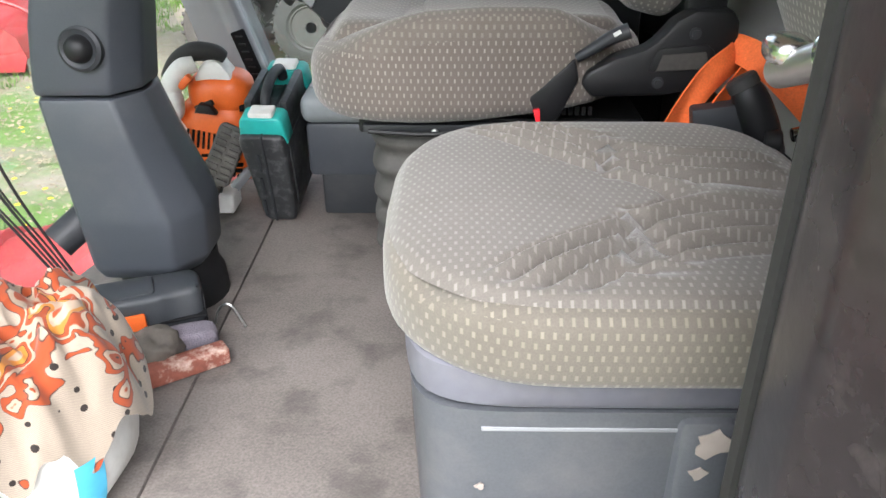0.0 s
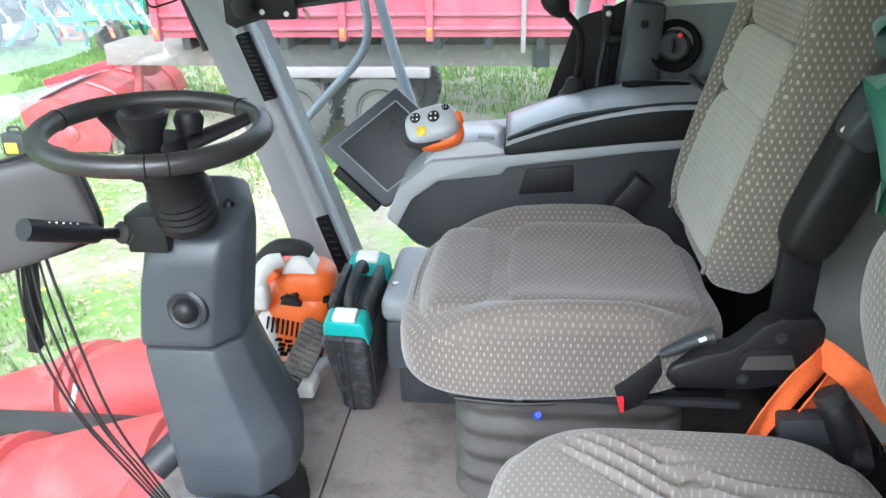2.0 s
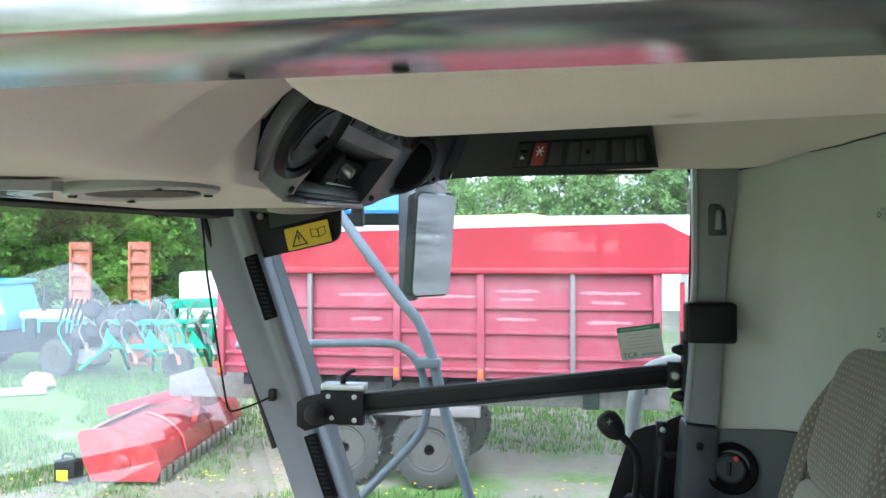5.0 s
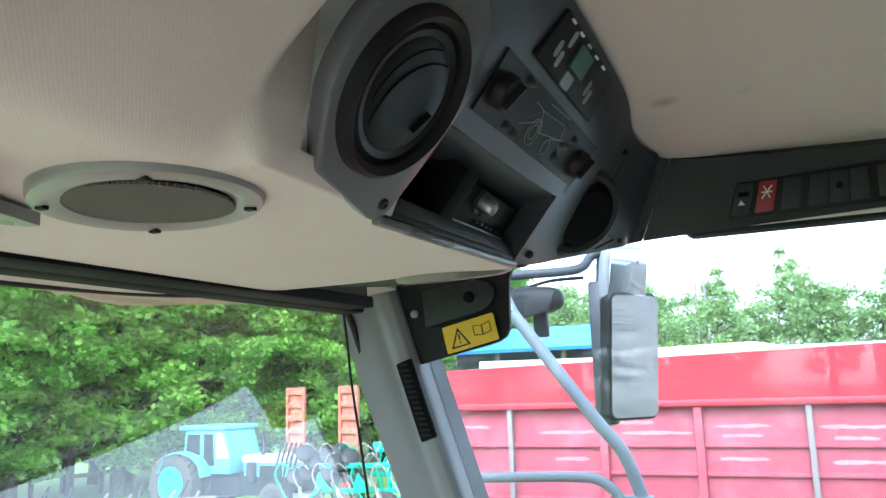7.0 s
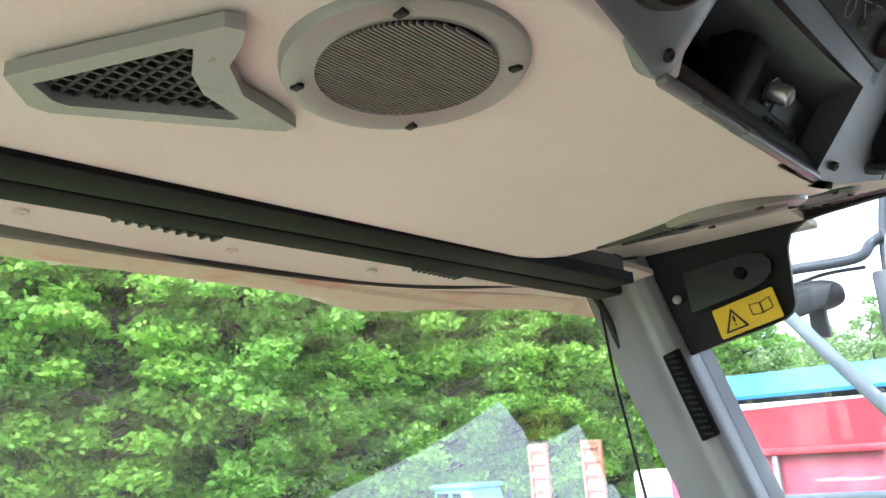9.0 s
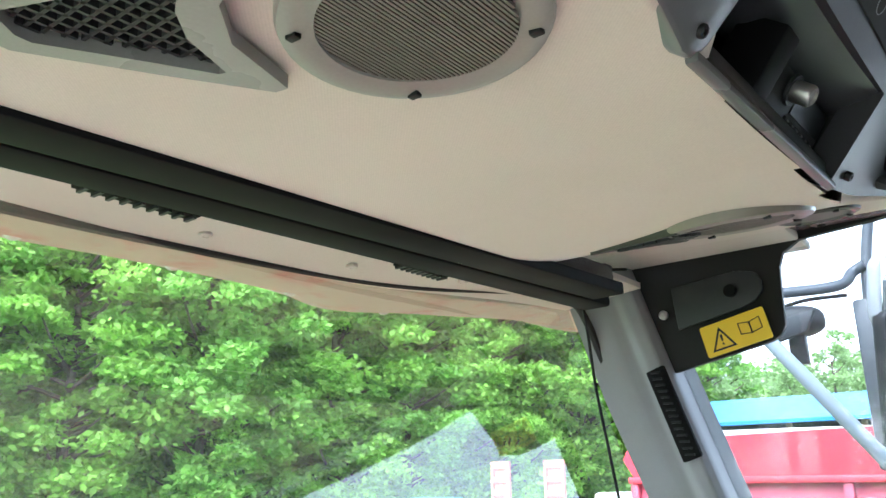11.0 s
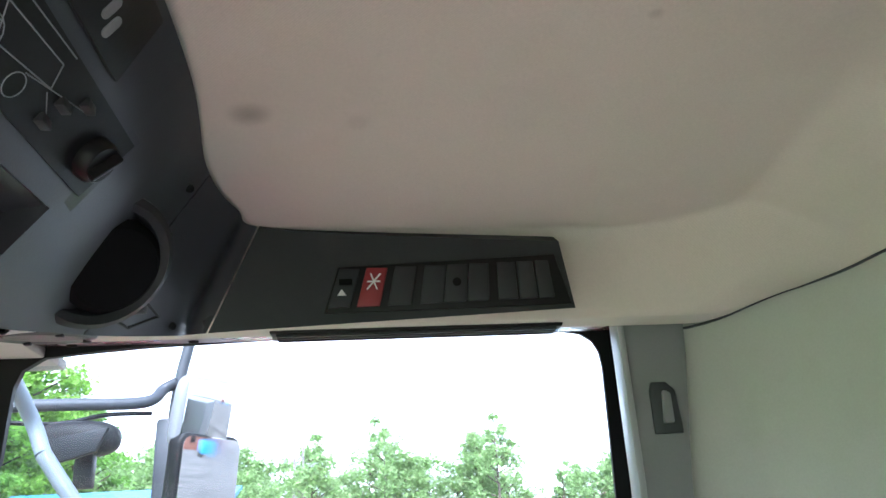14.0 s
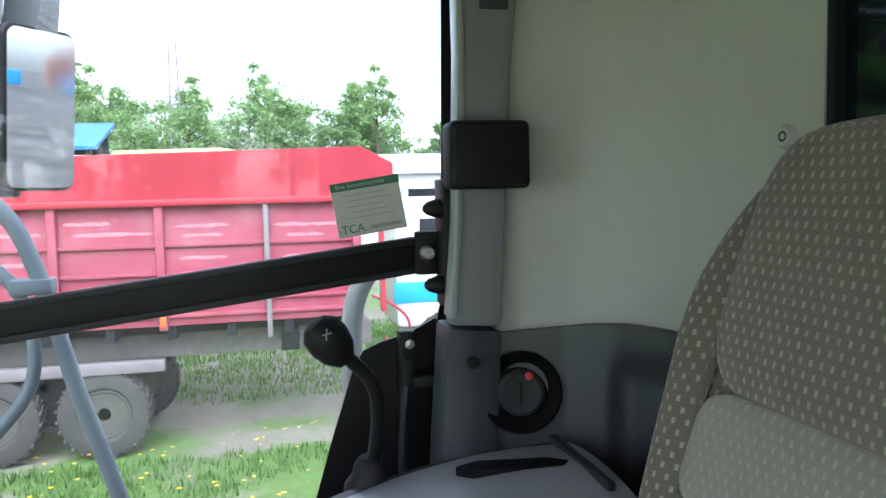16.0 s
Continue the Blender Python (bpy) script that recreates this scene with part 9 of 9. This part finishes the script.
part("glass", prism(bmesh.new(), rounded(0.222, 0.438, 0.028), mm @ V((0.003, -0.003, 0.005)), MU, MV, 0.004), M_MIRROR, wm, "mirror glass")
m2 = Matrix.Translation((-0.585, 3.47, 1.79)) @ Matrix.Rotation(radians(48), 4, "Z") @ Matrix.Rotation(radians(12), 4, "X")
part("upper_housing", pad(bmesh.new(), (0, 0.02, 0), (0.19, 0.06, 0.23), 5, m2, nu=28, nv=16), M_GREY, wm, "pale upper mirror back")
part("upper_glass", box(bmesh.new(), (-0.082, -0.016, -0.10), (0.082, -0.008, 0.10), 0.002, m2), M_MIRROR, wm, "upper mirror glass")
part("arm", tube(bmesh.new(), [(-1.25, 3.25, 1.80), (-0.95, 3.35, 1.815), (-0.76, 3.44, 1.83), (-0.72, 3.5, 1.88), (-0.68, 3.5, 1.90)], 0.018, 10, 6), M_SLATE, wm)
part("arm", tube(bmesh.new(), [(-0.695, 3.52, 1.70), (-0.68, 3.52, 1.9), (-0.64, 3.52, 2.1)], 0.017, 10, 4), M_SLATE, wm)
part("cable", tube(bmesh.new(), [(-1.2, 3.26, 1.77), (-0.98, 3.34, 1.76), (-0.85, 3.40, 1.79), (-0.74, 3.46, 1.80)], 0.007, 6, 6), M_BLACK, wm)
wl = thing("work_lamp", (-0.9, 3.3, 1.65), "black work lamp on a bracket", "lamp")
part("body", pad(bmesh.new(), (-0.905, 3.35, 1.715), (0.23, 0.12, 0.10), 2.8, nu=24, nv=14), M_BLACK, wl)
part("reflector", prism(bmesh.new(), [(-1.0, 1.70), (-0.80, 1.735), (-0.83, 1.67), (-0.92, 1.645)], (0, 3.29, 0), (1, 0, 0), (0, 0, 1), 0.02, 0.004), M_DARK, wl)
part("bracket", box(bmesh.new(), (-0.90, 3.32, 1.58), (-0.85, 3.36, 1.68), 0.006), M_BLACK, wl)
wp = thing("grab_handle", (0.28, 3.0, 0.6), "white curved grab handle outside the window", "handle")
part("tube", tube(bmesh.new(), [(0.45, 3.0, 1.10), (0.35, 3.0, 1.085), (0.275, 3.0, 1.05), (0.235, 3.0, 0.97), (0.225, 3.0, 0.85), (0.225, 3.0, 0.55), (0.225, 3.0, -0.2), (0.225, 3.0, -0.92)], 0.026, 12, 6), M_WHITE, wp)
# platform outside the cab and body
b = box(bmesh.new(), (0.9, -0.6, G + 0.6), (5.5, 3.2, 1.75), 0.05)
solid("combine_body", b, M_GREY, "grey side of the machine behind the cab", "body", "structure")
b = box(bmesh.new(), (-0.3, 2.6, -1.2), (0.9, 3.3, -0.9), 0.02)
solid("side_platform", b, M_DARK, "dark step platform outside the window", "platform", "structure")
# red snouts of the header
for k, (p0, p1, r) in enumerate((((-1.35, 2.75, -0.95), (-3.9, 3.0, -1.75), 0.29), ((-1.35, 2.0, -0.95), (-3.9, 2.15, -1.75), 0.29), ((-1.45, 3.55, -0.95), (-3.9, 3.95, -1.75), 0.29), ((-1.35, 1.25, -0.95), (-3.9, 1.3, -1.75), 0.29))):
    sn = thing("header_snout", p0, "red moulded divider snout of the maize header", "divider snout", "header snouts")
    p0, p1 = V(p0), V(p1)
    part("cone", tube(bmesh.new(), [p0, p0.lerp(p1, 0.3), p0.lerp(p1, 0.62), p0.lerp(p1, 0.85), p1], lambda t, r=r: r * (1 - 0.8 * t ** 1.6), 20, 6), M_SNOUT, sn)
    for q_ in (0.32, 0.36):
        c_ = p0.lerp(p1, q_)
        part("collar", lathe(bmesh.new(), [(r * 0.92, -0.03), (r * 1.06, -0.03), (r * 1.08, 0.0), (r * 1.06, 0.03), (r * 0.92, 0.03)], c_, p1 - p0, 24), M_SNOUT, sn)
    gap = p0.lerp(p1, 0.30) + V((0, -0.40, 0.10))
    part("chain_guard", box(bmesh.new(), gap - V((0.55, 0.09, 0.25)), gap + V((0.5, 0.09, 0.0)), 0.03), M_BLACK, sn, "dark gap plate")
    part("latch", bar(bmesh.new(), p0.lerp(p1, 0.33) + V((0.02, -0.25, 0.24)), p0.lerp(p1, 0.33) + V((0.0, -0.33, 0.08)), 0.03, 0.012, 0.004), M_STEEL, sn, "steel latch")
solid("header_beam", box(bmesh.new(), (-1.4, -0.5, -1.35), (-1.1, 4.6, -0.65), 0.05), M_SNOUT, "red cross beam of the header", "beam", "structure")


# ---- trees ----
def tree_mesh(name, seed, h, spread, n, leaf_size, base, nb, tuft, flat):
    r_ = np.random.default_rng(seed)
    clumps = []
    for i in range(nb):
        t = base + (1 - base) * (i + r_.uniform(0, 1)) / nb
        a = r_.uniform(0, 6.28)
        reach = spread * (0.30 + 0.70 * math.sin(math.pi * min(max((t - base) / (1.02 - base), 0.02), 1)) ** 0.7) * r_.uniform(0.40, 1.05)
        clumps.append((reach * math.cos(a), reach * math.sin(a), t * h + r_.normal(0, 0.25), r_.uniform(0.5, 1.25) * spread * tuft))
    cl = np.array(clumps)
    which = r_.integers(0, nb, n)
    d = r_.normal(0, 1, (n, 3))
    d /= np.linalg.norm(d, axis=1)[:, None]
    rad = cl[which, 3] * r_.uniform(0.05, 1.0, n) ** 0.45 * r_.uniform(0.8, 1.3, n)
    c = cl[which, :3] + d * rad[:, None] * np.array([1.15, 1.15, flat])
    c[:, 2] -= 0.5 * (1 - flat) * rad * np.hypot(d[:, 0], d[:, 1])  # sprays droop at their ends
    up = r_.normal(0, 0.55, (n, 3)) + np.array([0.0, 0.0, 0.75])
    u = np.cross(up, r_.normal(0, 1, (n, 3)))
    u /= np.linalg.norm(u, axis=1)[:, None]
    w = np.cross(up, u)
    w /= np.linalg.norm(w, axis=1)[:, None]
    s = leaf_size * r_.uniform(0.6, 1.4, n)[:, None]
    quad = np.stack([c - u * s, c + w * s * 0.6, c + u * s, c - w * s * 0.6], 1).reshape(-1, 3)
    faces = np.arange(4 * n).reshape(-1, 4)
    me = bpy.data.meshes.new(name)
    me.from_pydata(quad.tolist(), [], faces.tolist())
    b_ = bmesh.new()
    tube(b_, [(0, 0, -0.1), (0.1, 0.05, h * 0.3), (-0.05, 0.1, h * 0.6), (0.05, 0, h * 0.92)], lambda t: 0.22 * (h / 12) * (1 - 0.85 * t), 8, 4)
    for x, y, z, q in clumps[::2]:
        z0 = max(z - 0.25 * math.hypot(x, y) - 0.6, 0.1 * h)
        tube(b_, [(0, 0, z0), (x * 0.5, y * 0.5, z0 + (z - z0) * 0.4), (x, y, z)], lambda t: 0.075 * (h / 12) * (1 - 0.8 * t), 5, 3)
    return me, b_


# M_LEAF3 is paler and greyer: haze of distance put into the colour
M_LEAF1, M_LEAF2, M_LEAF3 = leaf("spring_leaves", (0.30, 0.52, 0.090), 0.35), leaf("mid_leaves", (0.25, 0.47, 0.088), 0.35), leaf("hazed_far_leaves", (0.30, 0.43, 0.17), 0.25)
M_TRUNK = material("bark", (0.11, 0.085, 0.065), 0.95, spread=0.3, grain=20, blotch=3, bump=0.6, depth=0.02)


def tree(name, label, seed, h, spread, n, size, base, mat_, at, group, nb=64, tuft=0.34, flat=0.55):
    t = thing(name, at, label, "tree", group)
    me, b_ = tree_mesh("crown", seed, h, spread, n, size, base, nb, tuft, flat)
    me.materials.append(mat_)
    cr = new("crown", me)
    cr.parent = t
    tk = mesh_ob("trunk", b_, M_TRUNK)
    tk.parent = t
    return t


near = [tree("roadside_tree", "tall leafy tree in fresh spring green", 11 + k, 13.5, 3.5, 42000, 0.130, 0.10, (M_LEAF1, M_LEAF2, M_LEAF1)[k], (-27 - 2 * k, 21 + 6 * k, G), "wood edge trees", 210, 0.20) for k in range(3)]
spots = []
for k in range(15):
    spots.append((-30.5 + 0.95 * k + rng.normal(0, 0.5), 2.0 + 3.05 * k + rng.normal(0, 0.6)))
    spots.append((-35.0 + 0.95 * k + rng.normal(0, 0.8), 3.5 + 3.05 * k + rng.normal(0, 0.8)))
for k, (x, y) in enumerate(spots):
    s = rng.uniform(0.85, 1.2)
    m = Matrix.Translation((x, y, G)) @ Matrix.Rotation(rng.uniform(0, 6.28), 4, "Z") @ Matrix.Scale(s, 4)
    copy_thing(near[k % 3], m)
far = [tree("far_tree", "distant birch or poplar, green paled by painted haze", 31 + k, (12.6, 13.4, 11.4)[k], (2.5, 2.0, 2.9)[k], (5200, 2400, 4200)[k], 0.19, (0.20, 0.34, 0.12)[k], M_LEAF3, (-20 + 6 * k, 74, G), "distant trees", (56, 34, 46)[k], (0.34, 0.30, 0.32)[k], 0.9) for k in range(3)]
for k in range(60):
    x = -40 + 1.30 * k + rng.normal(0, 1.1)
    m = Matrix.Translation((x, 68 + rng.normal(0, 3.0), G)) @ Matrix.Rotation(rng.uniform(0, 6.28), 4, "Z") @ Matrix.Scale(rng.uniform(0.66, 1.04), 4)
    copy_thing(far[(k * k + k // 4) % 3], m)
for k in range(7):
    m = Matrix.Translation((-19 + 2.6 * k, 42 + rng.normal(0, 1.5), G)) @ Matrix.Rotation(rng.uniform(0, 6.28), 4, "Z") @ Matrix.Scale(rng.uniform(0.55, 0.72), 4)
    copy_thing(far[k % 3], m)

# unseen tree row behind the machine, added to darken reflections in the glass
for k in range(22):
    m = Matrix.Translation((-40 + 4.2 * k + rng.normal(0, 0.8), -34 + rng.normal(0, 2.0), G)) @ Matrix.Rotation(rng.uniform(0, 6.28), 4, "Z") @ Matrix.Scale(rng.uniform(0.9, 1.3), 4)
    copy_thing(far[k % 3], m)
# far side of the yard, seen in the mirrors
house = thing("brick_house", (215, 24, G), "brick farmhouse with a red tiled roof across the yard", "house")
M_BRICK = material("red_brick", (0.32, 0.13, 0.09), 0.85, spread=0.2, grain=4, blotch=0.8, bump=0.2)
part("wall", box(bmesh.new(), (210, 19, G), (220, 29, 3.5)), M_BRICK, house)
part("roof", prism(bmesh.new(), [(18.4, 3.5), (29.6, 3.5), (24, 9.0)], (209.5, 0, 0), (0, 1, 0), (0, 0, 1), 11.0), material("roof_tile", (0.30, 0.10, 0.07), 0.8, spread=0.25, grain=6, bump=0.3), house, "red tiled roof")
for y in (21.0, 24.0, 27.0):
    part("window", box(bmesh.new(), (209.93, y - 0.6, -0.4), (210.02, y + 0.6, 1.2)), M_SCREEN, house)
for k, y in enumerate((9.0, 18.5, 31.0)):
    lorry = thing("blue_lorry", (146, y, G), "blue lorry parked across the yard", "lorry", "blue lorries")
    part("cab", box(bmesh.new(), (144.0, y - 1.2, G + 0.6), (146.2, y + 1.2, G + 3.0), 0.15), M_SKYB, lorry)
    part("cargo", box(bmesh.new(), (146.4, y - 1.25, G + 1.0), (152, y + 1.25, G + 3.0), 0.06), material("lorry_blue", (0.05, 0.16, 0.42), 0.5), lorry)
    for x in (145.0, 150.5):
        wheel(lorry, (x, y - 1.0, G + 0.5), 0.5, 0.35, (0, 1, 0), M_RIM, 12)
